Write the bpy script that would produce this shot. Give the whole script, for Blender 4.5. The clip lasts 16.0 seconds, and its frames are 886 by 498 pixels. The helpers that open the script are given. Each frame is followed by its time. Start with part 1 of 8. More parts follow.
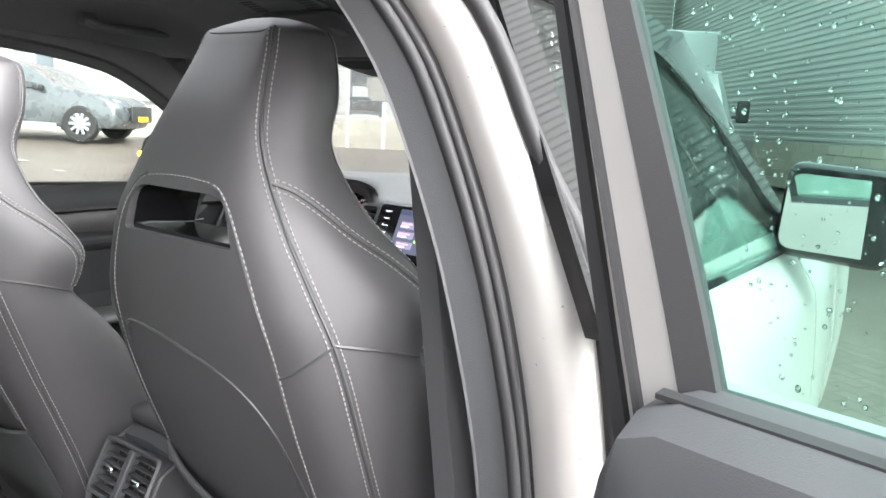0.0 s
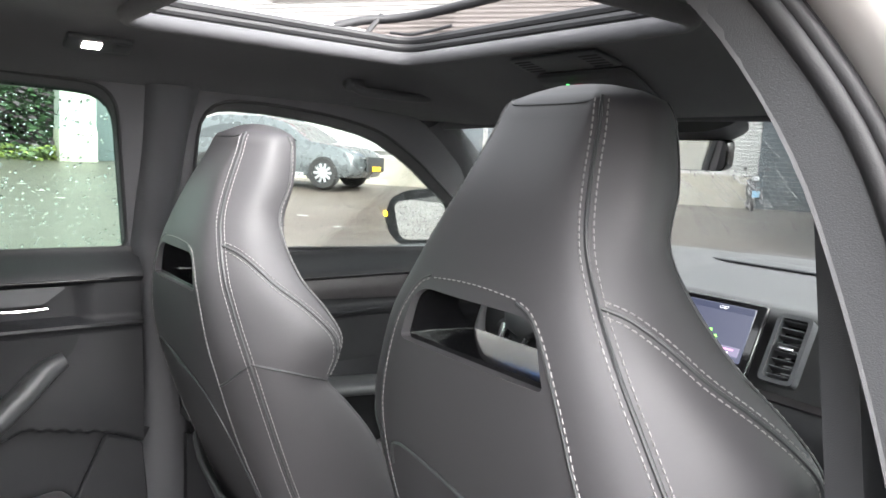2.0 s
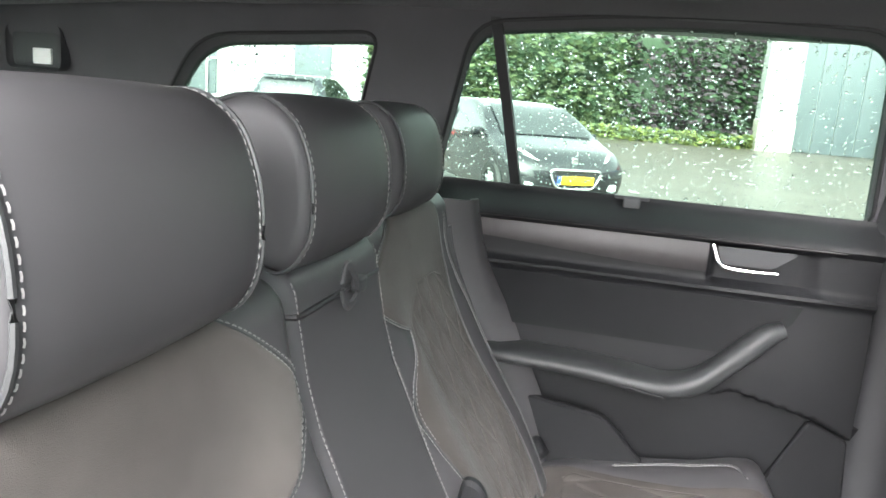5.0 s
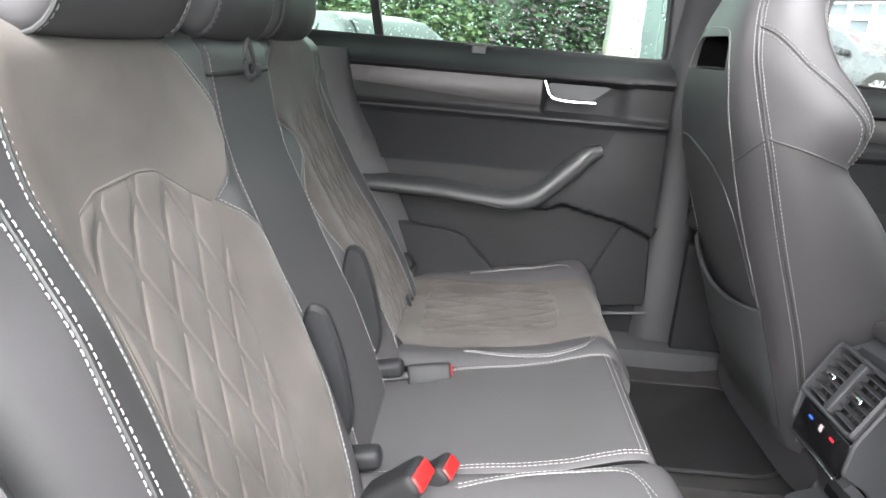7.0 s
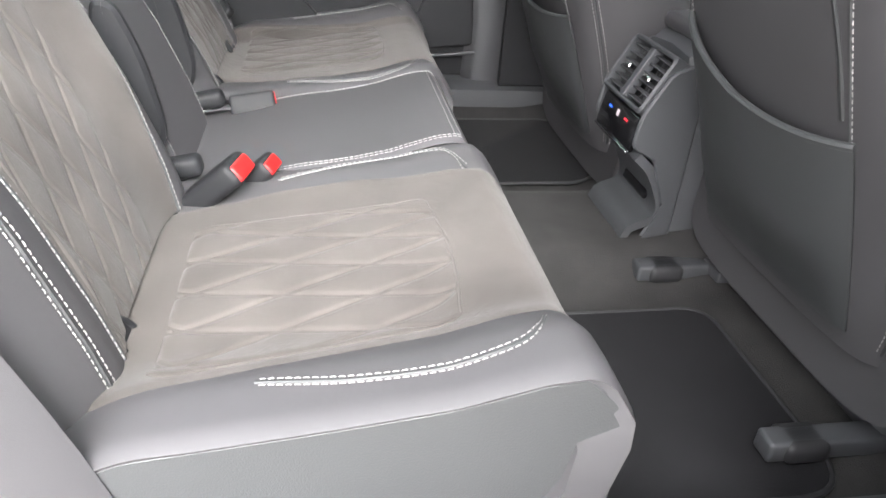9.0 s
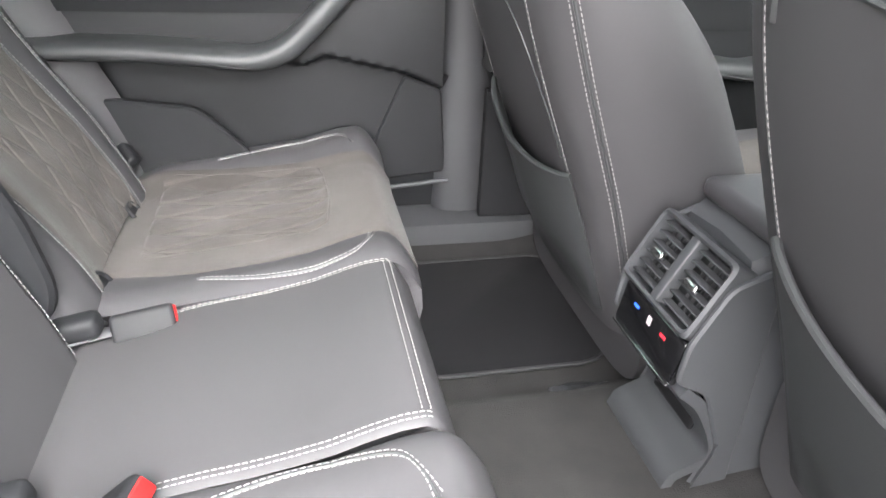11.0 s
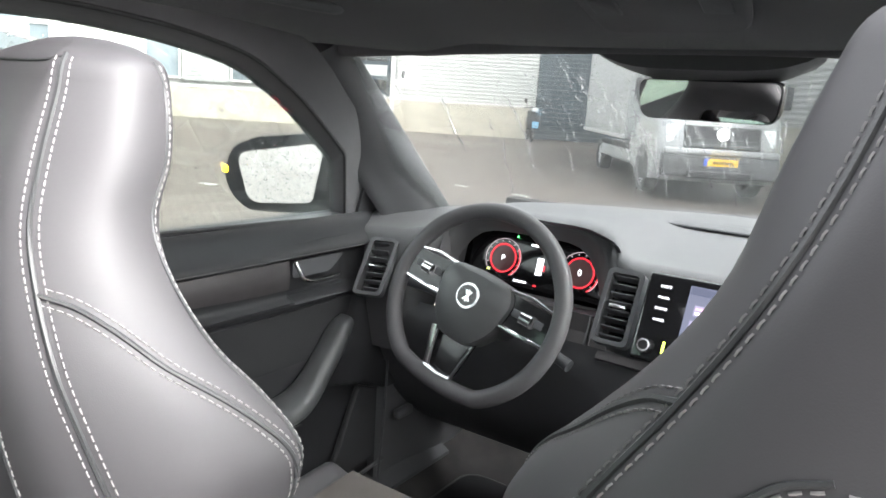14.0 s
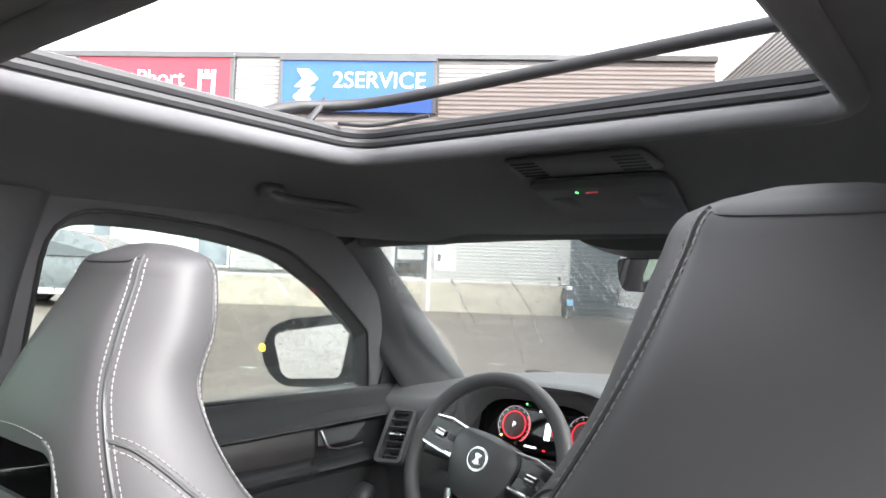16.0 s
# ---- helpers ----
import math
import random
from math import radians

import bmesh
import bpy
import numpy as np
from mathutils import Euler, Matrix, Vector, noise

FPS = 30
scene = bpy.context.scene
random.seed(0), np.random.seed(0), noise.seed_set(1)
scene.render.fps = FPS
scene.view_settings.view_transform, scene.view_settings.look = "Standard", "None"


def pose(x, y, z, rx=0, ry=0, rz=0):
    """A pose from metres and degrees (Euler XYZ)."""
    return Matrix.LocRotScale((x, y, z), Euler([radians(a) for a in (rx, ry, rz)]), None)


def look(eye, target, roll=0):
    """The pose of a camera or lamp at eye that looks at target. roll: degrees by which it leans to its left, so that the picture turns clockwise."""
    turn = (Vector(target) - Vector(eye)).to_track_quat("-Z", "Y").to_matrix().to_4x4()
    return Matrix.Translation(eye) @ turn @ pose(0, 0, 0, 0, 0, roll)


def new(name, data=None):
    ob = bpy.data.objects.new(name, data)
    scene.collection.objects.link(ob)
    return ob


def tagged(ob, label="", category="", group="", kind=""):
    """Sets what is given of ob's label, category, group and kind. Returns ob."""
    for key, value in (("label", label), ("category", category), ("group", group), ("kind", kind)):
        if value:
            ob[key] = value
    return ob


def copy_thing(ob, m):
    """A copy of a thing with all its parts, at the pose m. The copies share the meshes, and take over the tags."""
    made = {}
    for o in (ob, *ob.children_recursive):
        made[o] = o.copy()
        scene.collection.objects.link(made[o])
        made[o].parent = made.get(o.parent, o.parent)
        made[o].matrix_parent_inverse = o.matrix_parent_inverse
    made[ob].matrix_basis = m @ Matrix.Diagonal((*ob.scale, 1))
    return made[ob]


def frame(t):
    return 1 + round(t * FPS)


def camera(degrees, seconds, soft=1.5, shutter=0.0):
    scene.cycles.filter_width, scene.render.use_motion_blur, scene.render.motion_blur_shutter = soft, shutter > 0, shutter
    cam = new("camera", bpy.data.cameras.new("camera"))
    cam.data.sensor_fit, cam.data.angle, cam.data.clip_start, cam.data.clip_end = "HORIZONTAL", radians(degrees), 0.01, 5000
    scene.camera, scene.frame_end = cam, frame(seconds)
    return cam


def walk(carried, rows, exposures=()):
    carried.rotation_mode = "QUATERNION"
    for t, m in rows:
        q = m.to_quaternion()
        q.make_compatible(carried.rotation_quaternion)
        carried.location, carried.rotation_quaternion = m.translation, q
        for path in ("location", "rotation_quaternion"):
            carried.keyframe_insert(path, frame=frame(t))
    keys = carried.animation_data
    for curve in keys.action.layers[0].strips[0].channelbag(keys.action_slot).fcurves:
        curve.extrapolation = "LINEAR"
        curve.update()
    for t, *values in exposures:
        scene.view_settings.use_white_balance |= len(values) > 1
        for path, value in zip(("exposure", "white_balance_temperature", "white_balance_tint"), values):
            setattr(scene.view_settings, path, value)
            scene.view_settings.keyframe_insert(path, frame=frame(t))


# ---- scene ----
cam = camera(64.0, 16.0, soft=1.6)
PATH = [
    (0, (1.109, -0.554, 1.316), (-0.018, 1.06, 0.962), 2.9),
    (0.5, (1.041, -0.531, 1.339), (-0.155, 1.047, 1.051), 2.8),
    (1, (0.976, -0.497, 1.35), (-0.294, 1.029, 1.112), 3.0),
    (1.5, (0.924, -0.479, 1.354), (-0.465, 0.942, 1.126), 3.2),
    (2, (0.866, -0.474, 1.354), (-0.701, 0.744, 1.101), 2.9),
    (2.5, (0.792, -0.482, 1.351), (-0.986, 0.387, 1.061), 2.6),
    (3, (0.731, -0.506, 1.344), (-1.197, -0.072, 1.034), 3.0),
    (3.5, (0.701, -0.537, 1.345), (-1.274, -0.531, 1.026), 3.8),
    (4, (0.703, -0.558, 1.337), (-1.238, -0.901, 1.0), 4.4),
    (4.2, (0.704, -0.565, 1.333), (-1.217, -1.0, 0.986), 4.6),
    (6.3, (0.913, -0.539, 1.162), (-0.989, -0.86, 0.635), 4.6),
    (6.5, (0.944, -0.528, 1.148), (-0.965, -0.783, 0.611), 4.5),
    (7, (1.018, -0.516, 1.129), (-0.902, -0.579, 0.572), 4.8),
    (7.5, (1.08, -0.497, 1.116), (-0.824, -0.396, 0.511), 4.9),
    (8, (1.132, -0.483, 1.097), (-0.718, -0.241, 0.377), 4.5),
    (8.2, (1.157, -0.477, 1.053), (-0.646, -0.19, 0.237), 4.3),
    (9.2, (1.075, -0.435, 0.985), (-0.648, -0.085, -0.04), 5.0),
    (10.3, (0.856, -0.383, 0.999), (-0.845, 0.001, 0.02), 4.6),
    (10.5, (0.807, -0.386, 1.003), (-0.897, 0.009, 0.035), 4.6),
    (11, (0.669, -0.356, 1.073), (-1.063, 0.037, 0.153), 2.7),
    (11.5, (0.541, -0.356, 1.151), (-1.216, 0.184, 0.361), 1.6),
    (12, (0.457, -0.334, 1.223), (-1.265, 0.437, 0.557), 1.2),
    (12.5, (0.381, -0.32, 1.287), (-1.202, 0.757, 0.71), 2.2),
    (13, (0.335, -0.299, 1.34), (-1.029, 1.081, 0.855), 2.9),
    (13.5, (0.307, -0.309, 1.361), (-0.88, 1.241, 0.926), 3.8),
    (14, (0.3, -0.318, 1.363), (-0.801, 1.3, 0.952), 3.7),
    (14.5, (0.301, -0.344, 1.367), (-0.765, 1.321, 1.064), 2.6),
    (15, (0.333, -0.366, 1.376), (-0.758, 1.311, 1.342), 1.3),
    (15.5, (0.393, -0.389, 1.376), (-0.772, 1.235, 1.446), 1.4),
    (16, (0.443, -0.416, 1.367), (-0.789, 1.157, 1.452), 2.0),
]
SKY_STRENGTH = 0.15
EXPOSURES = [(0.0, 3.09), (1.0, 2.93), (2.0, 2.91), (3.0, 3.2), (4.2, 3.45), (6.3, 3.28), (8.2, 3.28), (10.3, 3.55), (11.5, 3.95), (12.0, 3.78), (13.0, 3.4), (14.0, 3.3), (15.0, 3.25), (16.0, 3.05)]
walk(cam, [(t, look(eye, target, roll)) for t, eye, target, roll in PATH], EXPOSURES)


# ---- world and light: a bright overcast, rainy day ----
world = bpy.data.worlds.new("overcast_sky")
scene.world = world
world.use_nodes = True
wn = world.node_tree.nodes
wl = world.node_tree.links
wn.clear()
sky = wn.new("ShaderNodeTexSky")
sky.sky_type = "NISHITA"
sky.sun_disc = False
sky.sun_elevation = radians(44)
sky.sun_rotation = radians(84)
sky.air_density, sky.dust_density, sky.ozone_density = 1.0, 4.0, 1.0
hsv = wn.new("ShaderNodeHueSaturation")
hsv.inputs["Saturation"].default_value = 0.12
wbg = wn.new("ShaderNodeBackground")
wbg.inputs["Strength"].default_value = SKY_STRENGTH
wout = wn.new("ShaderNodeOutputWorld")
wl.new(sky.outputs["Color"], hsv.inputs["Color"])
# an overcast sky is brightest overhead
wtc = wn.new("ShaderNodeTexCoord")
wsx = wn.new("ShaderNodeSeparateXYZ")
wmr = wn.new("ShaderNodeMapRange")
wmr.inputs["From Min"].default_value, wmr.inputs["From Max"].default_value = 0.0, 1.0
wmr.inputs["To Min"].default_value, wmr.inputs["To Max"].default_value = 1.12, 1.12
wmx = wn.new("ShaderNodeMix")
wmx.data_type, wmx.blend_type = "RGBA", "MULTIPLY"
wmx.inputs["Factor"].default_value = 1.0
wl.new(wtc.outputs["Generated"], wsx.inputs["Vector"])
wl.new(wsx.outputs["Z"], wmr.inputs["Value"])
wl.new(hsv.outputs["Color"], wmx.inputs["A"])
wl.new(wmr.outputs["Result"], wmx.inputs["B"])
wl.new(wmx.outputs["Result"], wbg.inputs["Color"])
wl.new(wbg.outputs["Background"], wout.inputs["Surface"])

sun_data = bpy.data.lights.new("sun", "SUN")
sun_data.energy, sun_data.angle, sun_data.color = 0.46, radians(58), (1.0, 0.93, 0.92)
sun = new("sun", sun_data)
sun.matrix_world = look((10, -3.5, 6.8), (0, 0, 0))

# ---- building helpers ----
TAU = math.tau


def V(*a):
    return Vector(a)


def sstep(a, b, x):
    t = min(1.0, max(0.0, (x - a) / (b - a)))
    return t * t * (3 - 2 * t)


def lerp(a, b, t):
    return a + (b - a) * t


def spline(pts, n, closed=False):
    """Points evenly spread along a Catmull-Rom curve through pts."""
    p = [np.array(q, float) for q in pts]
    m = len(p)
    dense = []
    spans = m if closed else m - 1
    for i in range(spans):
        a = p[(i - 1) % m] if closed or i > 0 else 2 * p[0] - p[1]
        b, c = p[i], p[(i + 1) % m]
        d = p[(i + 2) % m] if closed or i + 2 < m else 2 * p[-1] - p[-2]
        for k in range(16):
            t = k / 16
            dense.append(0.5 * (2 * b + (c - a) * t + (2 * a - 5 * b + 4 * c - d) * t * t + (3 * b - a - 3 * c + d) * t ** 3))
    dense.append(p[0] if closed else p[-1])
    dense = np.array(dense)
    s = np.r_[0, np.cumsum(np.linalg.norm(np.diff(dense, axis=0), axis=1))]
    want = np.linspace(0, s[-1], n + 1)[:-1] if closed else np.linspace(0, s[-1], n)
    return np.stack([np.interp(want, s, dense[:, k]) for k in range(dense.shape[1])], -1)


def polyline(pts, step):
    """Points spread along straight spans, about step apart."""
    p = np.array(pts, float)
    s = np.r_[0, np.cumsum(np.linalg.norm(np.diff(p, axis=0), axis=1))]
    n = max(2, int(s[-1] / step) + 1)
    want = np.linspace(0, s[-1], n)
    return np.stack([np.interp(want, s, p[:, k]) for k in range(p.shape[1])], -1)


def rounded(pts, r, n=5):
    """A closed outline with its corners rounded by r (one value, or one for each corner)."""
    out = []
    m = len(pts)
    for i in range(m):
        a, b, c = (np.array(pts[k % m], float) for k in (i - 1, i, i + 1))
        rad = r[i] if isinstance(r, (list, tuple)) else r
        u, w = a - b, c - b
        lu, lw = np.linalg.norm(u), np.linalg.norm(w)
        d = min(rad, lu * 0.49, lw * 0.49)
        p0, p1 = b + u / lu * d, b + w / lw * d
        for k in range(n + 1):
            t = k / n
            out.append(tuple((1 - t) ** 2 * p0 + 2 * t * (1 - t) * b + t * t * p1))
    return out


def mesh_ob(name, verts, faces, mat, parent=None, label="", smooth=True, angle=38):
    me = bpy.data.meshes.new(name)
    me.from_pydata([tuple(map(float, v)) for v in verts], [], [tuple(map(int, f)) for f in faces])
    bm = bmesh.new()
    bm.from_mesh(me)
    bmesh.ops.recalc_face_normals(bm, faces=bm.faces)
    bm.to_mesh(me)
    bm.free()
    if smooth:
        me.polygons.foreach_set("use_smooth", [True] * len(me.polygons))
        me.set_sharp_from_angle(angle=radians(angle))
    if mat:
        me.materials.append(mat)
    ob = new(name, me)
    if parent:
        ob.parent = parent
    if label:
        tagged(ob, label)
    return ob


def part(name, bm, mat, parent=None, label="", smooth=True, angle=38):
    me = bpy.data.meshes.new(name)
    bmesh.ops.recalc_face_normals(bm, faces=bm.faces)
    bm.to_mesh(me)
    bm.free()
    if smooth:
        me.polygons.foreach_set("use_smooth", [True] * len(me.polygons))
        me.set_sharp_from_angle(angle=radians(angle))
    if mat:
        me.materials.append(mat)
    ob = new(name, me)
    if parent:
        ob.parent = parent
    if label:
        tagged(ob, label)
    return ob


def thing(name, label, category, group="", kind="", at=(0, 0, 0)):
    ob = new(name)
    ob.empty_display_size = 0.05
    ob.location = at
    return tagged(ob, label, category, group, kind)


class Geo:
    """Gathers vertices and faces of one mesh."""

    def __init__(self):
        self.v, self.f = [], []

    def grid(self, g, cu=False, cv=False, flip=False):
        g = np.asarray(g, float)
        nu, nv = g.shape[:2]
        o = len(self.v)
        self.v += [tuple(p) for p in g.reshape(-1, 3)]
        for i in range(nu if cu else nu - 1):
            for j in range(nv if cv else nv - 1):
                a, b = o + i * nv + j, o + ((i + 1) % nu) * nv + j
                c, d = o + ((i + 1) % nu) * nv + (j + 1) % nv, o + i * nv + (j + 1) % nv
                self.f.append((a, d, c, b) if flip else (a, b, c, d))
        return self

    def loft(self, rings, caps=True):
        g = np.asarray(rings, float)
        o, nu, nv = len(self.v), *g.shape[:2]
        self.grid(g, cv=True)
        if caps:
            self.f.append(tuple(o + j for j in range(nv))[::-1])
            self.f.append(tuple(o + (nu - 1) * nv + j for j in range(nv)))
        return self

    def sheet(self, g, thick):
        """A skin of the grid with a thickness, away from its normals."""
        g = np.asarray(g, float)
        du, dv = np.gradient(g, axis=0), np.gradient(g, axis=1)
        n = np.cross(du, dv)
        n /= np.maximum(np.linalg.norm(n, axis=-1, keepdims=True), 1e-9)
        b = g - n * thick
        o, (nu, nv) = len(self.v), g.shape[:2]
        self.grid(g)
        self.grid(b, flip=True)
        rim = [(i, 0) for i in range(nu)] + [(nu - 1, j) for j in range(1, nv)]
        rim += [(i, nv - 1) for i in range(nu - 2, -1, -1)] + [(0, j) for j in range(nv - 2, 0, -1)]
        k = [i * nv + j for i, j in rim]
        for a, c in zip(k, k[1:] + k[:1]):
            self.f.append((o + a, o + c, o + nu * nv + c, o + nu * nv + a))
        return self

    def tube(self, path, r, n=8, closed=False, flat=1.0, up=(0, 0, 1)):
        """A round (or flattened) tube along a path; r is one radius or one for each point."""
        p = np.asarray(path, float)
        m = len(p)
        t = np.roll(p, -1, 0) - np.roll(p, 1, 0) if closed else np.gradient(p, axis=0)
        t /= np.maximum(np.linalg.norm(t, axis=1, keepdims=True), 1e-9)
        rad = np.full(m, r) if np.isscalar(r) else np.asarray(r, float)
        rings = []
        for i in range(m):
            a = np.cross(t[i], up)
            if np.linalg.norm(a) < 1e-3:
                a = np.cross(t[i], (1, 0, 0.01))
            a /= np.linalg.norm(a)
            b = np.cross(a, t[i])
            rings.append([p[i] + rad[i] * (math.cos(TAU * k / n) * a + flat * math.sin(TAU * k / n) * b) for k in range(n)])
        if closed:
            self.grid(rings, cu=True, cv=True)
        else:
            self.loft(rings)
        return self

    def box(self, c, s, m=None):
        o = len(self.v)
        for k in range(8):
            p = Vector((c[0] + s[0] * (k & 1) - s[0] / 2, c[1] + s[1] * (k >> 1 & 1) - s[1] / 2, c[2] + s[2] * (k >> 2) - s[2] / 2))
            self.v.append(tuple(m @ p if m else p))
        for q in ((0, 2, 3, 1), (4, 5, 7, 6), (0, 1, 5, 4), (1, 3, 7, 5), (3, 2, 6, 7), (2, 0, 4, 6)):
            self.f.append(tuple(o + k for k in q))
        return self

    def slab(self, outline, depth, place, chamfer=0.0):
        """An outline in (a, b), given depth along the third axis; place maps (a, b, c) to the world."""
        pts = [np.array(p, float) for p in outline]
        m = len(pts)
        cen = sum(pts) / m
        rings = []
        if chamfer:
            inn = []
            for i in range(m):
                d = pts[(i + 1) % m] - pts[i - 1]
                nrm = np.array([-d[1], d[0]]) / max(np.linalg.norm(d), 1e-9)
                if nrm @ (cen - pts[i]) < 0:
                    nrm = -nrm
                inn.append(pts[i] + nrm * chamfer)
            rings = [(inn, 0), (pts, chamfer), (pts, depth - chamfer), (inn, depth)]
        else:
            rings = [(pts, 0), (pts, depth)]
        self.loft([[place(p[0], p[1], h) for p in ring] for ring, h in rings])
        return self

    def ob(self, name, mat, parent=None, label="", smooth=True, angle=38):
        return mesh_ob(name, self.v, self.f, mat, parent, label, smooth, angle)


def rbox(name, size, r, mat, parent=None, m=None, label="", seg=3):
    """A box with rounded edges, centred, moved by m."""
    bm = bmesh.new()
    bmesh.ops.create_cube(bm, size=1.0)
    bmesh.ops.scale(bm, vec=size, verts=bm.verts)
    if r:
        bmesh.ops.bevel(bm, geom=bm.edges[:], offset=r, segments=seg, affect="EDGES", profile=0.5)
    if m is not None:
        bmesh.ops.transform(bm, matrix=m, verts=bm.verts)
    return part(name, bm, mat, parent, label)


def cyl(name, r, depth, mat, parent=None, m=None, label="", n=24, bevel=0.0, r2=None):
    bm = bmesh.new()
    bmesh.ops.create_cone(bm, cap_ends=True, segments=n, radius1=r, radius2=r if r2 is None else r2, depth=depth)
    if bevel:
        es = [e for e in bm.edges if len(e.link_faces) == 2 and e.calc_face_angle() > 0.9]
        bmesh.ops.bevel(bm, geom=es, offset=bevel, segments=2, affect="EDGES")
    if m is not None:
        bmesh.ops.transform(bm, matrix=m, verts=bm.verts)
    return part(name, bm, mat, parent, label)


def plate(name, outer, holes, place, thick, mat, parent=None, label="", lip=0.012, lips=True):
    """A flat panel with openings: outlines in (a, b); place maps (a, b, c), c being the depth behind the face."""
    from mathutils.geometry import tessellate_polygon
    loops = [outer] + list(holes)
    flat = [Vector((p[0], p[1], 0)) for lo in loops for p in lo]
    tris = tessellate_polygon([[Vector((p[0], p[1], 0)) for p in lo] for lo in loops])
    g = Geo()
    n = len(flat)
    g.v += [tuple(place(p.x, p.y, 0)) for p in flat] + [tuple(place(p.x, p.y, thick)) for p in flat]
    for t in tris:
        g.f.append(tuple(t))
        g.f.append(tuple(n + k for k in reversed(t)))
    o = 0
    for lo in loops:
        m = len(lo)
        for i in range(m):
            a, b = o + i, o + (i + 1) % m
            g.f.append((a, b, n + b, n + a))
        o += m
    return g.ob(name, mat, parent, label, angle=30)


def dashes(name, lines, mat, parent, length=0.0052, pitch=0.0074, r=0.00085, label=""):
    """Rows of stitches: lines are lists of (point, outward normal)."""
    g = Geo()
    for line in lines:
        p = np.array([q for q, _ in line], float)
        nn = np.array([q for _, q in line], float)
        s = np.r_[0, np.cumsum(np.linalg.norm(np.diff(p, axis=0), axis=1))]
        k = pitch / 2
        while k + length < s[-1]:
            a = np.array([np.interp(k, s, p[:, c]) for c in range(3)])
            b = np.array([np.interp(k + length, s, p[:, c]) for c in range(3)])
            up = np.array([np.interp(k, s, nn[:, c]) for c in range(3)])
            up /= max(np.linalg.norm(up), 1e-9)
            d = (b - a) / max(np.linalg.norm(b - a), 1e-9)
            w = np.cross(d, up)
            mid = (a + b) / 2
            o = len(g.v)
            for q, lift, wid in ((a, -0.3, 0.85), (mid, 0.35, 1.0), (b, -0.3, 0.85)):
                for sgn in (-1, 0, 1):
                    g.v.append(tuple(q + w * r * wid * sgn + up * r * (lift + (0.5 if sgn == 0 else -0.5))))
            for i in range(2):
                for j in range(2):
                    g.f.append((o + i * 3 + j, o + i * 3 + j + 1, o + i * 3 + j + 4, o + i * 3 + j + 3))
            k += pitch
    return tagged(g.ob(name, mat, parent, label), kind="stuff")


def text_ob(name, body, size, mat, parent, m, depth=0.0):
    cu = bpy.data.curves.new(name, "FONT")
    cu.body, cu.size, cu.align_x, cu.align_y, cu.extrude = body, size, "CENTER", "CENTER", depth
    tmp = bpy.data.objects.new(name, cu)
    scene.collection.objects.link(tmp)
    me = bpy.data.meshes.new_from_object(tmp.evaluated_get(bpy.context.evaluated_depsgraph_get()))
    bpy.data.objects.remove(tmp)
    me.transform(m)
    me.materials.clear()
    me.materials.append(mat)
    ob = new(name, me)
    ob.parent = parent
    return ob

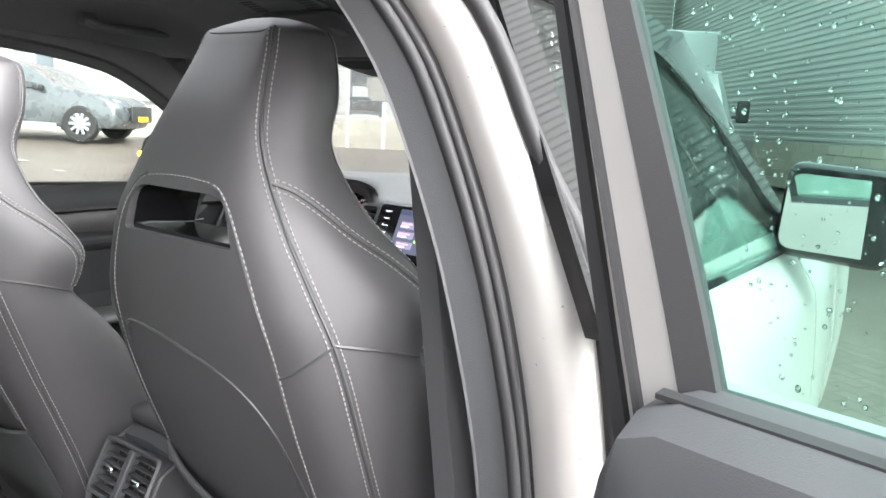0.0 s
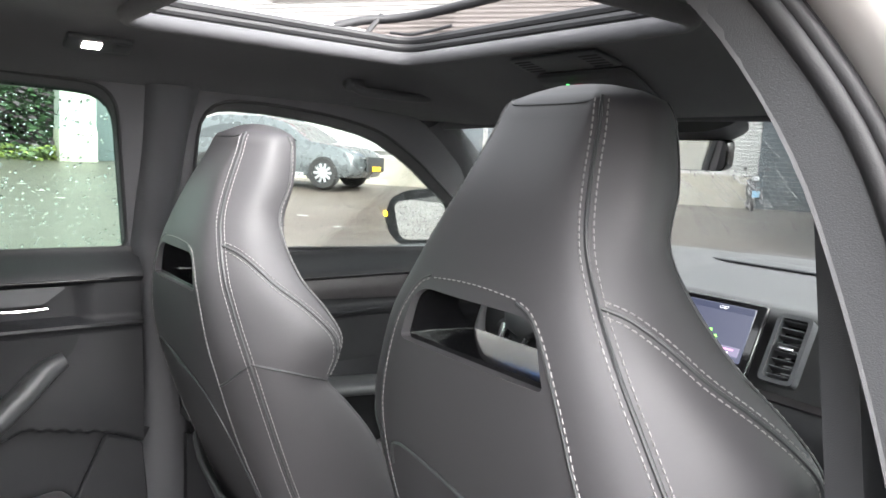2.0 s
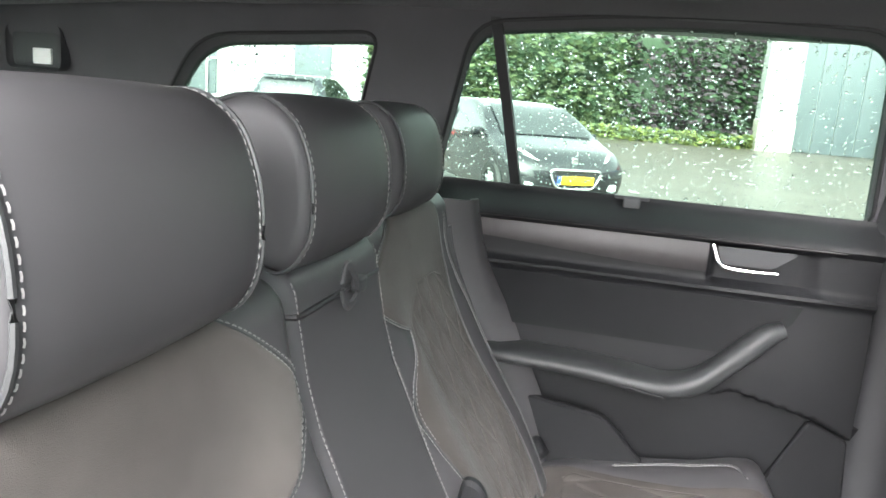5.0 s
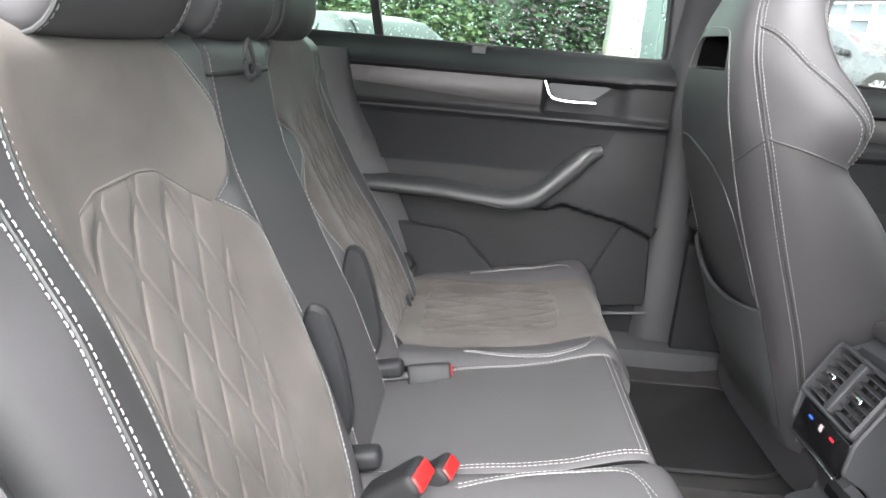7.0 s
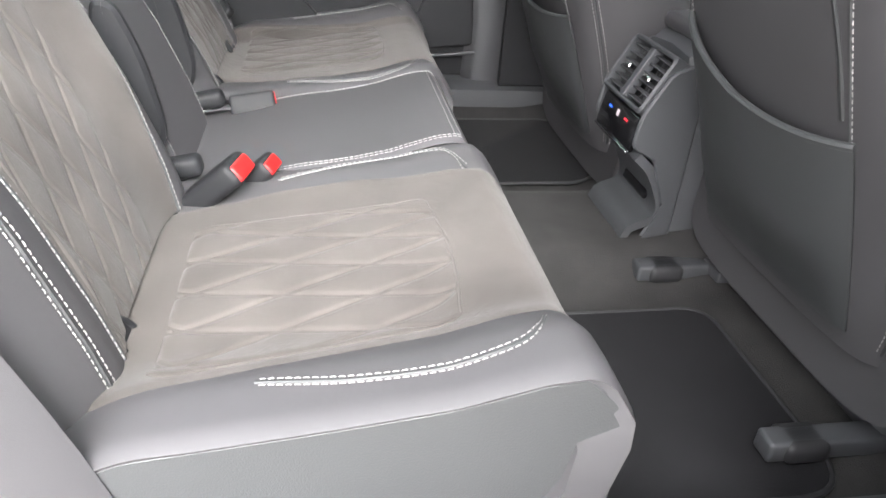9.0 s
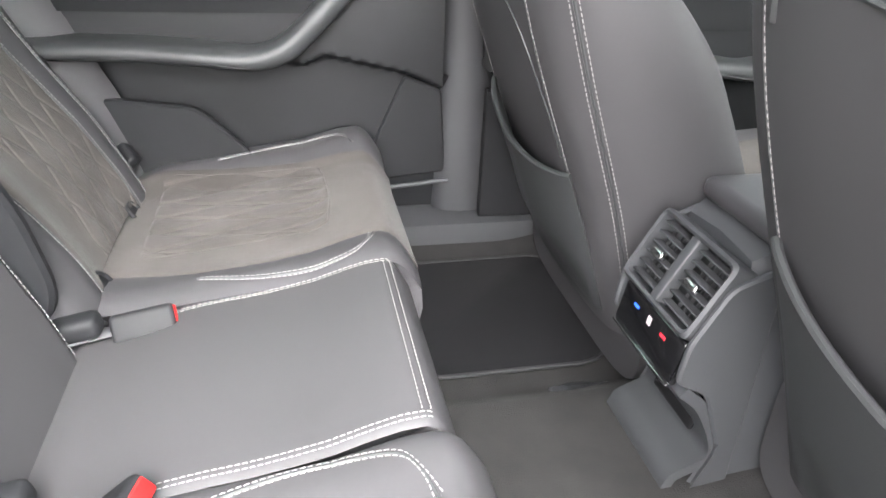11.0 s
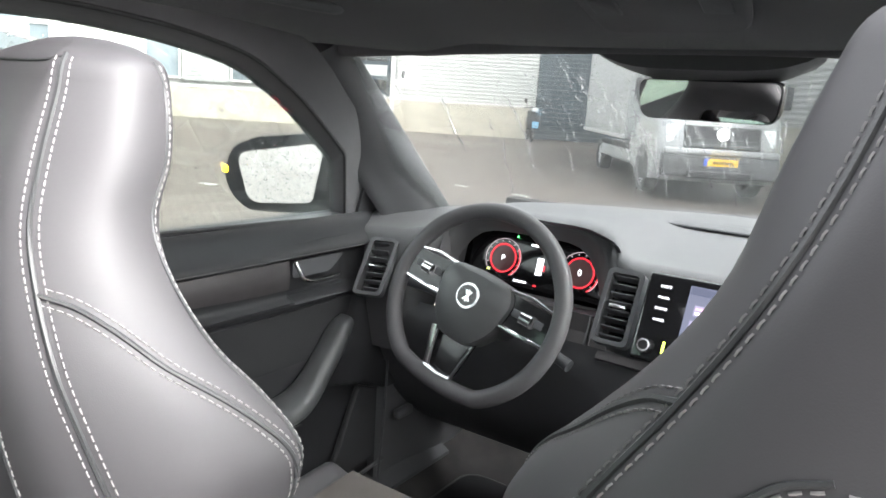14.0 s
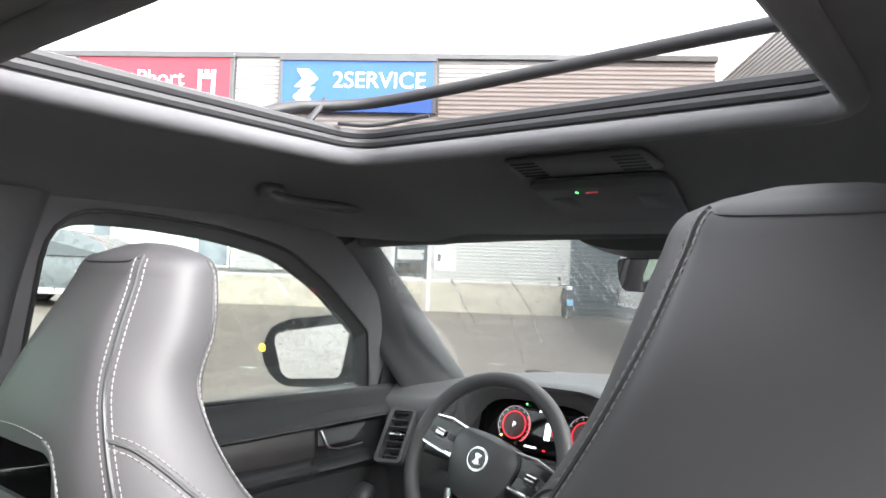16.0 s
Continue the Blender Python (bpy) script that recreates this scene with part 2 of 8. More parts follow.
# ---- materials ----
def material(name, col, rough=0.5, metal=0.0, col2=None, scale=8.0, fine=0.0, fine_scale=900.0, rough_var=0.08, coat=0.0, spec=0.5, sheen=0.0, detail=4.0, island=0.0, wear=0.35):
    """A painted, woven or moulded surface: two colours mixed by a broad noise, a fine relief, and uneven gloss."""
    m = bpy.data.materials.new(name)
    m.use_nodes = True
    nt = m.node_tree
    n, l = nt.nodes, nt.links
    b = n["Principled BSDF"]
    co = n.new("ShaderNodeTexCoord")
    no = n.new("ShaderNodeTexNoise")
    no.inputs["Scale"].default_value, no.inputs["Detail"].default_value = scale, detail
    l.new(co.outputs["Object"], no.inputs["Vector"])
    ramp = n.new("ShaderNodeMapRange")
    ramp.inputs["From Min"].default_value, ramp.inputs["From Max"].default_value = 0.5 - wear, 0.5 + wear
    l.new(no.outputs["Fac"], ramp.inputs["Value"])
    mix = n.new("ShaderNodeMix")
    mix.data_type = "RGBA"
    c2 = col2 or tuple(min(1, c * 1.25) for c in col)
    mix.inputs["A"].default_value, mix.inputs["B"].default_value = (*col, 1), (*c2, 1)
    l.new(ramp.outputs["Result"], mix.inputs["Factor"])
    out = mix.outputs["Result"]
    if island:
        geo = n.new("ShaderNodeNewGeometry")
        hs = n.new("ShaderNodeHueSaturation")
        mr = n.new("ShaderNodeMapRange")
        mr.inputs["To Min"].default_value, mr.inputs["To Max"].default_value = 1 - island, 1 + island
        l.new(geo.outputs["Random Per Island"], mr.inputs["Value"])
        l.new(mr.outputs["Result"], hs.inputs["Value"])
        l.new(out, hs.inputs["Color"])
        out = hs.outputs["Color"]
    l.new(out, b.inputs["Base Color"])
    mr = n.new("ShaderNodeMapRange")
    mr.inputs["To Min"].default_value, mr.inputs["To Max"].default_value = max(0.02, rough - rough_var), min(1, rough + rough_var)
    l.new(no.outputs["Fac"], mr.inputs["Value"])
    l.new(mr.outputs["Result"], b.inputs["Roughness"])
    b.inputs["Metallic"].default_value = metal
    b.inputs["Specular IOR Level"].default_value = spec
    b.inputs["Coat Weight"].default_value = coat
    b.inputs["Coat Roughness"].default_value = 0.05
    b.inputs["Sheen Weight"].default_value = sheen
    b.inputs["Sheen Roughness"].default_value = 0.4
    if fine:
        nf = n.new("ShaderNodeTexNoise")
        nf.inputs["Scale"].default_value, nf.inputs["Detail"].default_value = fine_scale, 2.0
        l.new(co.outputs["Object"], nf.inputs["Vector"])
        bu = n.new("ShaderNodeBump")
        bu.inputs["Strength"].default_value, bu.inputs["Distance"].default_value = fine, 0.001
        l.new(nf.outputs["Fac"], bu.inputs["Height"])
        l.new(bu.outputs["Normal"], b.inputs["Normal"])
    return m


def clear_glass(name, tint, gloss=1.0, ior=1.5):
    """A pane: light passes tinted, and the surface mirrors more at a slant."""
    m = bpy.data.materials.new(name)
    m.use_nodes = True
    n, l = m.node_tree.nodes, m.node_tree.links
    n.remove(n["Principled BSDF"])
    tr = n.new("ShaderNodeBsdfTransparent")
    tr.inputs["Color"].default_value = (*tint, 1)
    gl = n.new("ShaderNodeBsdfGlossy")
    gl.inputs["Roughness"].default_value = 0.02
    fr = n.new("ShaderNodeFresnel")
    fr.inputs["IOR"].default_value = ior
    mx = n.new("ShaderNodeMixShader")
    mu = n.new("ShaderNodeMath")
    mu.operation = "MULTIPLY"
    mu.inputs[1].default_value = gloss
    l.new(fr.outputs["Fac"], mu.inputs[0])
    l.new(mu.outputs[0], mx.inputs["Fac"])
    l.new(tr.outputs["BSDF"], mx.inputs[1])
    l.new(gl.outputs["BSDF"], mx.inputs[2])
    l.new(mx.outputs["Shader"], n["Material Output"].inputs["Surface"])
    return m


def glowing(name, col, strength):
    m = bpy.data.materials.new(name)
    m.use_nodes = True
    b = m.node_tree.nodes["Principled BSDF"]
    b.inputs["Base Color"].default_value = (0.02, 0.02, 0.02, 1)
    b.inputs["Roughness"].default_value = 0.25
    b.inputs["Emission Color"].default_value = (*col, 1)
    b.inputs["Emission Strength"].default_value = strength * 0.3
    return m


M = {}
M["leather"] = material("black_leather", (0.053, 0.052, 0.055), 0.50, fine=0.08, fine_scale=1100, scale=5, col2=(0.068, 0.066, 0.071), rough_var=0.05, spec=0.38)
M["leather_dark"] = material("black_leather_back", (0.036, 0.038, 0.040), 0.46, fine=0.3, fine_scale=600, scale=4, col2=(0.048, 0.050, 0.052), rough_var=0.05, spec=0.55)
M["suede"] = material("grey_suede", (0.060, 0.054, 0.051), 0.9, fine=0.5, fine_scale=1400, scale=9, col2=(0.094, 0.085, 0.080), sheen=0.15, spec=0.1, wear=0.2)
M["thread"] = material("white_thread", (0.22, 0.215, 0.215), 0.85, scale=60, col2=(0.29, 0.28, 0.28))
M["plastic"] = material("black_soft_plastic", (0.044, 0.045, 0.049), 0.55, fine=0.4, fine_scale=1100, scale=6, col2=(0.058, 0.059, 0.064))
M["plastic_hard"] = material("dark_grey_hard_plastic", (0.048, 0.050, 0.055), 0.5, fine=0.4, fine_scale=900, scale=6, col2=(0.060, 0.062, 0.067))
# paler than the other plastic: reflected sky is put into the colour
M["dash_top"] = material("sky_paled_dashboard_top", (0.062, 0.063, 0.067), 0.6, fine=0.6, fine_scale=800, scale=5, col2=(0.074, 0.075, 0.079))
M["gloss_black"] = material("gloss_black_plastic", (0.008, 0.008, 0.009), 0.12, scale=12, coat=0.4, rough_var=0.04)
M["piano_black"] = material("polished_black_panel", (0.012, 0.012, 0.013), 0.04, scale=12, coat=1.0, rough_var=0.015, spec=0.8)
M["fabric"] = material("black_headliner_fabric", (0.086, 0.086, 0.092), 0.95, fine=0.6, fine_scale=1300, scale=10, col2=(0.104, 0.104, 0.111), spec=0.1, sheen=0.15)
# far door cloth and plastics: the door's shade is put into these darker colours
M["door_cloth"] = material("darkened_door_cloth", (0.015, 0.0155, 0.017), 0.8, fine=0.6, fine_scale=1000, scale=10, col2=(0.021, 0.0215, 0.023), spec=0.15)
M["door_plastic"] = material("darkened_black_plastic", (0.013, 0.0135, 0.015), 0.5, fine=0.4, fine_scale=1100, scale=6, col2=(0.019, 0.0195, 0.022), spec=0.25)
M["bin_plastic"] = material("darkened_bin_plastic", (0.021, 0.0215, 0.023), 0.55, fine=0.4, fine_scale=900, scale=6, col2=(0.027, 0.0275, 0.030), spec=0.10)
M["carpet"] = material("black_carpet", (0.028, 0.0275, 0.0275), 1.0, fine=1.0, fine_scale=500, scale=14, col2=(0.044, 0.043, 0.043), spec=0.05, sheen=0.05, wear=0.25)
M["mat"] = material("velour_floor_mat", (0.012, 0.012, 0.013), 0.95, fine=0.9, fine_scale=800, scale=10, col2=(0.019, 0.019, 0.021), spec=0.05, sheen=0.04)
M["rubber"] = material("black_rubber", (0.018, 0.018, 0.02), 0.6, scale=12, fine=0.2)
M["strip"] = material("brushed_dark_trim", (0.036, 0.033, 0.035), 0.42, metal=0.35, scale=30, col2=(0.052, 0.048, 0.050))
M["chrome"] = material("satin_chrome", (0.72, 0.72, 0.73), 0.16, metal=1.0, scale=20, rough_var=0.06)
M["paint"] = material("silver_paint", (0.43, 0.415, 0.405), 0.32, metal=0.3, scale=14, col2=(0.47, 0.455, 0.445), coat=0.8, rough_var=0.05)
M["red"] = material("red_plastic", (0.42, 0.012, 0.012), 0.4, scale=20)
M["white_mark"] = material("white_print", (0.8, 0.8, 0.8), 0.5, scale=20)
M["belt"] = material("black_webbing", (0.045, 0.045, 0.048), 0.7, fine=0.8, fine_scale=700, scale=20)
M["windscreen"] = clear_glass("windscreen_glass", (0.93, 0.95, 0.94), 0.5)
M["side_glass"] = clear_glass("side_glass", (0.90, 0.94, 0.92), 0.5)
M["privacy_glass"] = clear_glass("tinted_rear_glass", (0.71, 0.83, 0.765), 0.5)
M["door_glass"] = clear_glass("deep_tinted_door_glass", (0.60, 0.78, 0.73), 0.5)
M["mirror"] = material("mirror", (0.9, 0.9, 0.9), 0.02, metal=1.0, scale=3, rough_var=0.0)
M["lamp"] = glowing("lit_reading_lamp", (1.0, 0.95, 0.9), 30.0)
M["drop"] = bpy.data.materials.new("water_drop")
M["drop"].use_nodes = True
db_ = M["drop"].node_tree.nodes["Principled BSDF"]
db_.inputs["Base Color"].default_value = (1, 1, 1, 1)
db_.inputs["Roughness"].default_value = 0.0
db_.inputs["IOR"].default_value = 1.33
db_.inputs["Transmission Weight"].default_value = 1.0

# ---- the car's shell, seen from inside ----
def side_x(z, sgn=-1):
    """Inner face of the upper side walls, which lean in towards the roof."""
    return sgn * (0.76 - 0.45 * (z - 1.13))


def left_place(y, z, c):
    return (side_x(z) - 0.91 * c, y, z + 0.41 * c * -1)


REAR_WIN = rounded([(-0.955, 1.132), (-0.08, 1.128), (-0.135, 1.462), (-0.5, 1.474), (-0.86, 1.445)], [0.02, 0.025, 0.06, 0.3, 0.06])
QUARTER_WIN = rounded([(-1.66, 1.165), (-1.42, 1.150), (-1.125, 1.222), (-1.050, 1.418), (-1.46, 1.395)], [0.07, 0.10, 0.04, 0.04, 0.08])
FRONT_WIN = rounded([(0.05, 1.12), (0.862, 1.092), (0.783, 1.240), (0.70, 1.293), (0.60, 1.355), (0.47, 1.415), (0.33, 1.440), (0.19, 1.452), (0.03, 1.452)], [0.02, 0.008, 0.012, 0.05, 0.05, 0.05, 0.05, 0.05, 0.09])

side_outer = [(-2.3, 1.06), (1.05, 1.06), (1.02, 1.10), (0.96, 1.17), (0.80, 1.31), (0.66, 1.405), (0.60, 1.44), (0.5, 1.475), (0.3, 1.50), (-2.3, 1.525)]
wall_left = plate("wall_left", side_outer, [REAR_WIN, QUARTER_WIN, FRONT_WIN], left_place, 0.05, M["fabric"])
tagged(wall_left, "black upper side trim with three window openings", "side trim", kind="structure")


def frame_tube(outline, place, r, c=0.0):
    return Geo().tube([place(a, b, c) for a, b in outline], r, n=10, closed=True)


for nm, win in (("rear", REAR_WIN), ("quarter", QUARTER_WIN), ("front", FRONT_WIN)):
    ob = frame_tube(win, left_place, 0.004).ob("trim", M["rubber"])
    tagged(ob, "black rubber edging round a side window", "window trim", kind="structure")

# panes of the far side
def pane(name, outline, place, c, mat, label):
    pts = [place(a, b, c) for a, b in outline]
    g = Geo()
    g.v = [tuple(p) for p in pts] + [tuple(np.array(p) + np.array((-0.0037, 0, 0.0015))) for p in pts]
    n = len(pts)
    g.f = [tuple(range(n)), tuple(range(2 * n - 1, n - 1, -1))] + [(i, (i + 1) % n, n + (i + 1) % n, n + i) for i in range(n)]
    ob = g.ob(name, mat, angle=20)
    return tagged(ob, label, "car window", kind="structure")


win_rear = pane("window_1", REAR_WIN, left_place, 0.035, M["privacy_glass"], "green-tinted rear side window wet with rain")
win_quarter = pane("window_2", QUARTER_WIN, left_place, 0.035, M["privacy_glass"], "green-tinted quarter window wet with rain")
win_front = pane("window_3", FRONT_WIN, left_place, 0.035, M["side_glass"], "clear front side window wet with rain")

# divider bar in the rear door's window
bar = Geo()
bar.loft([[left_place(y0 + dy, z, c) for dy, c in ((-0.010, 0.0), (0.010, 0.0), (0.012, 0.034), (-0.012, 0.034))] for y0, z in ((-0.772, 1.135), (-0.795, 1.30), (-0.818, 1.455))])
tagged(bar.ob("window_divider", M["rubber"], angle=30), "black upright divider bar in the rear side window", "window bar", kind="structure")

# roof lining with the sunroof opening
SR_X0, SR_X1, SR_Y0, SR_Y1 = -0.305, 0.345, -0.20, 0.325


def lining_z(x, y):
    ax = abs(x)
    z = 1.547 - 0.088 * sstep(0.34, 0.66, ax) ** 1.2
    z -= 0.092 * sstep(0.33, 0.74, y) * (1 - 0.87 * sstep(0.42, 0.66, ax))
    z -= 0.058 * sstep(-0.55, -1.30, y) * (1 - sstep(0.50, 0.62, ax)) + 0.03 * sstep(-1.3, -2.0, y)
    return z


def lining_grid(x0, x1, y0, y1, nx, ny):
    return [[(x, y, lining_z(x, y)) for y in np.linspace(y0, y1, ny)] for x in np.linspace(x0, x1, nx)]


lin = Geo()
lin.sheet(lining_grid(-0.665, SR_X0, -2.1, 0.745, 14, 60), -0.02)
lin.sheet(lining_grid(SR_X1, 0.56, -2.1, 0.745, 14, 60), -0.02)
lin.sheet(lining_grid(SR_X0, SR_X1, SR_Y1, 0.745, 24, 16), -0.02)
lin.sheet(lining_grid(SR_X0, SR_X1, -2.1, SR_Y0, 24, 40), -0.02)
tagged(lin.ob("ceiling", M["fabric"], angle=50), "black fabric roof lining with a sunroof opening", "roof lining", kind="structure")

# rolled edge and seal round the sunroof opening
sr_out = rounded([(SR_X0, SR_Y0), (SR_X1, SR_Y0), (SR_X1, SR_Y1), (SR_X0, SR_Y1)], 0.055, 7)
sr = thing("sunroof_frame", "black sunroof surround with a doubled rubber seal", "sunroof frame", kind="structure")
roll = [(SR_X0 + (p[0] - SR_X0), p[1], 1.539) for p in sr_out]
Geo().tube(roll, 0.013, n=10, closed=True).ob("rolled_edge", M["fabric"], sr)
cx, cy = (SR_X0 + SR_X1) / 2, (SR_Y0 + SR_Y1) / 2
grow = lambda p, k, z: (cx + (p[0] - cx) * k, cy + (p[1] - cy) * k, z)
Geo().grid([[grow(p, k, z) for p in sr_out] for k, z in ((0.985, 1.542), (1.0, 1.556), (1.005, 1.570), (1.03, 1.578))], cv=True).ob("upstand", M["rubber"], sr)
Geo().tube([grow(p, 1.0, 1.560) for p in sr_out], 0.007, n=8, closed=True).ob("seal", M["rubber"], sr)
Geo().tube([grow(p, 1.012, 1.574) for p in sr_out], 0.008, n=8, closed=True).ob("seal", M["rubber"], sr)

# outer roof skin round the opening
def roof_z(x, y):
    z = 1.602 - 0.12 * (abs(x) / 0.68) ** 3.2 - 0.11 * sstep(0.35, 0.95, y) - 0.06 * sstep(-0.9, -2.1, y)
    return max(z, lining_z(x, y) + 0.03) if y > 0.3 else z


def roof_grid(x0, x1, y0, y1, nx, ny):
    return [[(x, y, roof_z(x, y)) for y in np.linspace(y0, y1, ny)] for x in np.linspace(x0, x1, nx)]


skin = Geo()
skin.sheet(roof_grid(-0.72, SR_X0 - 0.03, -2.2, 0.80, 10, 40), 0.01)
skin.sheet(roof_grid(SR_X1 + 0.03, 0.65, -2.2, 0.80, 10, 40), 0.01)
skin.sheet(roof_grid(SR_X0 - 0.03, SR_X1 + 0.03, SR_Y1 + 0.08, 0.80, 14, 8), 0.01)
skin.sheet(roof_grid(SR_X0 - 0.03, SR_X1 + 0.03, -2.2, SR_Y0, 14, 30), 0.01)
tagged(skin.ob("roof_skin", M["paint"], angle=50), "silver painted car roof wet with rain", "car roof", kind="structure")

# raised wind deflector with its mesh
defl = thing("wind_deflector", "raised black wind deflector with a mesh at the sunroof", "wind deflector")
bar_pts = spline([(-0.345, 0.16, 1.577), (-0.338, 0.235, 1.604), (-0.315, 0.29, 1.614), (-0.25, 0.335, 1.624), (-0.02, 0.375, 1.642), (0.20, 0.355, 1.640), (0.30, 0.315, 1.628), (0.345, 0.255, 1.612), (0.365, 0.16, 1.577)], 60)
Geo().tube(bar_pts, 0.0105, n=12, flat=0.8).ob("bar", M["rubber"], defl)
net = Geo()
low = [(p[0], p[1] + 0.010, 1.572) for p in bar_pts]
net.grid([[lerp(np.array(a), np.array(b), t) for t in np.linspace(0, 1, 6)] for a, b in zip(bar_pts, low)])
M["net"] = clear_glass("fine_black_net", (0.52, 0.48, 0.47), 0.0)
nt = net.ob("mesh", M["net"], defl, "fine dark see-through net")
nt.visible_shadow = False
Geo().tube([(-0.325, 0.275, 1.62), (-0.318, 0.235, 1.575)], 0.005).ob("strut", M["rubber"], defl)
Geo().tube([(0.335, 0.275, 1.625), (0.345, 0.235, 1.575)], 0.005).ob("strut", M["rubber"], defl)
Geo().tube(spline([(-0.30, 0.28, 1.585), (-0.25, 0.30, 1.58), (-0.17, 0.325, 1.59)], 14), 0.003).ob("spring", M["rubber"], defl)

# windscreen
def ws(a, t):
    """a across, t from the header (0) to the base (1)."""
    w = lerp(0.605, 0.64, t)
    x = a * w
    return (x, lerp(0.755, 1.58, t) - a * a * lerp(0.075, 0.50, t), lerp(1.462, 1.115, t) + 0.03 * math.sin(t * math.pi) - 0.02 * a * a)


wsg = Geo().sheet([[ws(a, t) for t in np.linspace(-0.03, 1.02, 16)] for a in np.linspace(-1.13, 1.13, 24)], -0.005)
o = wsg.ob("windscreen", M["windscreen"], angle=60)
tagged(o, "clear windscreen streaked with rain", "windscreen", kind="structure")

# front pillars
for sgn in (-1, 1):
    g = Geo()
    rings = []
    for t in np.linspace(-0.06, 1.06, 20):
        x, y, z = ws(sgn * 1.0, t)
        w = lerp(0.045, 0.07, sstep(0.2, 1, t))
        x += sgn * (lerp(0.040, 0.028, t) + 0.028 * math.sin(max(0, min(1, t)) * math.pi))
        ring = [(x - sgn * 0.012, y + 0.02, z + 0.02), (x - sgn * 0.022, y + 0.0, z - 0.004), (x - sgn * 0.010, y - 0.03, z - 0.026),
                (x + sgn * 0.02, y - 0.05 - w * 0.3, z - 0.035), (x + sgn * 0.06, y - 0.05 - w, z - 0.03), (x + sgn * 0.09, y - 0.03, z + 0.01), (x + sgn * 0.05, y + 0.03, z + 0.03)]
        rings.append(spline(ring, 28, closed=True))
    o = g.loft(rings).ob("pillar_front", M["plastic"], angle=60)
    tagged(o, "dark grained plastic front roof pillar", "roof pillar", kind="structure")
# black triangle panel where the outside mirror is fixed
tri = plate("trim", [(0.90, 1.06), (1.06, 1.05), (1.02, 1.12), (0.93, 1.20), (0.875, 1.20)], [], lambda y, z, c: (side_x(z) + 0.008 - c, y, z), 0.02, M["plastic"])
tagged(tri, "black plastic corner panel by the mirror", "corner trim", kind="structure")

# floor: one carpet with a low hump along the middle
def floor_z(x, y):
    z = 0.345 + 0.055 * (1 - sstep(0.10, 0.20, abs(x))) + 0.03 * sstep(0.05, 0.3, y)
    z += 0.30 * sstep(1.25, 1.75, y)
    z += 0.06 * sstep(0.60, 0.72, abs(x))
    return z


tagged(Geo().sheet([[(x, y, floor_z(x, y)) for y in np.linspace(-0.62, 1.72, 70)] for x in np.linspace(-0.74, 0.74, 60)], 0.02).ob("floor", M["carpet"], angle=60),
       "black carpeted car floor", "car floor", kind="structure")
for sgn in (-1, 1):
    s = Geo()
    s.loft([[(sgn * xx, y, zz) for xx, zz in ((0.66, 0.36), (0.67, 0.42), (0.70, 0.437), (0.80, 0.44), (0.86, 0.42), (0.88, 0.33), (0.66, 0.33))] for y in np.linspace(-1.0, 1.2, 12)])
    tagged(s.ob("sill", M["plastic_hard"], angle=40), "black plastic door sill strip", "door sill", kind="structure")
# body underside and tail closing the place
TAIL_WIN = rounded([(-0.56, 1.12), (0.56, 1.12), (0.50, 1.43), (-0.50, 1.43)], 0.06, 5)
tagged(plate("wall_tail", [(-0.75, 0.35), (0.75, 0.35), (0.75, 1.08), (0.62, 1.53), (-0.62, 1.53), (-0.75, 1.08)], [TAIL_WIN], lambda a, b, c: (a, -2.15 - c + 0.15 * sstep(1.1, 1.5, b), b), 0.05, M["fabric"]), "black tailgate lining with a rear window", "tailgate", kind="structure")
rw = Geo().sheet([[(x, -2.18 + 0.15 * sstep(1.1, 1.5, z), z) for z in np.linspace(1.10, 1.45, 6)] for x in (-0.58, 0.0, 0.58)], 0.004).ob("window_4", M["privacy_glass"])
tagged(rw, "tinted tailgate window", "car window", kind="structure")
tagged(Geo().box((0, -1.45, 0.42), (1.4, 1.45, 0.04)).ob("load_floor", M["carpet"]), "black carpeted load floor", "car floor", kind="structure")
for sgn in (-1, 1):
    tagged(Geo().box((sgn * 0.80, -0.50, 0.72), (0.06, 3.35, 0.76)).ob("side_lining", M["plastic"]) if sgn < 0 else Geo().box((0.80, -1.72, 0.72), (0.06, 0.92, 0.76)).ob("side_lining", M["plastic"]), "dark lower side lining", "side trim", kind="structure")
hd = [ws(a, 0.0) for a in np.linspace(-1.03, 1.03, 30)]
tagged(Geo().tube([(p[0], p[1] - 0.006, p[2] + 0.002) for p in hd], 0.016, n=10).ob("trim", M["fabric"]), "black fabric windscreen header", "header trim", kind="structure")
dash_back = Geo().box((0, 1.75, 0.75), (1.7, 0.05, 0.62))
tagged(dash_back.ob("bulkhead", M["carpet"]), "black front bulkhead", "bulkhead", kind="structure")

# far centre pillar: lower part between the two doors, with the belt slot
pil = Geo()
rings = []
for z, w, x in ((0.42, 0.125, -0.715), (0.6, 0.11, -0.722), (0.9, 0.10, -0.735), (1.12, 0.08, -0.735), (1.2, 0.085, -0.715), (1.35, 0.085, -0.65), (1.47, 0.10, -0.59)):
    y0 = -0.005 if z < 1.0 else -0.03
    rings.append([(x - 0.06, y0 - w / 2 - 0.01, z), (x - 0.006, y0 - w / 2, z), (x + 0.012, y0 - w / 4, z), (x + 0.016, y0, z), (x + 0.012, y0 + w / 4, z), (x - 0.006, y0 + w / 2, z), (x - 0.06, y0 + w / 2 + 0.01, z)])
rings = [[tuple(p) for p in np.array(r)] for r in rings]
sm = np.array(rings)
dense = np.stack([spline(sm[:, k], 30) for k in range(sm.shape[1])], 1)
tagged(pil.loft(dense).ob("pillar_left", M["plastic"], angle=50), "black plastic centre pillar trim", "roof pillar", kind="structure")

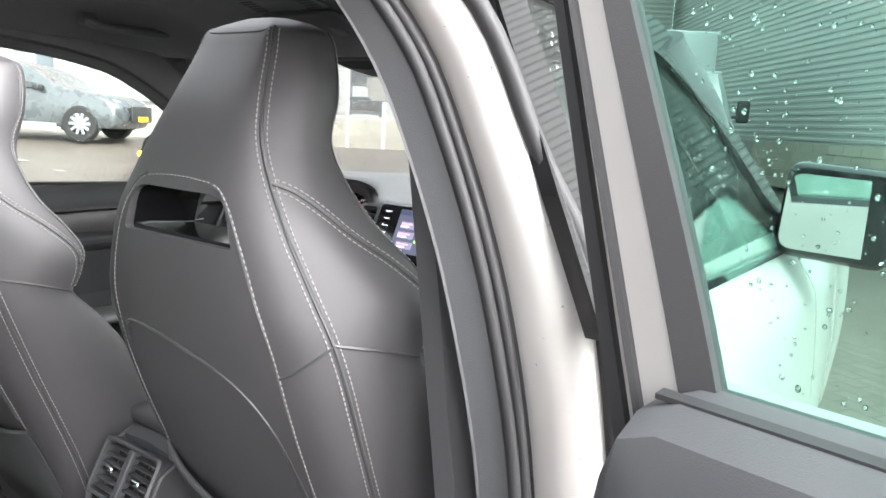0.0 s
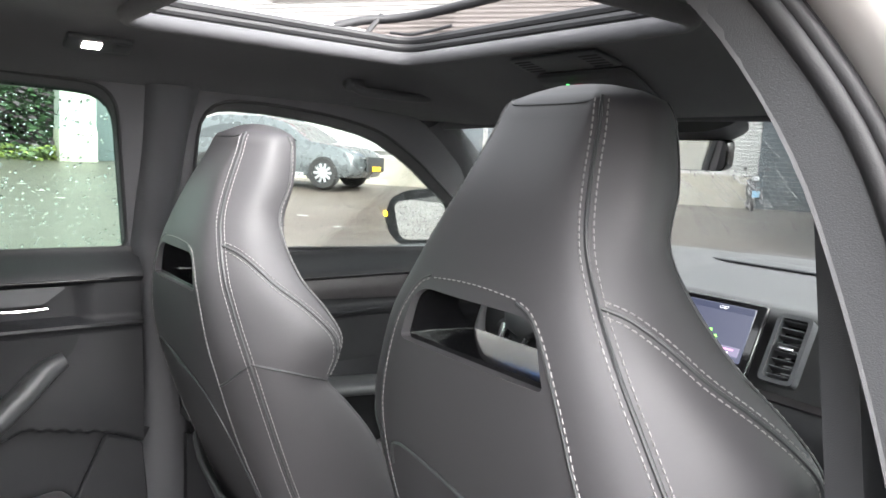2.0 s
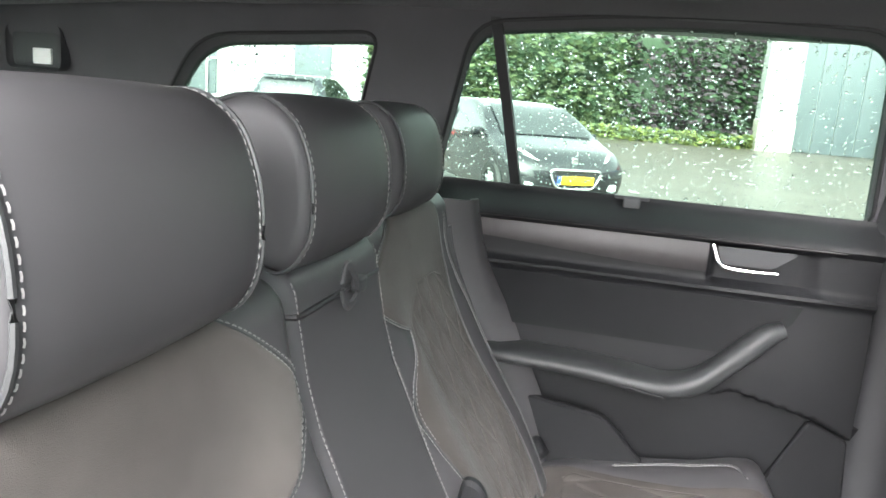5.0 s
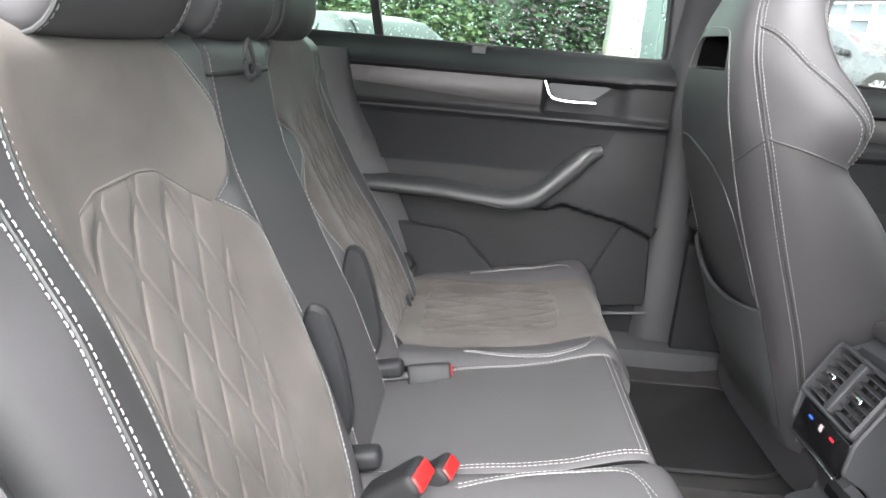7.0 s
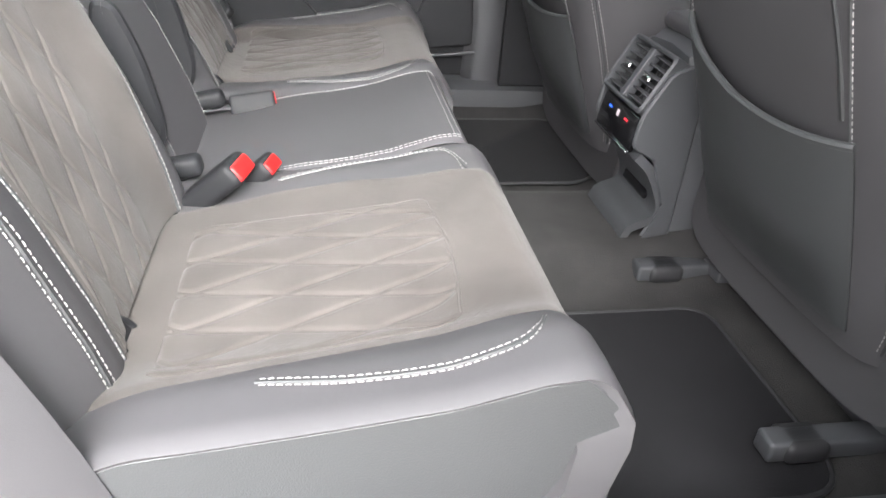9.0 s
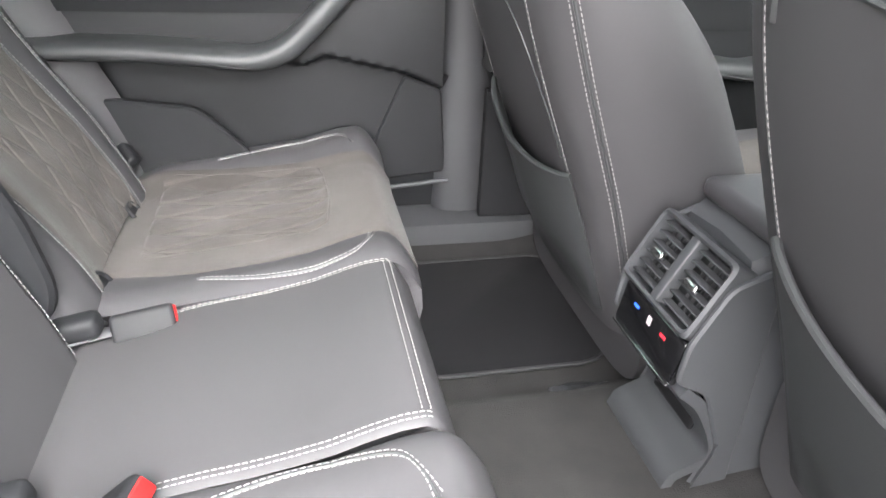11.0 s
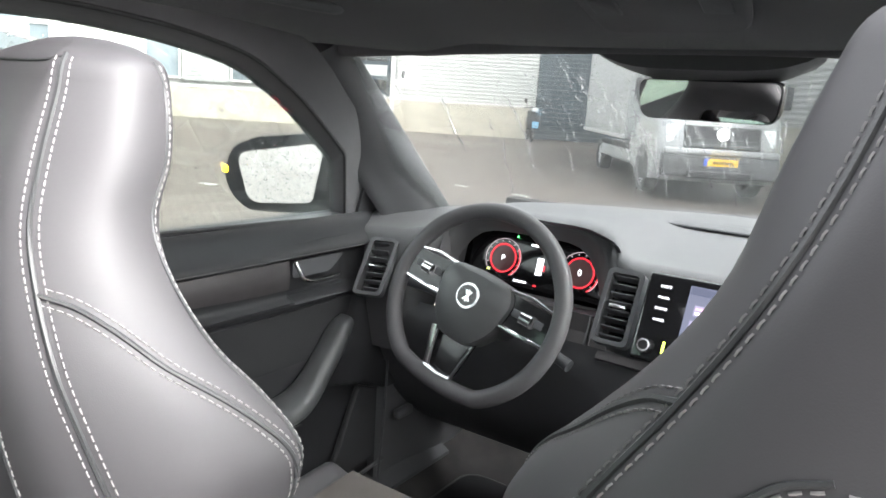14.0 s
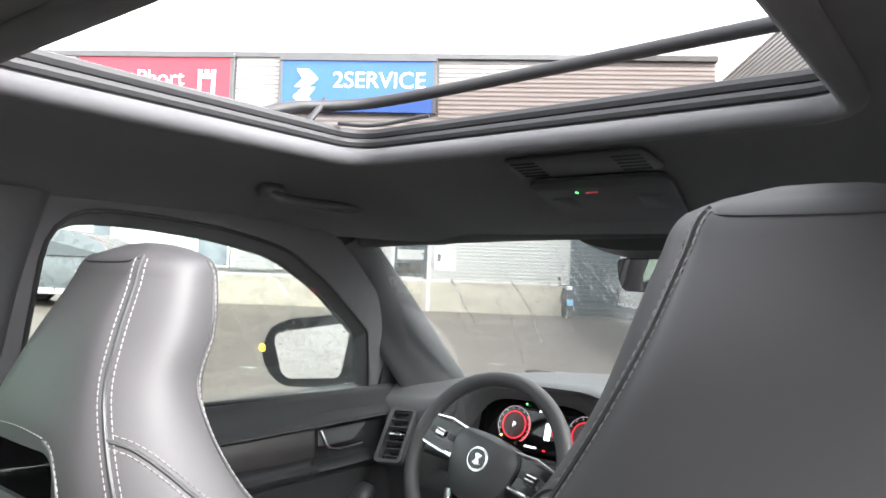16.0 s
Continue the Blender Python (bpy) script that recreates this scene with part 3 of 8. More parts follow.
# ---- near side: centre pillar, roof rail, open rear door, front door from outside ----
IO = [((0.71, 0.07, 0.40), (0.91, 0.15, 0.40)), ((0.70, 0.06, 0.70), (0.905, 0.14, 0.70)), ((0.685, 0.05, 0.92), (0.885, 0.125, 0.94)), ((0.655, 0.035, 1.08), (0.862, 0.11, 1.11)),
      ((0.628, 0.022, 1.19), (0.834, 0.10, 1.22)), ((0.592, 0.0, 1.31), (0.792, 0.075, 1.35)), ((0.566, -0.025, 1.40), (0.752, 0.045, 1.445)), ((0.552, -0.065, 1.448), (0.706, -0.01, 1.515)),
      ((0.545, -0.13, 1.470), (0.680, -0.10, 1.552)), ((0.54, -0.30, 1.478), (0.668, -0.29, 1.567)), ((0.54, -0.6, 1.478), (0.668, -0.6, 1.567)), ((0.545, -0.95, 1.465), (0.672, -0.97, 1.55)),
      ((0.58, -1.15, 1.36), (0.71, -1.22, 1.43)), ((0.66, -1.22, 1.15), (0.80, -1.32, 1.18)), ((0.70, -1.15, 0.85), (0.88, -1.2, 0.87))]
inn = spline([i for i, _ in IO], 110)
out = spline([o for _, o in IO], 110)


def band(f0, f1, n, lift=lambda f: 0.0):
    rows = []
    for a, b in zip(inn, out):
        d = b - a
        k = sstep(1.30, 1.46, a[2])
        nrm = np.array((0.35 * (1 - k) + 0.45 * k, -0.93 * (1 - k) - 0.1 * k, -0.75 * k))
        nrm /= np.linalg.norm(nrm)
        up, wide = 0.05 * sstep(1.30, 1.45, a[2]), 1 + 0.4 * sstep(1.25, 1.08, a[2])
        rows.append([a + d * ((f if f < 0.54 else 0.54 + (f - 0.54) * wide) - up) + nrm * lift(f) for f in np.linspace(f0, f1, n)])
    return rows


op = thing("pillar_near", "silver painted door opening with black trim and doubled rubber seal", "door opening", kind="structure")
Geo().grid(band(0.26, 0.43, 8, lambda f: 0.010)).ob("inner_trim", M["plastic_hard"], op, "black plastic pillar trim")
seal1 = [r[0] for r in band(0.455, 0.457, 2, lambda f: 0.008)]
seal2 = [r[0] for r in band(0.507, 0.509, 2, lambda f: 0.004)]
Geo().tube(seal1, 0.0075, n=10).ob("door_seal", M["rubber"], op, "black rubber door seal")
Geo().tube(seal2, 0.0060, n=10).ob("door_seal", M["rubber"], op, "black rubber door seal")
Geo().grid(band(0.42, 0.56, 6, lambda f: -0.004)).ob("seal_bed", M["rubber"], op)
Geo().grid(band(0.535, 0.82, 18, lambda f: -0.006 + 0.016 * math.sin(max(0, min(1, (f - 0.535) / 0.285)) * math.pi) ** 0.8)).ob("painted_flange", M["paint"], op, "silver painted body flange")
seal3 = [r[0] for r in band(0.836, 0.838, 2, lambda f: -0.004)]
Geo().tube(seal3, 0.0105, n=10).ob("door_seal", M["rubber"], op, "black rubber door seal")
# inboard face of the pillar, running forward
Geo().grid([[tuple(np.array(r[0]) + np.array((0.035 * k, 0.05 * k, 0))) for k in range(4)] for r in band(0.26, 0.27, 2, lambda f: 0.012)[:62]]).ob("inner_trim", M["plastic"], op, "black plastic pillar trim")

rr = spline([(0.690, -1.05, 1.545), (0.686, -0.6, 1.578), (0.684, -0.25, 1.578), (0.680, 0.1, 1.566), (0.668, 0.4, 1.532), (0.655, 0.65, 1.475), (0.672, 0.9, 1.375), (0.71, 1.1, 1.26)], 40)
Geo().tube([q + np.array((0.0, 0.0, 0.018)) for q in rr], 0.014, n=12).ob("roof_rail", M["paint"], op, "silver painted roof rail")
# seat belt hanging at the near centre pillar
belt = thing("front_seat_belt", "black webbing front seat belt with a metal tongue", "seat belt")
bp = spline([(0.60, 0.16, 1.30), (0.615, 0.155, 1.15), (0.635, 0.150, 1.0), (0.655, 0.148, 0.85), (0.67, 0.15, 0.6)], 20)
Geo().loft([[(p[0] - 0.0, p[1] - 0.0012, p[2]), (p[0] + 0.012, p[1] + 0.046, p[2]), (p[0] + 0.012, p[1] + 0.048, p[2]), (p[0], p[1] + 0.0012, p[2])] for p in bp]).ob("webbing", M["belt"], belt)
rbox("tongue", (0.006, 0.05, 0.035), 0.002, M["chrome"], belt, pose(0.641, 0.16, 0.965, 20, 0, 10))
rbox("tongue_grip", (0.016, 0.055, 0.03), 0.004, M["plastic"], belt, pose(0.641, 0.165, 0.99, 20, 0, 10))

# ---- near front door, fender and mirror from outside ----
def flank_x(y, z):
    t = sstep(1.2, 2.2, y)
    b = 0.905 + 0.03 * math.sin((z - 0.35) / 0.75 * math.pi) - 0.06 * t
    return b - 0.07 * sstep(0.98, 1.14, z)


fd = thing("front_door_near", "silver closed front door and wing seen from outside", "car door", kind="structure")
Geo().sheet([[(flank_x(y, z), y, z) for z in np.linspace(0.32, 1.125, 26)] for y in np.linspace(0.155, 1.12, 24)], 0.02).ob("door_skin", M["paint"], fd)
wing = Geo().sheet([[(flank_x(y, z), y, z) for z in np.linspace(0.36, 1.06, 22)] for y in np.linspace(1.127, 2.35, 26)], 0.02).ob("wing", M["paint"], fd)
Geo().sheet([[(x, y, 0.99 + 0.05 * (1 - (x / 0.86) ** 2) - 0.12 * sstep(1.5, 2.6, y)) for y in np.linspace(1.62, 2.45, 16)] for x in np.linspace(-0.86, 0.86, 26)], 0.02).ob("bonnet", M["paint"], fd, "silver wet bonnet")


def out_place(y, z, c):
    return (0.862 - 0.43 * (z - 1.12) - c, y, z)


FR_WIN = rounded([(0.150, 1.125), (1.08, 1.10), (0.76, 1.34), (0.55, 1.44), (0.130, 1.47)], [0.015, 0.01, 0.1, 0.1, 0.03])
p = plate("upper_frame", [(0.075, 1.115), (1.18, 1.09), (1.0, 1.23), (0.8, 1.37), (0.6, 1.49), (0.065, 1.545)], [FR_WIN], out_place, 0.02, M["piano_black"], fd, "gloss black window surround")
wp = [out_place(a, b, 0.008) for a, b in FR_WIN]
g = Geo()
g.v = [tuple(q) for q in wp] + [(q[0] - 0.004, q[1], q[2]) for q in wp]
n = len(wp)
g.f = [tuple(range(n)), tuple(range(2 * n - 1, n - 1, -1))] + [(i, (i + 1) % n, n + (i + 1) % n, n + i) for i in range(n)]
o = g.ob("window_pane", M["side_glass"], fd)
o.visible_shadow = False
# inner side trim of the near front window, leaving the opening free
right_place = lambda y, z, c: (side_x(z, 1) + 0.91 * c, y, z)
wr = plate("wall_right", [(0.06, 0.42), (1.05, 0.42), (1.05, 1.06), (1.02, 1.10), (0.96, 1.17), (0.80, 1.31), (0.66, 1.405), (0.60, 1.44), (0.5, 1.475), (0.06, 1.50)],
           [rounded([(0.165, 1.115), (0.955, 1.068), (0.93, 1.12), (0.74, 1.297), (0.61, 1.370), (0.47, 1.417), (0.33, 1.443), (0.165, 1.455)], 0.03)],
           lambda y, z, c: (min(side_x(z, 1), 0.76) + 0.9 * c, y, z), 0.03, M["plastic"])
tagged(wr, "black inner trim of the near front door", "door trim", kind="structure")

mr = thing("door_mirror_near", "black door mirror wet with rain and a lit indicator", "door mirror")


def mirror_shell(cx, cy, cz, sgn, kx=1.0, kz=1.0, tilt=0.0):
    rings = []
    for t, k in ((0.0, 0.88), (0.06, 0.96), (0.25, 1.0), (0.6, 0.97), (0.85, 0.72), (1.0, 0.3)):
        ring = rounded([(-0.125, -0.075), (0.10, -0.085), (0.125, 0.0), (0.105, 0.075), (-0.115, 0.085)], 0.035, 5)
        rings.append([(cx + sgn * a * k * kx, cy + 0.15 * t - 0.02 + tilt * a * (1 - t), cz + b * k * kz) for a, b in ring])
    return rings


Geo().loft(mirror_shell(0.955, 1.0, 1.175, 1, 0.92, 1.2)).ob("shell", M["gloss_black"], mr)
ring = rounded([(-0.115, -0.066), (0.092, -0.075), (0.115, 0.0), (0.095, 0.066), (-0.105, 0.074)], 0.03, 5)
Geo().slab(ring, 0.004, lambda a, b, c: (0.955 + a * 0.88, 0.974 + c + 0.12 * a, 1.175 + b * 1.05)).ob("glass", M["mirror"], mr)
rbox("arm", (0.12, 0.06, 0.05), 0.015, M["plastic"], mr, pose(0.86, 1.06, 1.11))
M["indicator"] = glowing("lit_indicator", (1.0, 0.55, 0.02), 6.0)
rbox("indicator", (0.03, 0.03, 0.02), 0.006, M["indicator"], mr, pose(1.058, 1.03, 1.168))

# ---- open near rear door ----
rd = thing("rear_door_near", "open rear door with silver frame, wet tinted window and grey trim", "car door", kind="structure")
phi = radians(80)
DX, DY = math.sin(phi), -math.cos(phi)


def door_pt(a, z, c=0.0):
    """a from the hinge edge outwards, c towards the outer skin."""
    hx, hy = 0.894 - 0.262 * (z - 1.24), -0.047 + 0.02 * (z - 1.24)
    a *= 1 - 0.40 * sstep(1.10, 1.56, z)
    return (hx + a * DX + c * math.cos(phi), hy + a * DY + c * math.sin(phi), z)


zs = np.linspace(1.02, 1.56, 20)
strip = lambda a0, a1, c0, c1, depth: Geo().loft([[door_pt(a0, z, c0), door_pt(a1, z, c1), door_pt(a1, z, c1 + depth), door_pt(a0, z, c0 + depth)] for z in zs])
strip(-0.012, 0.001, 0.004, 0.004, 0.010).ob("edge_seal", M["rubber"], rd, "black rubber edge seal")
strip(0.000, 0.016, 0.012, 0.012, 0.03).ob("frame_flange", M["paint"], rd, "silver painted frame")
strip(0.015, 0.0205, -0.004, -0.002, 0.02).ob("edge_seal", M["rubber"], rd)
strip(0.020, 0.054, 0.004, 0.002, 0.03).ob("frame_flange", M["paint"], rd, "silver painted frame")
strip(0.053, 0.080, 0.001, 0.007, 0.018).ob("glass_channel", M["rubber"], rd, "black rubber glass channel")
o = Geo().sheet([[door_pt(a, z, 0.016) for z in np.linspace(1.08, 1.56, 8)] for a in np.linspace(0.078, 1.0, 12)], 0.004).ob("window_pane", M["door_glass"], rd)
o.visible_shadow = False
# trim top and panel below the window
pr = [(0.03, 1.137), (0.012, 1.139), (-0.03, 1.136), (-0.055, 1.122), (-0.065, 1.09), (-0.06, 1.03), (-0.075, 0.9), (-0.09, 0.6), (0.03, 0.6)]
Geo().loft([[door_pt(a, 1.24, c + 0.012 * (k == 0)) [:2] + (z + (-0.05 if k == 0 else -0.012 if k == 1 else 0),) for c, z in pr] for k, a in enumerate((0.056, 0.075, 0.105, 0.3, 0.6, 1.0))]).ob("trim_panel", M["plastic_hard"], rd, "dark grey door trim panel")
Geo().loft([[door_pt(a, 1.24, c)[:2] + (z,) for c, z in ((-0.012, 1.1395), (-0.024, 1.1385), (-0.024, 1.1345), (-0.012, 1.1355))] for a in (0.085, 0.10, 0.7)]).ob("blind_slot", M["rubber"], rd, "black blind slot")
skin_pts = Geo().sheet([[door_pt(a, 1.24, 0.075)[:2] + (z,) for z in np.linspace(0.35, 1.12, 8)] for a in np.linspace(0.0, 1.05, 10)], 0.02)
skin_pts.ob("door_skin", M["paint"], rd)
chk = thing("door_check", "black door check strap at the pillar", "door check")
Geo().tube([(0.872, 0.10, 1.10), (0.895, 0.07, 1.095), (0.915, 0.055, 1.09)], 0.008).ob("strap", M["rubber"], chk)

# ---- front seats ----
# height: back centre y; panel edge x, y; seam x, y; side x, y; front tip x, y; inner front x, y; front centre y
SEAT = [
    (1.436, 0.085, 0.032, 0.086, 0.045, 0.090, 0.051, 0.112, 0.043, 0.136, 0.028, 0.142, 0.142),
    (1.424, 0.062, 0.045, 0.063, 0.062, 0.068, 0.077, 0.105, 0.067, 0.146, 0.044, 0.156, 0.157),
    (1.395, 0.044, 0.051, 0.046, 0.071, 0.056, 0.090, 0.098, 0.080, 0.145, 0.054, 0.160, 0.162),
    (1.340, 0.012, 0.062, 0.015, 0.086, 0.032, 0.105, 0.080, 0.095, 0.134, 0.062, 0.152, 0.155),
    (1.290, -0.010, 0.076, -0.006, 0.105, 0.012, 0.117, 0.060, 0.105, 0.113, 0.070, 0.136, 0.142),
    (1.243, -0.027, 0.094, -0.021, 0.130, 0.003, 0.143, 0.054, 0.135, 0.108, 0.082, 0.100, 0.104),
    (1.190, -0.036, 0.116, -0.030, 0.163, -0.002, 0.181, 0.056, 0.178, 0.118, 0.100, 0.080, 0.072),
    (1.130, -0.036, 0.136, -0.030, 0.195, 0.004, 0.215, 0.070, 0.212, 0.142, 0.120, 0.078, 0.064),
    (1.070, -0.029, 0.155, -0.021, 0.222, 0.016, 0.242, 0.088, 0.238, 0.164, 0.140, 0.085, 0.068),
    (1.020, -0.018, 0.162, -0.008, 0.230, 0.030, 0.248, 0.102, 0.242, 0.168, 0.150, 0.102, 0.082),
    (0.970, -0.003, 0.164, 0.006, 0.232, 0.046, 0.242, 0.106, 0.232, 0.156, 0.150, 0.106, 0.083),
    (0.900, 0.022, 0.164, 0.031, 0.232, 0.070, 0.250, 0.146, 0.248, 0.222, 0.150, 0.130, 0.102),
    (0.800, 0.062, 0.164, 0.071, 0.230, 0.108, 0.252, 0.195, 0.258, 0.282, 0.150, 0.172, 0.142),
    (0.700, 0.103, 0.162, 0.111, 0.226, 0.145, 0.250, 0.235, 0.260, 0.322, 0.150, 0.210, 0.180),
    (0.580, 0.145, 0.155, 0.151, 0.215, 0.182, 0.240, 0.262, 0.250, 0.340, 0.150, 0.250, 0.222),
    (0.500, 0.172, 0.150, 0.177, 0.200, 0.198, 0.220, 0.268, 0.220, 0.320, 0.140, 0.275, 0.250),
]
ST = np.array(SEAT[::-1])


def reworked(z):
    """A row whose bolster columns are drawn up towards the notch at the crease."""
    lift = 0.062 * sstep(1.20, 1.07, z) * sstep(0.72, 0.95, z)
    back = [np.interp(z, ST[:, 0], ST[:, c]) for c in range(1, 6)]
    side = [np.interp(z - lift, ST[:, 0], ST[:, c]) for c in range(6, 13)]
    drop = np.interp(z, ST[:, 0], ST[:, 1]) - np.interp(z - lift, ST[:, 0], ST[:, 1])
    side = [v + (drop if c in (1, 3, 5, 6) else 0.0) for c, v in enumerate(side)]
    side[0] += 0.014
    side[2] += 0.014
    return [z] + back + side


ST = np.array([reworked(z) for z in (0.50, 0.58, 0.70, 0.80, 0.88, 0.94, 0.99, 1.012, 1.032, 1.052, 1.078, 1.11, 1.15, 1.19, 1.243, 1.29, 1.34, 1.395, 1.424, 1.436)])


def row_at(z):
    """The table's row at a height, smoothly between its rows."""
    zz = ST[:, 0]
    i = int(np.clip(np.searchsorted(zz, z) - 1, 0, len(zz) - 2))
    t = (z - zz[i]) / (zz[i + 1] - zz[i])
    p0, p1, p2, p3 = ST[max(i - 1, 0)], ST[i], ST[i + 1], ST[min(i + 2, len(zz) - 1)]
    d1 = (p2 - p0) / (zz[min(i + 1, len(zz) - 1)] - zz[max(i - 1, 0)])
    d2 = (p3 - p1) / (zz[min(i + 2, len(zz) - 1)] - zz[i])
    h = zz[i + 1] - zz[i]
    return (2 * t ** 3 - 3 * t * t + 1) * p1 + (t ** 3 - 2 * t * t + t) * h * d1 + (-2 * t ** 3 + 3 * t * t) * p2 + (t ** 3 - t * t) * h * d2


def section(z):
    r = row_at(z)
    half = [(0, r[1]), (r[2], r[3]), (r[4], r[5]), (r[6], r[7]), (r[8], r[9]), (r[10], r[11]), (0, r[12])]
    return half


def seat_pt(k, z, side=1):
    """k: 0 back centre, 1 panel edge, 2 seam, 3 side, 4 front tip, 5 inner front, 6 front centre."""
    h = section(z)
    h = [(-h[1][0], h[1][1])] + h + [(-h[5][0], h[5][1])]
    i = min(int(k), 5)
    t = k - i
    a, b, c, d = (np.array(h[i + q]) for q in range(4))
    p = 0.5 * (2 * b + (c - a) * t + (2 * a - 5 * b + 4 * c - d) * t * t + (3 * b - a - 3 * c + d) * t ** 3)
    return np.array((side * p[0], p[1], z))


def seat_normal(k, z, side=1):
    e = 0.03
    du = seat_pt(min(k + e, 5.99), z, side) - seat_pt(max(k - e, 0), z, side)
    dv = seat_pt(k, min(z + 0.01, 1.435), side) - seat_pt(k, z - 0.01, side)
    n = np.cross(du, dv) * side
    n /= max(np.linalg.norm(n), 1e-9)
    return n


def seat_line(ctrl, side, n=60, off=0.0, lift=0.0008):
    """A line over the seat's skin through (k, z) points, moved sideways by off metres."""
    kz = spline(ctrl, n)
    pts = [seat_pt(k, z, side) for k, z in kz]
    nn = [seat_normal(k, z, side) for k, z in kz]
    d = np.gradient(np.array(pts), axis=0)
    out = []
    for p, m, t in zip(pts, nn, d):
        w = np.cross(t / max(np.linalg.norm(t), 1e-9), m)
        out.append((p + w * off + m * lift, m))
    return out


def front_seat():
    s = thing("car_seat", "black leather front seat with fixed headrest and white stitching", "car seat", "front seats", at=(0.354, -0.012, -0.006))
    zs = np.r_[np.linspace(0.50, 1.40, 70), np.linspace(1.405, 1.436, 7)]
    ks = np.r_[np.linspace(0, 4, 29), np.linspace(4, 6, 13)[1:]]
    rings = []
    for z in zs:
        a = [seat_pt(k, z, 1) for k in ks]
        b = [seat_pt(k, z, -1) for k in ks[1:-1]][::-1]
        rings.append(a + b)
    g = Geo()
    top = np.mean(rings[-1], axis=0)
    rings.append([top + (np.array(p) - top) * 0.55 + np.array((0, 0, 0.006)) for p in rings[-1]])
    rings.append([top + (np.array(p) - top) * 0.1 + np.array((0, 0, 0.008)) for p in rings[-2]])
    g.loft(rings)
    back = g.ob("backrest", M["leather"], s, angle=80)
    # the opening under the headrest goes right through
    cut = Geo()
    ol = rounded([(-0.108, 1.166), (0.108, 1.166), (0.088, 1.226), (-0.088, 1.226)], [0.008, 0.008, 0.026, 0.026], 6)
    cut.loft([[(a * k, y, zc + (b - 1.19) * 1.0 + dz) for a, b in ol] for y, k, zc, dz in ((-0.12, 1.0, 1.19, 0.0), (0.0, 1.0, 1.19, 0.0), (0.25, 1.16, 1.19, -0.02))])
    cutter = cut.ob("cutter", None)
    cutter.location = s.location
    bpy.context.view_layer.update()
    mod = back.modifiers.new("opening", "BOOLEAN")
    mod.object, mod.operation, mod.solver = cutter, "DIFFERENCE", "EXACT"
    bpy.context.view_layer.update()
    me = bpy.data.meshes.new_from_object(back.evaluated_get(bpy.context.evaluated_depsgraph_get()))
    back.modifiers.clear()
    back.data = me
    bpy.data.objects.remove(cutter)
    me.polygons.foreach_set("use_smooth", [True] * len(me.polygons))
    me.set_sharp_from_angle(angle=radians(50))
    # gloss black liner of the opening
    lin_rings = []
    for y, k in ((-0.026, 1.0), (0.0, 0.995), (0.04, 1.02), (0.070, 1.04)):
        lin_rings.append([(a * k * 0.993, y + (0.004 if abs(a) > 0.07 else 0), 1.19 + (b - 1.19) * 0.985 - 0.08 * max(0, y)) for a, b in ol])
    lg = Geo().grid(lin_rings, cv=True)
    lg.ob("opening_liner", M["gloss_black"], s, "gloss black liner of the headrest opening")
    Geo().loft([[(x, y, 1.1705 - 0.08 * max(0, y)) for x in (-0.10, 0.10)] + [(x, y, 1.166 - 0.08 * max(0, y)) for x in (0.10, -0.10)] for y in (-0.024, 0.0, 0.07)]).ob("opening_shelf", M["gloss_black"], s)
    # seams with doubled stitching
    lines, single = [], []
    for side in (1, -1):
        main = [(2, z) for z in np.linspace(1.426, 0.52, 22)]
        wingl = [(2.0, 1.243), (2.45, 1.232), (2.9, 1.205), (3.3, 1.165), (3.55, 1.118), (3.68, 1.075), (3.74, 1.042)]
        for ctrl, n in ((main, 120), (wingl, 60)):
            for off in (-0.0065, 0.0065):
                lines.append(seat_line(ctrl, side, n, off))
            Geo().tube([p for p, _ in seat_line(ctrl, side, n, 0.0, 0.0004)], 0.0022, n=6).ob("piping", M["leather_dark"], s)
        panel = [(0.62, 1.238), (0.80, 1.228), (0.93, 1.20), (1.0, 1.15), (1.0, 1.08), (1.0, 1.0), (1.0, 0.9), (1.0, 0.75), (1.0, 0.56)]
        single.append(seat_line(panel, side, 90))
        front = [(3.72, 1.424), (3.86, 1.395), (3.90, 1.34), (3.90, 1.29), (3.88, 1.243), (3.84, 1.19), (3.82, 1.13), (3.82, 1.08)]
        single.append(seat_line(front, side, 90))
        Geo().tube([p for p, _ in seat_line(front, side, 60, 0.004, 0.0)], 0.0014, n=6).ob("piping", M["leather_dark"], s)
        Geo().tube([p for p, _ in seat_line(panel, side, 80, 0.003, 0.0002)], 0.0016, n=6).ob("piping", M["leather_dark"], s)
        for ctrl in ([(2, 1.068), (2.5, 1.060), (3.1, 1.048), (3.75, 1.034)], [(2, 1.066), (1.5, 1.045), (1.0, 1.020)]):
            Geo().tube([p for p, _ in seat_line(ctrl, side, 30, 0, 0.0)], 0.0022, n=6).ob("crease", M["leather_dark"], s)
    arch = [seat_pt(k, z, -1) for k, z in ((0.62, 1.238), (0.3, 1.241))] + [seat_pt(0, 1.242)] + [seat_pt(k, z, 1) for k, z in ((0.3, 1.241), (0.62, 1.238))]
    ap = spline(arch, 40)
    single.append([(p + np.array((0, -0.001, 0)), np.array((0, -1, 0))) for p in ap])
    dashes("stitching", lines, M["thread"], s, label="doubled white stitching")
    dashes("stitching", single, M["thread"], s, length=0.005, pitch=0.0078, r=0.0008, label="single white stitching")
    # top cap seam of the headrest
    cap = [seat_pt(2, 1.424, -1), seat_pt(1, 1.420, -1), seat_pt(0, 1.419), seat_pt(1, 1.420, 1), seat_pt(2, 1.424, 1)]
    Geo().tube(spline(cap, 24), 0.0016, n=6).ob("crease", M["leather_dark"], s)
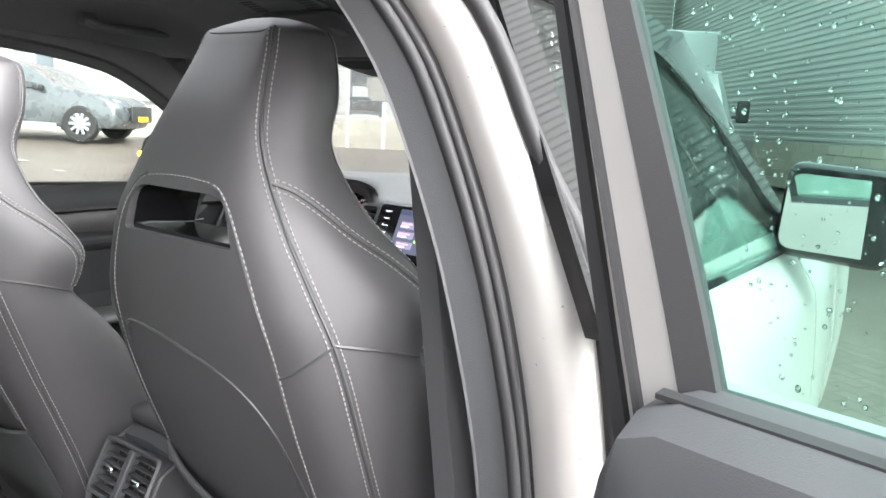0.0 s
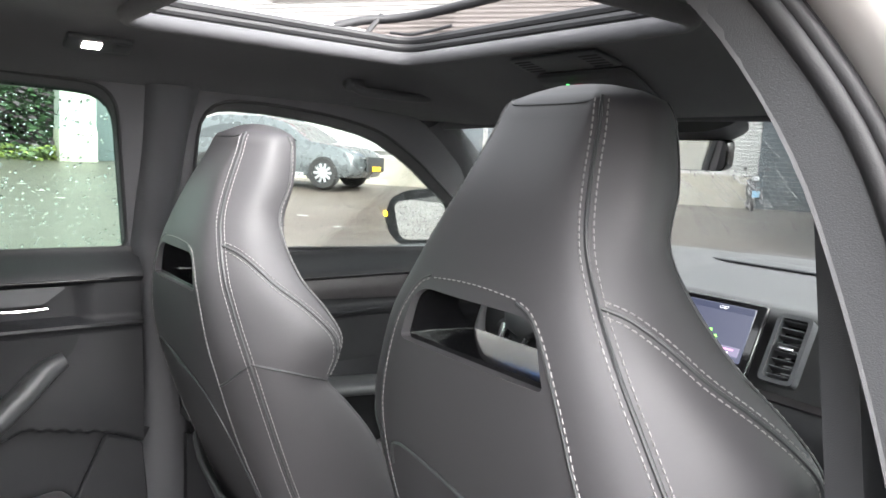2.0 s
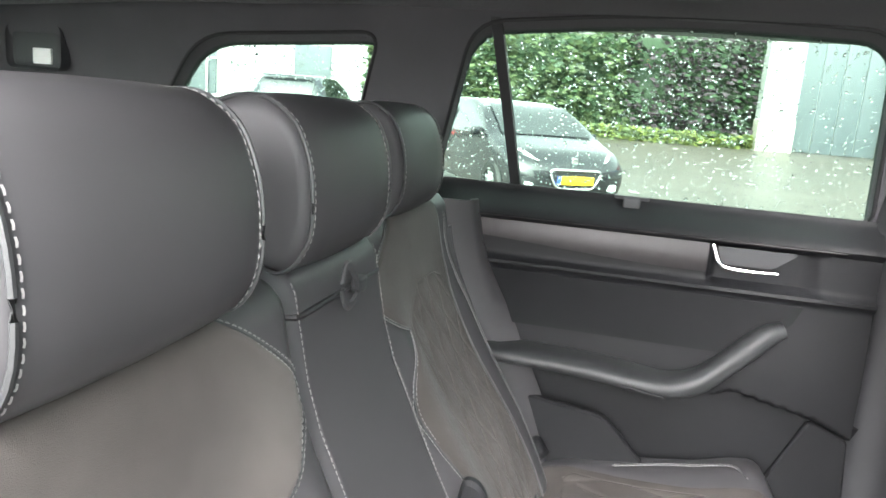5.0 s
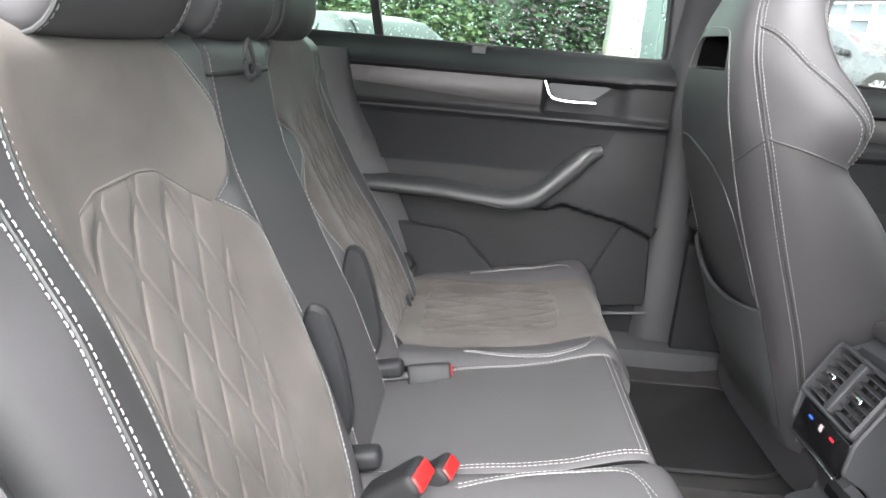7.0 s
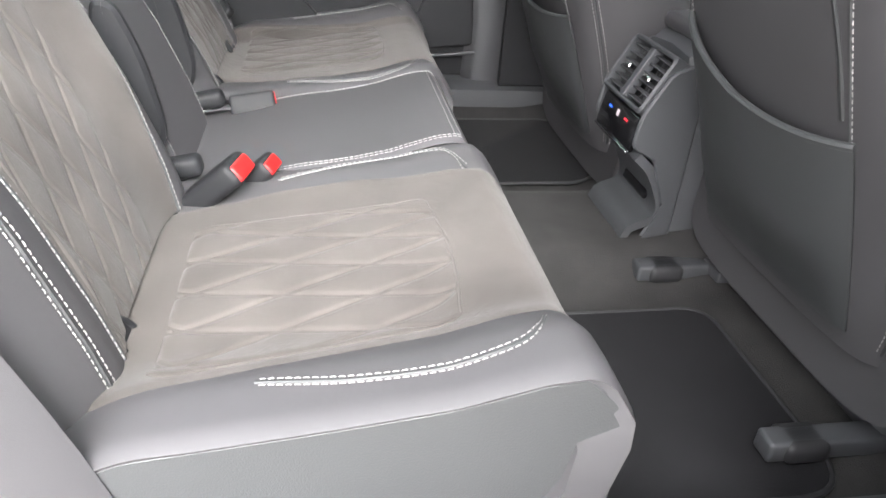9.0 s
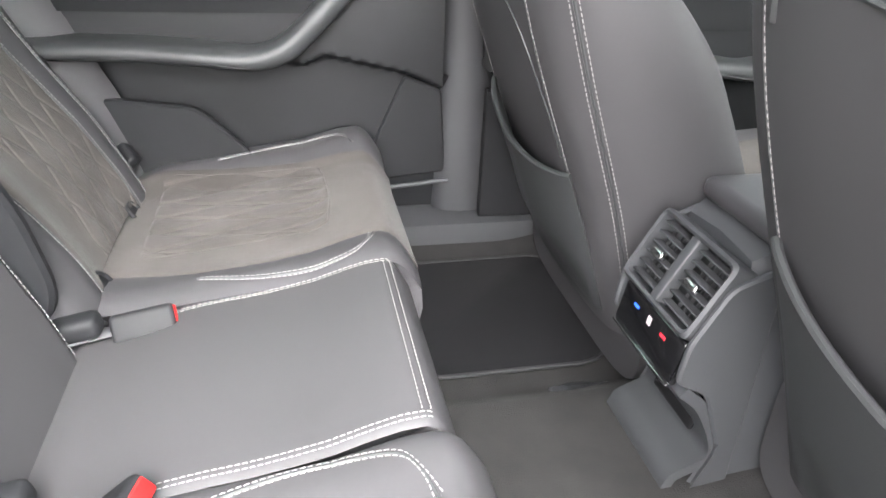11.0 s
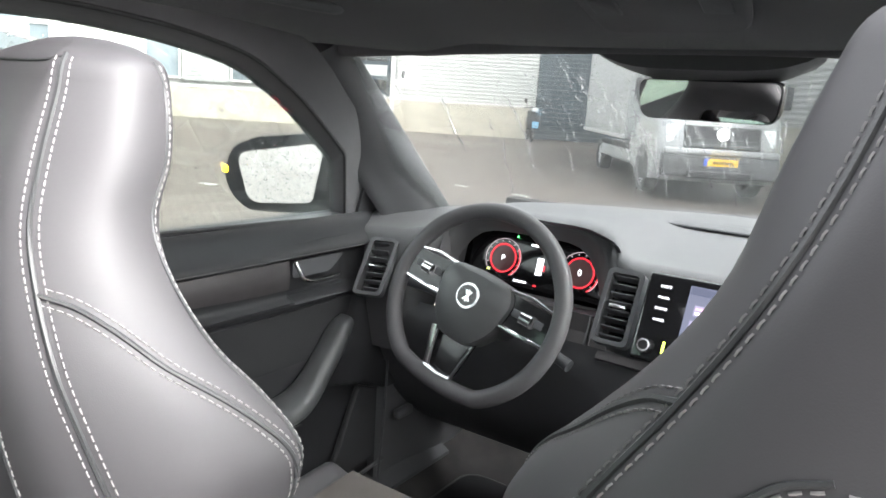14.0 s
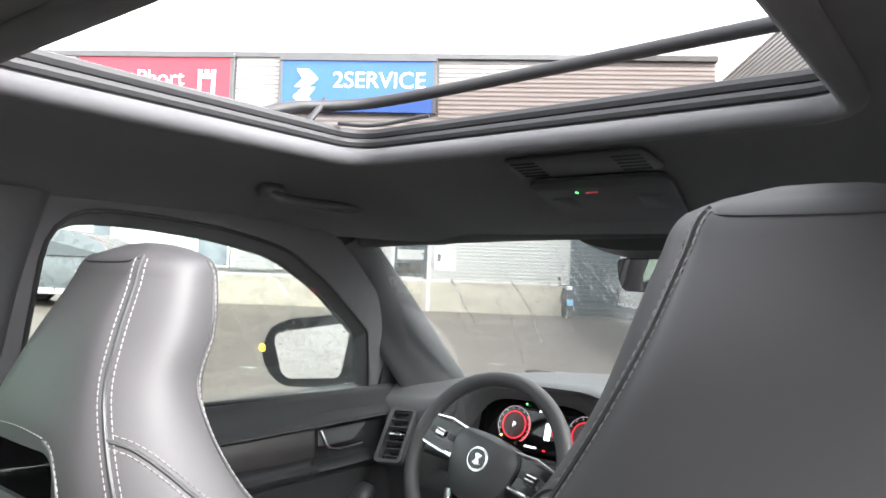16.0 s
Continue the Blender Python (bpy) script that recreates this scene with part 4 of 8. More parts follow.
    # back panel with its raised fold, and the map pocket
    def back_surf(x, z, lift):
        r = row_at(z)
        y = np.interp(abs(x), [0, r[2], r[4]], [r[1], r[3], r[5]])
        return np.array((x, y - lift, z))
    fold = spline([(-0.150, 1.00), (-0.14, 1.028), (-0.10, 1.035), (0.0, 1.02), (0.08, 0.99), (0.125, 0.94), (0.145, 0.86), (0.150, 0.78)], 50)
    Geo().tube([back_surf(x, z, 0.001) for x, z in fold], 0.0045, n=8, flat=0.6).ob("fold", M["leather_dark"], s)
    lipz = lambda x: 0.754 + 0.030 * (abs(x) / 0.165) ** 2 - 0.028 * (x / 0.165)
    rows = []
    for x in np.linspace(-0.168, 0.168, 31):
        e = 1 - (abs(x) / 0.168) ** 3
        rows.append([back_surf(x, z, 0.003 + 0.026 * e * sstep(0.53, 0.64, z)) for z in np.linspace(0.53, lipz(x), 14)])
    Geo().sheet(rows, -0.004).ob("map_pocket", M["leather_dark"], s, "black map pocket")
    Geo().tube([back_surf(x, lipz(x), 0.003 + 0.026 * (1 - (abs(x) / 0.168) ** 3)) for x in np.linspace(-0.168, 0.168, 31)], 0.005, n=8).ob("pocket_lip", M["leather_dark"], s)
    # cushion
    rows = []
    for y in np.linspace(0.20, 0.765, 26):
        e = sstep(0.765, 0.70, y)
        row = []
        for a in np.linspace(0, TAU, 48, endpoint=False):
            ca, sa = math.cos(a), math.sin(a)
            x = 0.255 * math.copysign(abs(ca) ** 0.45, ca)
            zt = 0.635 + 0.055 * sstep(0.25, 0.70, y) + 0.04 * sstep(0.14, 0.23, abs(x))
            zz = lerp(0.50, zt, 1.0) if sa > 0 else 0.42
            zc = 0.50
            z = zc + (zz - zc) * abs(sa) ** 0.5
            row.append((x * (0.9 + 0.1 * e), y, zc + (z - zc) * (0.35 + 0.65 * e)))
        rows.append(row)
    Geo().loft(rows).ob("cushion", M["leather"], s, angle=70)
    Geo().grid([[(x, y, 0.6395 + 0.055 * sstep(0.25, 0.70, y) + 0.04 * sstep(0.14, 0.23, abs(x)) + 0.002) for y in np.linspace(0.28, 0.70, 14)] for x in np.linspace(-0.15, 0.15, 14)]).ob("seat_panel", M["suede"], s, "grey suede seat panel")
    # base and rails
    rbox("seat_base", (0.44, 0.42, 0.12), 0.02, M["plastic"], s, pose(0, 0.45, 0.43))
    for sx in (-0.20, 0.20):
        rbox("rail", (0.035, 0.62, 0.03), 0.006, M["plastic_hard"], s, pose(sx, 0.40, 0.385))
        rbox("rail_cover", (0.05, 0.06, 0.03), 0.010, M["rubber"], s, pose(sx, 0.14, 0.385))
    return s


seat_p = front_seat()
seat_d = copy_thing(seat_p, pose(-0.374, -0.066, -0.045))

# ---- rear bench ----
def back_y(z):
    """The rear backrest's front face."""
    return float(np.interp(z, [0.50, 0.60, 0.70, 0.80, 0.90, 0.95, 1.00, 1.05, 1.10, 1.16], [-0.625, -0.655, -0.693, -0.742, -0.787, -0.810, -0.826, -0.836, -0.846, -0.862]))


def cush_z(y):
    return float(np.interp(y, [-0.70, -0.55, -0.43, -0.34, -0.27, -0.235, -0.20], [0.538, 0.550, 0.566, 0.580, 0.600, 0.604, 0.592]))


def edge_round(t, w=0.12, p=2.2):
    """Falls from 0 towards the ends of 0..1, like upholstery at its rim."""
    d = min(t, 1 - t) / w
    return 0.0 if d >= 1 else (1 - d) ** p


def rear_back(name, x0, x1, label, bolster=0.0, cover=M["leather"], dy=0.0, z1=1.135):
    t = thing(name, label, "car seat", "rear seat backs", at=((x0 + x1) / 2, -0.8, 0.5))
    t.location = (0, 0, 0)

    def f(u, v):
        x, z = lerp(x0, x1, u), lerp(0.50, z1, v)
        y = back_y(z) + dy * sstep(0.45, 0.95, z) - 0.045 * edge_round(u, 0.07) - 0.06 * edge_round(v, 0.07) * (v > 0.5)
        if bolster:
            for c, s in ((x0, 1), (x1, -1)):
                d = abs(x - c) / 0.13
                y += bolster * math.exp(-((d - 0.62) ** 2) / 0.16) * sstep(1.05, 0.9, z)
        return (x, y, z)

    Geo().sheet([[f(u, v) for v in np.linspace(0, 1, 50)] for u in np.linspace(0, 1, 44)], -0.12).ob("backrest", cover, t, angle=60)
    return t, f


def f_line(f, uv, n, lift):
    return [(np.array(f(u, v)) + lift, np.array((0, 0.75, 0.65))) for u, v in spline(uv, n)]


FL = np.array((0, 0.0022, 0.0012))


def at_z(curve, z):
    c = sorted(((q[1], q[0]) for q in curve))
    return float(np.interp(z, [q[0] for q in c], [q[1] for q in c]))


def groove(a, b, w=0.075):
    """Depth of crossing quilting grooves at diamond coordinates."""
    d = min(abs((a + b + 0.5) % 1 - 0.5), abs((a - b + 0.5) % 1 - 0.5))
    puff = abs(math.sin(math.pi * (a + b)) * math.sin(math.pi * (a - b))) ** 0.5
    return puff * 0.45 - math.exp(-((d / w) ** 2))


# seam courses on a rear backrest: (share of the width from the inner edge, height)
def shares(course):
    """Courses given as (distance from the car's middle, height), turned into shares of a seat's width."""
    return [((x - 0.140) / 0.525, z) for x, z in course]


OUT_SEAM = shares([(0.500, 1.122), (0.535, 1.110), (0.552, 1.078), (0.552, 1.040), (0.547, 0.995), (0.534, 0.945), (0.529, 0.90), (0.530, 0.84), (0.540, 0.76), (0.548, 0.65), (0.552, 0.545)])
OUT_EDGE = shares([(0.602, 1.080), (0.588, 1.025), (0.581, 0.95), (0.584, 0.88), (0.588, 0.80), (0.596, 0.68), (0.602, 0.55)])
IN_SEAM = shares([(0.300, 1.122), (0.232, 1.082), (0.174, 1.036), (0.166, 0.998), (0.212, 0.964), (0.264, 0.943)])
IN_LOW = shares([(0.264, 0.943), (0.204, 0.903), (0.171, 0.855), (0.182, 0.80), (0.201, 0.75), (0.219, 0.70), (0.236, 0.63), (0.252, 0.545)])
QUILT_OUT = shares([(0.500, 0.985), (0.516, 0.955), (0.522, 0.90), (0.522, 0.84), (0.531, 0.76), (0.540, 0.65), (0.544, 0.545)])
QUILT_IN = shares([(0.270, 0.941), (0.295, 0.84), (0.306, 0.76), (0.330, 0.687), (0.348, 0.545)])


def outer_back(name, xin, xout, label, dy=0.0):
    x0, x1 = min(xin, xout), max(xin, xout)
    t, f0 = rear_back(name, x0, x1, label, bolster=0.02, dy=dy)
    f = (lambda u, v: f0(u, v)) if xin < xout else (lambda u, v: f0(1 - u, v))
    vz = lambda z: (z - 0.50) / 0.635
    inner = lambda z: at_z(IN_SEAM, z) if z > 0.9431 else at_z(IN_LOW, z)
    rows = []
    for z in np.r_[np.linspace(0.548, 1.05, 66), np.linspace(1.055, 1.118, 14)]:
        a, b = inner(z), at_z(OUT_SEAM, z)
        rows.append([np.array(f(lerp(a, b, q), vz(z))) + FL * (0.9 - 1.5 * edge_round(q, 0.03)) for q in np.linspace(0, 1, 40)])
    Geo().sheet(rows, -0.002 if xin < xout else 0.002).ob("suede_panel", M["suede"], t, "grey suede panel", angle=60)
    W = abs(xout - xin)

    quilt_top = lambda q: float(np.interp(q, [0, 0.40, 0.55, 0.88, 1.0], [0.941, 0.990, 0.994, 0.990, 0.978]))

    def qf(q, p):
        """The quilted field: p up, q across."""
        zlow = 0.55
        z = lerp(zlow, quilt_top(q), p)
        u = lerp(at_z(QUILT_IN, z), at_z(QUILT_OUT, z), q)
        h = groove(q * 3.9 + 0.1, (z - 0.92) / 0.112, 0.048) * min(1, 40 * q, 40 * (1 - q), 30 * (1 - p))
        rim = max(edge_round(q, 0.02), edge_round(p, 0.015) if p > 0.5 else 0)
        return np.array(f(u, vz(z))) + FL * (1.9 + 2.3 * h - 1.2 * rim)

    Geo().grid([[qf(q, p) for p in np.linspace(0, 1, 190)] for q in np.linspace(0, 1, 120)]).ob("quilted_panel", M["suede"], t, "grey quilted suede panel", angle=80)
    # dark tubes draw the quilting thread together with the shade of its grooves
    seams = Geo()
    for sgn in (-1, 1):
        for k in range(-8, 9):
            run = []
            for q in np.linspace(0.015, 0.985, 70):
                z = 0.92 + 0.112 * sgn * (k - q * 3.9 - 0.1)
                p = (z - 0.55) / (quilt_top(q) - 0.55)
                if 0.0 < p < 0.985:
                    run.append(qf(q, p) + FL * 0.15)
            if len(run) > 4:
                seams.tube(run, 0.0010, n=5)
    seams.ob("quilting_seam", M["leather_dark"], t, "quilting seams drawn dark with the shade of their grooves")
    rim = [qf(0.0, p) for p in np.linspace(0, 0.995, 30)] + [qf(q, 0.998) for q in np.linspace(0.02, 0.98, 20)] + [qf(1.0, p) for p in np.linspace(0.995, 0, 30)]
    Geo().tube([p + FL * 0.3 for p in rim], 0.0019, n=6).ob("piping", M["suede"], t)
    lines = []
    w = 0.0042 / W
    for cur, offs in ((OUT_SEAM, (-1, 1)), (OUT_EDGE, (-1.3, 1.3)), (IN_SEAM, (-1, 1)), (IN_LOW, (-1, 1))):
        uv = [(u, vz(z)) for u, z in cur]
        for o in offs:
            lines.append(f_line(f, [(u + o * w, v) for u, v in uv], 70, FL * 0.7))
        Geo().tube([p for p, _ in f_line(f, uv, 50, FL * 0.25)], 0.0019, n=6).ob("piping", M["leather_dark"], t)
    dashes("stitching", lines, M["thread"], t, r=0.0010, label="doubled white stitching")
    return t, f


back_r, fr = outer_back("rear_bench", 0.140, 0.665, "rear seat back with grey quilted suede and leather bolsters")
back_l, fl = outer_back("rear_bench", -0.140, -0.665, "rear seat back with grey quilted suede beside the far door", dy=-0.045)
back_m, fm = rear_back("middle_bench", -0.136, 0.136, "smooth black leather middle seat back with a pull loop", cover=M["leather"], dy=-0.014)
for u0 in (0.06, 0.94):
    dashes("stitching", [f_line(fm, [(u0, 0.05), (u0, 0.95)], 50, FL * 0.6)], M["thread"], back_m)
Geo().tube([np.array(fm(u, 0.893)) + FL * 0.3 for u in np.linspace(0.02, 0.98, 30)], 0.0035, n=6).ob("crease", M["rubber"], back_m)

lp = thing("pull_loop", "small black pull loop on the middle seat back", "pull loop")
lc = np.array(fm(0.50, 0.893)) + np.array((0, 0.004, 0.002))
loop_pts = [lc + np.array((0.030 - 0.034 * math.cos(a), 0.010 + 0.010 * math.sin(a / 2), 0.020 * math.sin(a) * (1 - 0.55 * math.cos(a)) + 0.012 - 0.012 * math.cos(a))) for a in np.linspace(0, TAU, 30, endpoint=False)]
Geo().tube(loop_pts, 0.0028, n=8, closed=True, flat=2.0).ob("loop", M["belt"], lp)
rbox("base", (0.03, 0.012, 0.02), 0.004, M["plastic"], lp, pose(lc[0] - 0.03, lc[1] + 0.004, lc[2]))


def rear_headrest(cx, y, label, w=0.246, cz=1.203, h=0.185):
    t = thing("rear_headrest", label, "headrest", "rear headrests", at=(cx, y, cz))
    prof = spline([(-0.045, -0.092), (-0.018, -0.086), (0.0, -0.055), (0.002, -0.01), (-0.006, 0.03), (-0.024, 0.062), (-0.062, 0.080), (-0.110, 0.066), (-0.145, 0.020), (-0.130, -0.030), (-0.090, -0.060)], 44, closed=True)
    rings = []
    for u, k in ((-1.0, 0.78), (-0.985, 0.88), (-0.94, 0.96), (-0.86, 1.0), (-0.5, 1.02), (0, 1.03), (0.5, 1.02), (0.86, 1.0), (0.94, 0.96), (0.985, 0.88), (1.0, 0.78)):
        rings.append([(u * w / 2, (a + 0.065) * k - 0.065, b * k) for a, b in prof])
    Geo().loft(rings).ob("cushion", M["leather"], t, angle=60)
    lines = []
    for s in (-1, 1):
        ring = [np.array((s * w / 2 * 0.90, (a + 0.065) * 0.985 - 0.065, b * 0.985)) for a, b in prof]
        c = np.mean(ring, axis=0)
        lines.append([(p + (p - c) * 0.012, (p - c) / np.linalg.norm(p - c)) for p in ring + ring[:1]])
        Geo().tube([p + (p - c) * 0.004 + np.array((s * 0.006, 0, 0)) for p in ring], 0.0022, n=6, closed=True).ob("piping", M["leather_dark"], t)
    dashes("stitching", lines, M["thread"], t, length=0.005, pitch=0.008, r=0.0009)
    for s in (-1, 1):
        cyl("post", 0.007, 0.16, M["chrome"], t, pose(s * 0.07, -0.065, -h * 0.5 - 0.03), n=14)
    return t


rear_headrest(0.376, -0.822, "black leather rear headrest with white stitching")
rear_headrest(0.008, -0.842, "black leather middle rear headrest with white stitching")
rear_headrest(-0.372, -0.868, "black leather rear headrest near the far window")


# cushions
LOOP = [(0.085, -0.50), (0.040, -0.42), (0.028, -0.348), (0.050, -0.285), (0.100, -0.262), (0.165, -0.250)]
BAND = [(0.20, -0.66), (0.175, -0.60), (0.130, -0.50), (0.120, -0.40), (0.150, -0.30), (0.165, -0.25), (0.165, -0.20)]
OBAND = [(0.890, -0.66), (0.868, -0.58), (0.836, -0.485), (0.812, -0.37), (0.800, -0.255), (0.80, -0.20)]


def rear_cushion(name, xin, xout, label, suede=True, y1=-0.20, back=-0.70):
    t = thing(name, label, "car seat", "rear seat cushions")

    def top(u, v):
        x, y = lerp(xin, xout, u), lerp(back, y1, v)
        z = cush_z(y) - 0.007 * edge_round(u, 0.03) - (0.02 * edge_round(v, 0.06) if v > 0.5 else 0)
        if suede:
            z += 0.008 * math.exp(-(((u - 0.07) / 0.07) ** 2)) * sstep(0.0, 0.2, v)
            z += 0.030 * sstep(0.72, 0.90, u) * sstep(0.0, 0.25, v)
        else:
            z += 0.007 * sstep(-0.42, -0.28, y) - 0.016 * sstep(-0.45, -0.66, y)
        return np.array((x, y, z))

    vy = lambda y: (y - back) / (y1 - back)
    rows = []
    for u in np.linspace(0, 1, 50):
        r = [top(u, v) for v in np.linspace(0, 1, 40)]
        x, y, z = r[-1]
        r += [np.array((x, y + 0.012, z - 0.02)), np.array((x, y + 0.014, z - 0.05)), np.array((x, y + 0.004, z - 0.10)), np.array((x, y - 0.02, z - 0.15))]
        rows.append(r)
    sgn = 1 if xout > xin else -1
    Geo().sheet(rows, 0.05 * sgn).ob("cushion", M["leather"], t, angle=60)
    lines = []
    W = abs(xout - xin)
    if suede:
        band = lambda y: at_z(BAND, y)
        oband = lambda y: at_z(OBAND, y)
        rows = []
        for y in np.linspace(-0.69, y1 - 0.008, 46):
            a, b = band(y), oband(y)
            rows.append([top(lerp(a, b, q), vy(y)) + np.array((0, 0, 0.0026 - 0.0032 * edge_round(q, 0.03))) for q in np.linspace(0, 1, 40)])
        for dy, dz in ((0.008, -0.012), (0.019, -0.032), (0.022, -0.06), (0.012, -0.10)):
            rows.append([top(lerp(band(y1 - 0.01), oband(y1 - 0.01), q), 1.0) + np.array((0, dy + 0.0016, dz)) for q in np.linspace(0, 1, 40)])
        Geo().sheet(rows, 0.002 * -sgn).ob("suede_panel", M["suede"], t, "grey suede seat panel", angle=60)

        def qf(q, p):
            y = lerp(-0.595, -0.312 + 0.008 * math.sin(math.pi * q), p)
            a, b = 0.275 + 0.03 * edge_round(p, 0.1), oband(y) - 0.035 - 0.03 * edge_round(p, 0.1)
            u = lerp(a, b, q)
            h = groove(q * 4.6 + 0.25, (y + 0.30) / 0.185, 0.055) * min(1, 40 * q, 40 * (1 - q), 30 * (1 - p))
            rim = max(edge_round(q, 0.02), edge_round(p, 0.015))
            return top(u, vy(y)) + np.array((0, 0, 0.0050 + 0.0046 * h - 0.0025 * rim))

        Geo().grid([[qf(q, p) for p in np.linspace(0, 1, 120)] for q in np.linspace(0, 1, 130)]).ob("quilted_panel", M["suede"], t, "grey quilted suede panel", angle=80)
        # thread and groove shade of the cushion's quilting, drawn as dark tubes
        seams = Geo()
        for sg in (-1, 1):
            for k in range(-9, 10):
                run = []
                for q in np.linspace(0.015, 0.985, 70):
                    y = -0.30 + 0.185 * sg * (k - q * 4.6 - 0.25)
                    p = (y + 0.595) / (0.283 + 0.008 * math.sin(math.pi * q))
                    if 0.015 < p < 0.985:
                        run.append(qf(q, p) + np.array((0, 0, 0.0004)))
                if len(run) > 4:
                    seams.tube(run, 0.0009, n=5)
        seams.ob("quilting_seam", M["leather_dark"], t, "quilting seams drawn dark with the shade of their grooves")
        rim = [qf(0, p) for p in np.linspace(0, 1, 30)] + [qf(q, 1.0) for q in np.linspace(0.02, 0.98, 30)] + [qf(1, p) for p in np.linspace(1, 0, 30)]
        Geo().tube([p + np.array((0, 0, 0.0006)) for p in rim], 0.0019, n=6).ob("piping", M["suede"], t)
        w = 0.0042 / W
        for m in (lambda u: u, lambda u: 1 - u * 0.6 - 0.06):
            for o in (-1, 1):
                c = [(m(u) + o * w, vy(y) - o * 0.0085 * (u > 0.12 and y > -0.28)) for u, y in LOOP]
                lines.append([(top(u, v) + np.array((0, 0, 0.0014)), np.array((0, 0, 1.0))) for u, v in spline(c, 60)])
            Geo().tube([top(u, v) + np.array((0, 0, 0.0004)) for u, v in spline([(m(u), vy(y)) for u, y in LOOP], 40)], 0.0018, n=6).ob("piping", M["leather_dark"], t)
    else:
        for u0 in (0.03, 0.97):
            for du in (-0.010, 0.010):
                lines.append([(top(u0 + du, v) + np.array((0, 0, 0.0012)), np.array((0, 0, 1.0))) for v in np.linspace(0.1, 0.97, 50)])
        for v0 in (0.945, 0.965):
            lines.append([(top(u, v0) + np.array((0, 0, 0.0012)), np.array((0, 0.3, 1.0))) for u in np.linspace(0.03, 0.97, 40)])
    dashes("stitching", lines, M["thread"], t, label="doubled white stitching")
    if suede:
        prof = [(-0.67, 0.36)] + [(y, float(top(0.985, vy(y))[2]) - 0.004) for y in np.linspace(-0.67, y1, 14)] + [(y1 + 0.012, 0.54), (y1 + 0.008, 0.46), (y1 - 0.02, 0.40), (y1 - 0.05, 0.36)]
        Geo().slab(prof, 0.03, lambda a, b, c: (xout - sgn * (0.002 + c), a, b), 0.006).ob("side_panel", M["leather_dark"], t, "black side of the cushion")
    return t, top


rear_cushion("rear_seat_cushion", 0.152, 0.700, "rear seat cushion in grey quilted suede with leather edges")
rear_cushion("rear_seat_cushion", -0.196, -0.715, "rear seat cushion in grey quilted suede beside the far door")
rear_cushion("rear_middle_cushion", -0.192, 0.148, "smooth black leather middle seat cushion", suede=False, y1=-0.222, back=-0.675)
# hinge covers between the backrests, and the dark frame behind them
for xh in (0.143, -0.145):
    hc = thing("hinge_cover", "black plastic hinge cover between rear backrests", "hinge cover", "backrest hinge covers")
    Geo().slab(rounded([(-0.034, -0.105), (0.006, -0.115), (0.034, -0.07), (0.036, 0.03), (0.022, 0.092), (-0.008, 0.098), (-0.034, 0.04)], [0.02, 0.024, 0.03, 0.04, 0.026, 0.02, 0.04], 6), 0.022, lambda a, b, c, xh=xh: (xh - 0.011 + c, -0.690 + 0.85 * a - 0.22 * b, 0.688 + b), 0.006).ob("cover", M["door_plastic"], hc)
    rbox("foot", (0.034, 0.085, 0.030), 0.010, M["door_plastic"], hc, pose(xh, -0.648, 0.556, 12, 0, 0))
bf = Geo().sheet([[(x, back_y(z) - 0.075, z) for z in np.linspace(0.40, 1.04, 14)] for x in np.linspace(-0.70, 0.70, 8)], 0.03)
tagged(bf.ob("seat_frame", M["fabric"]), "dark frame behind the rear backrests", "seat frame", kind="structure")
base = Geo().box((0.0, -0.50, 0.395), (1.34, 0.46, 0.13))
tagged(base.ob("bench_base", M["plastic"]), "black base under the rear bench", "seat base", kind="structure")


def buckle(m, label, red=True, k=1.0):
    t = thing("seat_belt_buckle", label, "seat belt buckle", "rear belt buckles")
    rbox("housing", (0.046, 0.026, 0.095), 0.008, M["door_plastic"], t, m @ Matrix.Scale(k, 4))
    if red:
        rbox("button", (0.038, 0.018, 0.007), 0.003, M["red"], t, m @ Matrix.Scale(k, 4) @ pose(0, 0.002, 0.0455))
    Geo().tube([m @ V(0, 0, -0.04), m @ V(0, -0.004, -0.07), m @ V(0, -0.012, -0.10)], 0.012, flat=0.4).ob("strap", M["belt"], t)
    return t


buckle(pose(0.214, -0.590, 0.556, -48, 0, -14), "black seat belt buckle with a red button", k=1.35)
buckle(pose(0.166, -0.545, 0.545, -46, 0, -14), "black seat belt buckle tucked in the cushion gap", k=1.1)
buckle(pose(-0.160, -0.560, 0.548, -75, 60, 20), "flat-lying black seat belt buckle with a red button", k=0.85)
buckle(pose(-0.63, -0.675, 0.585, -30, 30, 40), "black seat belt tongue beside the far cushion", red=False)


# isofix covers
def isofix(x, label="round black child-seat anchor cover"):
    t = thing("anchor_cover", label, "anchor cover", "child-seat anchors")
    y = back_y(0.55) + 0.004
    Geo().tube([(x + 0.020 * math.cos(a), y + 0.006 - 0.012 * math.sin(a), 0.548 + 0.016 * math.sin(a)) for a in np.linspace(0, TAU, 20, endpoint=False)], 0.004, closed=True).ob("ring", M["door_plastic"], t)
    Geo().slab([(0.018 * math.cos(a), 0.014 * math.sin(a)) for a in np.linspace(0, TAU, 18, endpoint=False)], 0.006, lambda a, b, c: (x + a, y + 0.006 - 0.7 * b - c, 0.548 + b)).ob("cover", M["door_plastic"], t)


for x in (0.240, 0.52, -0.27, -0.52):
    isofix(x)
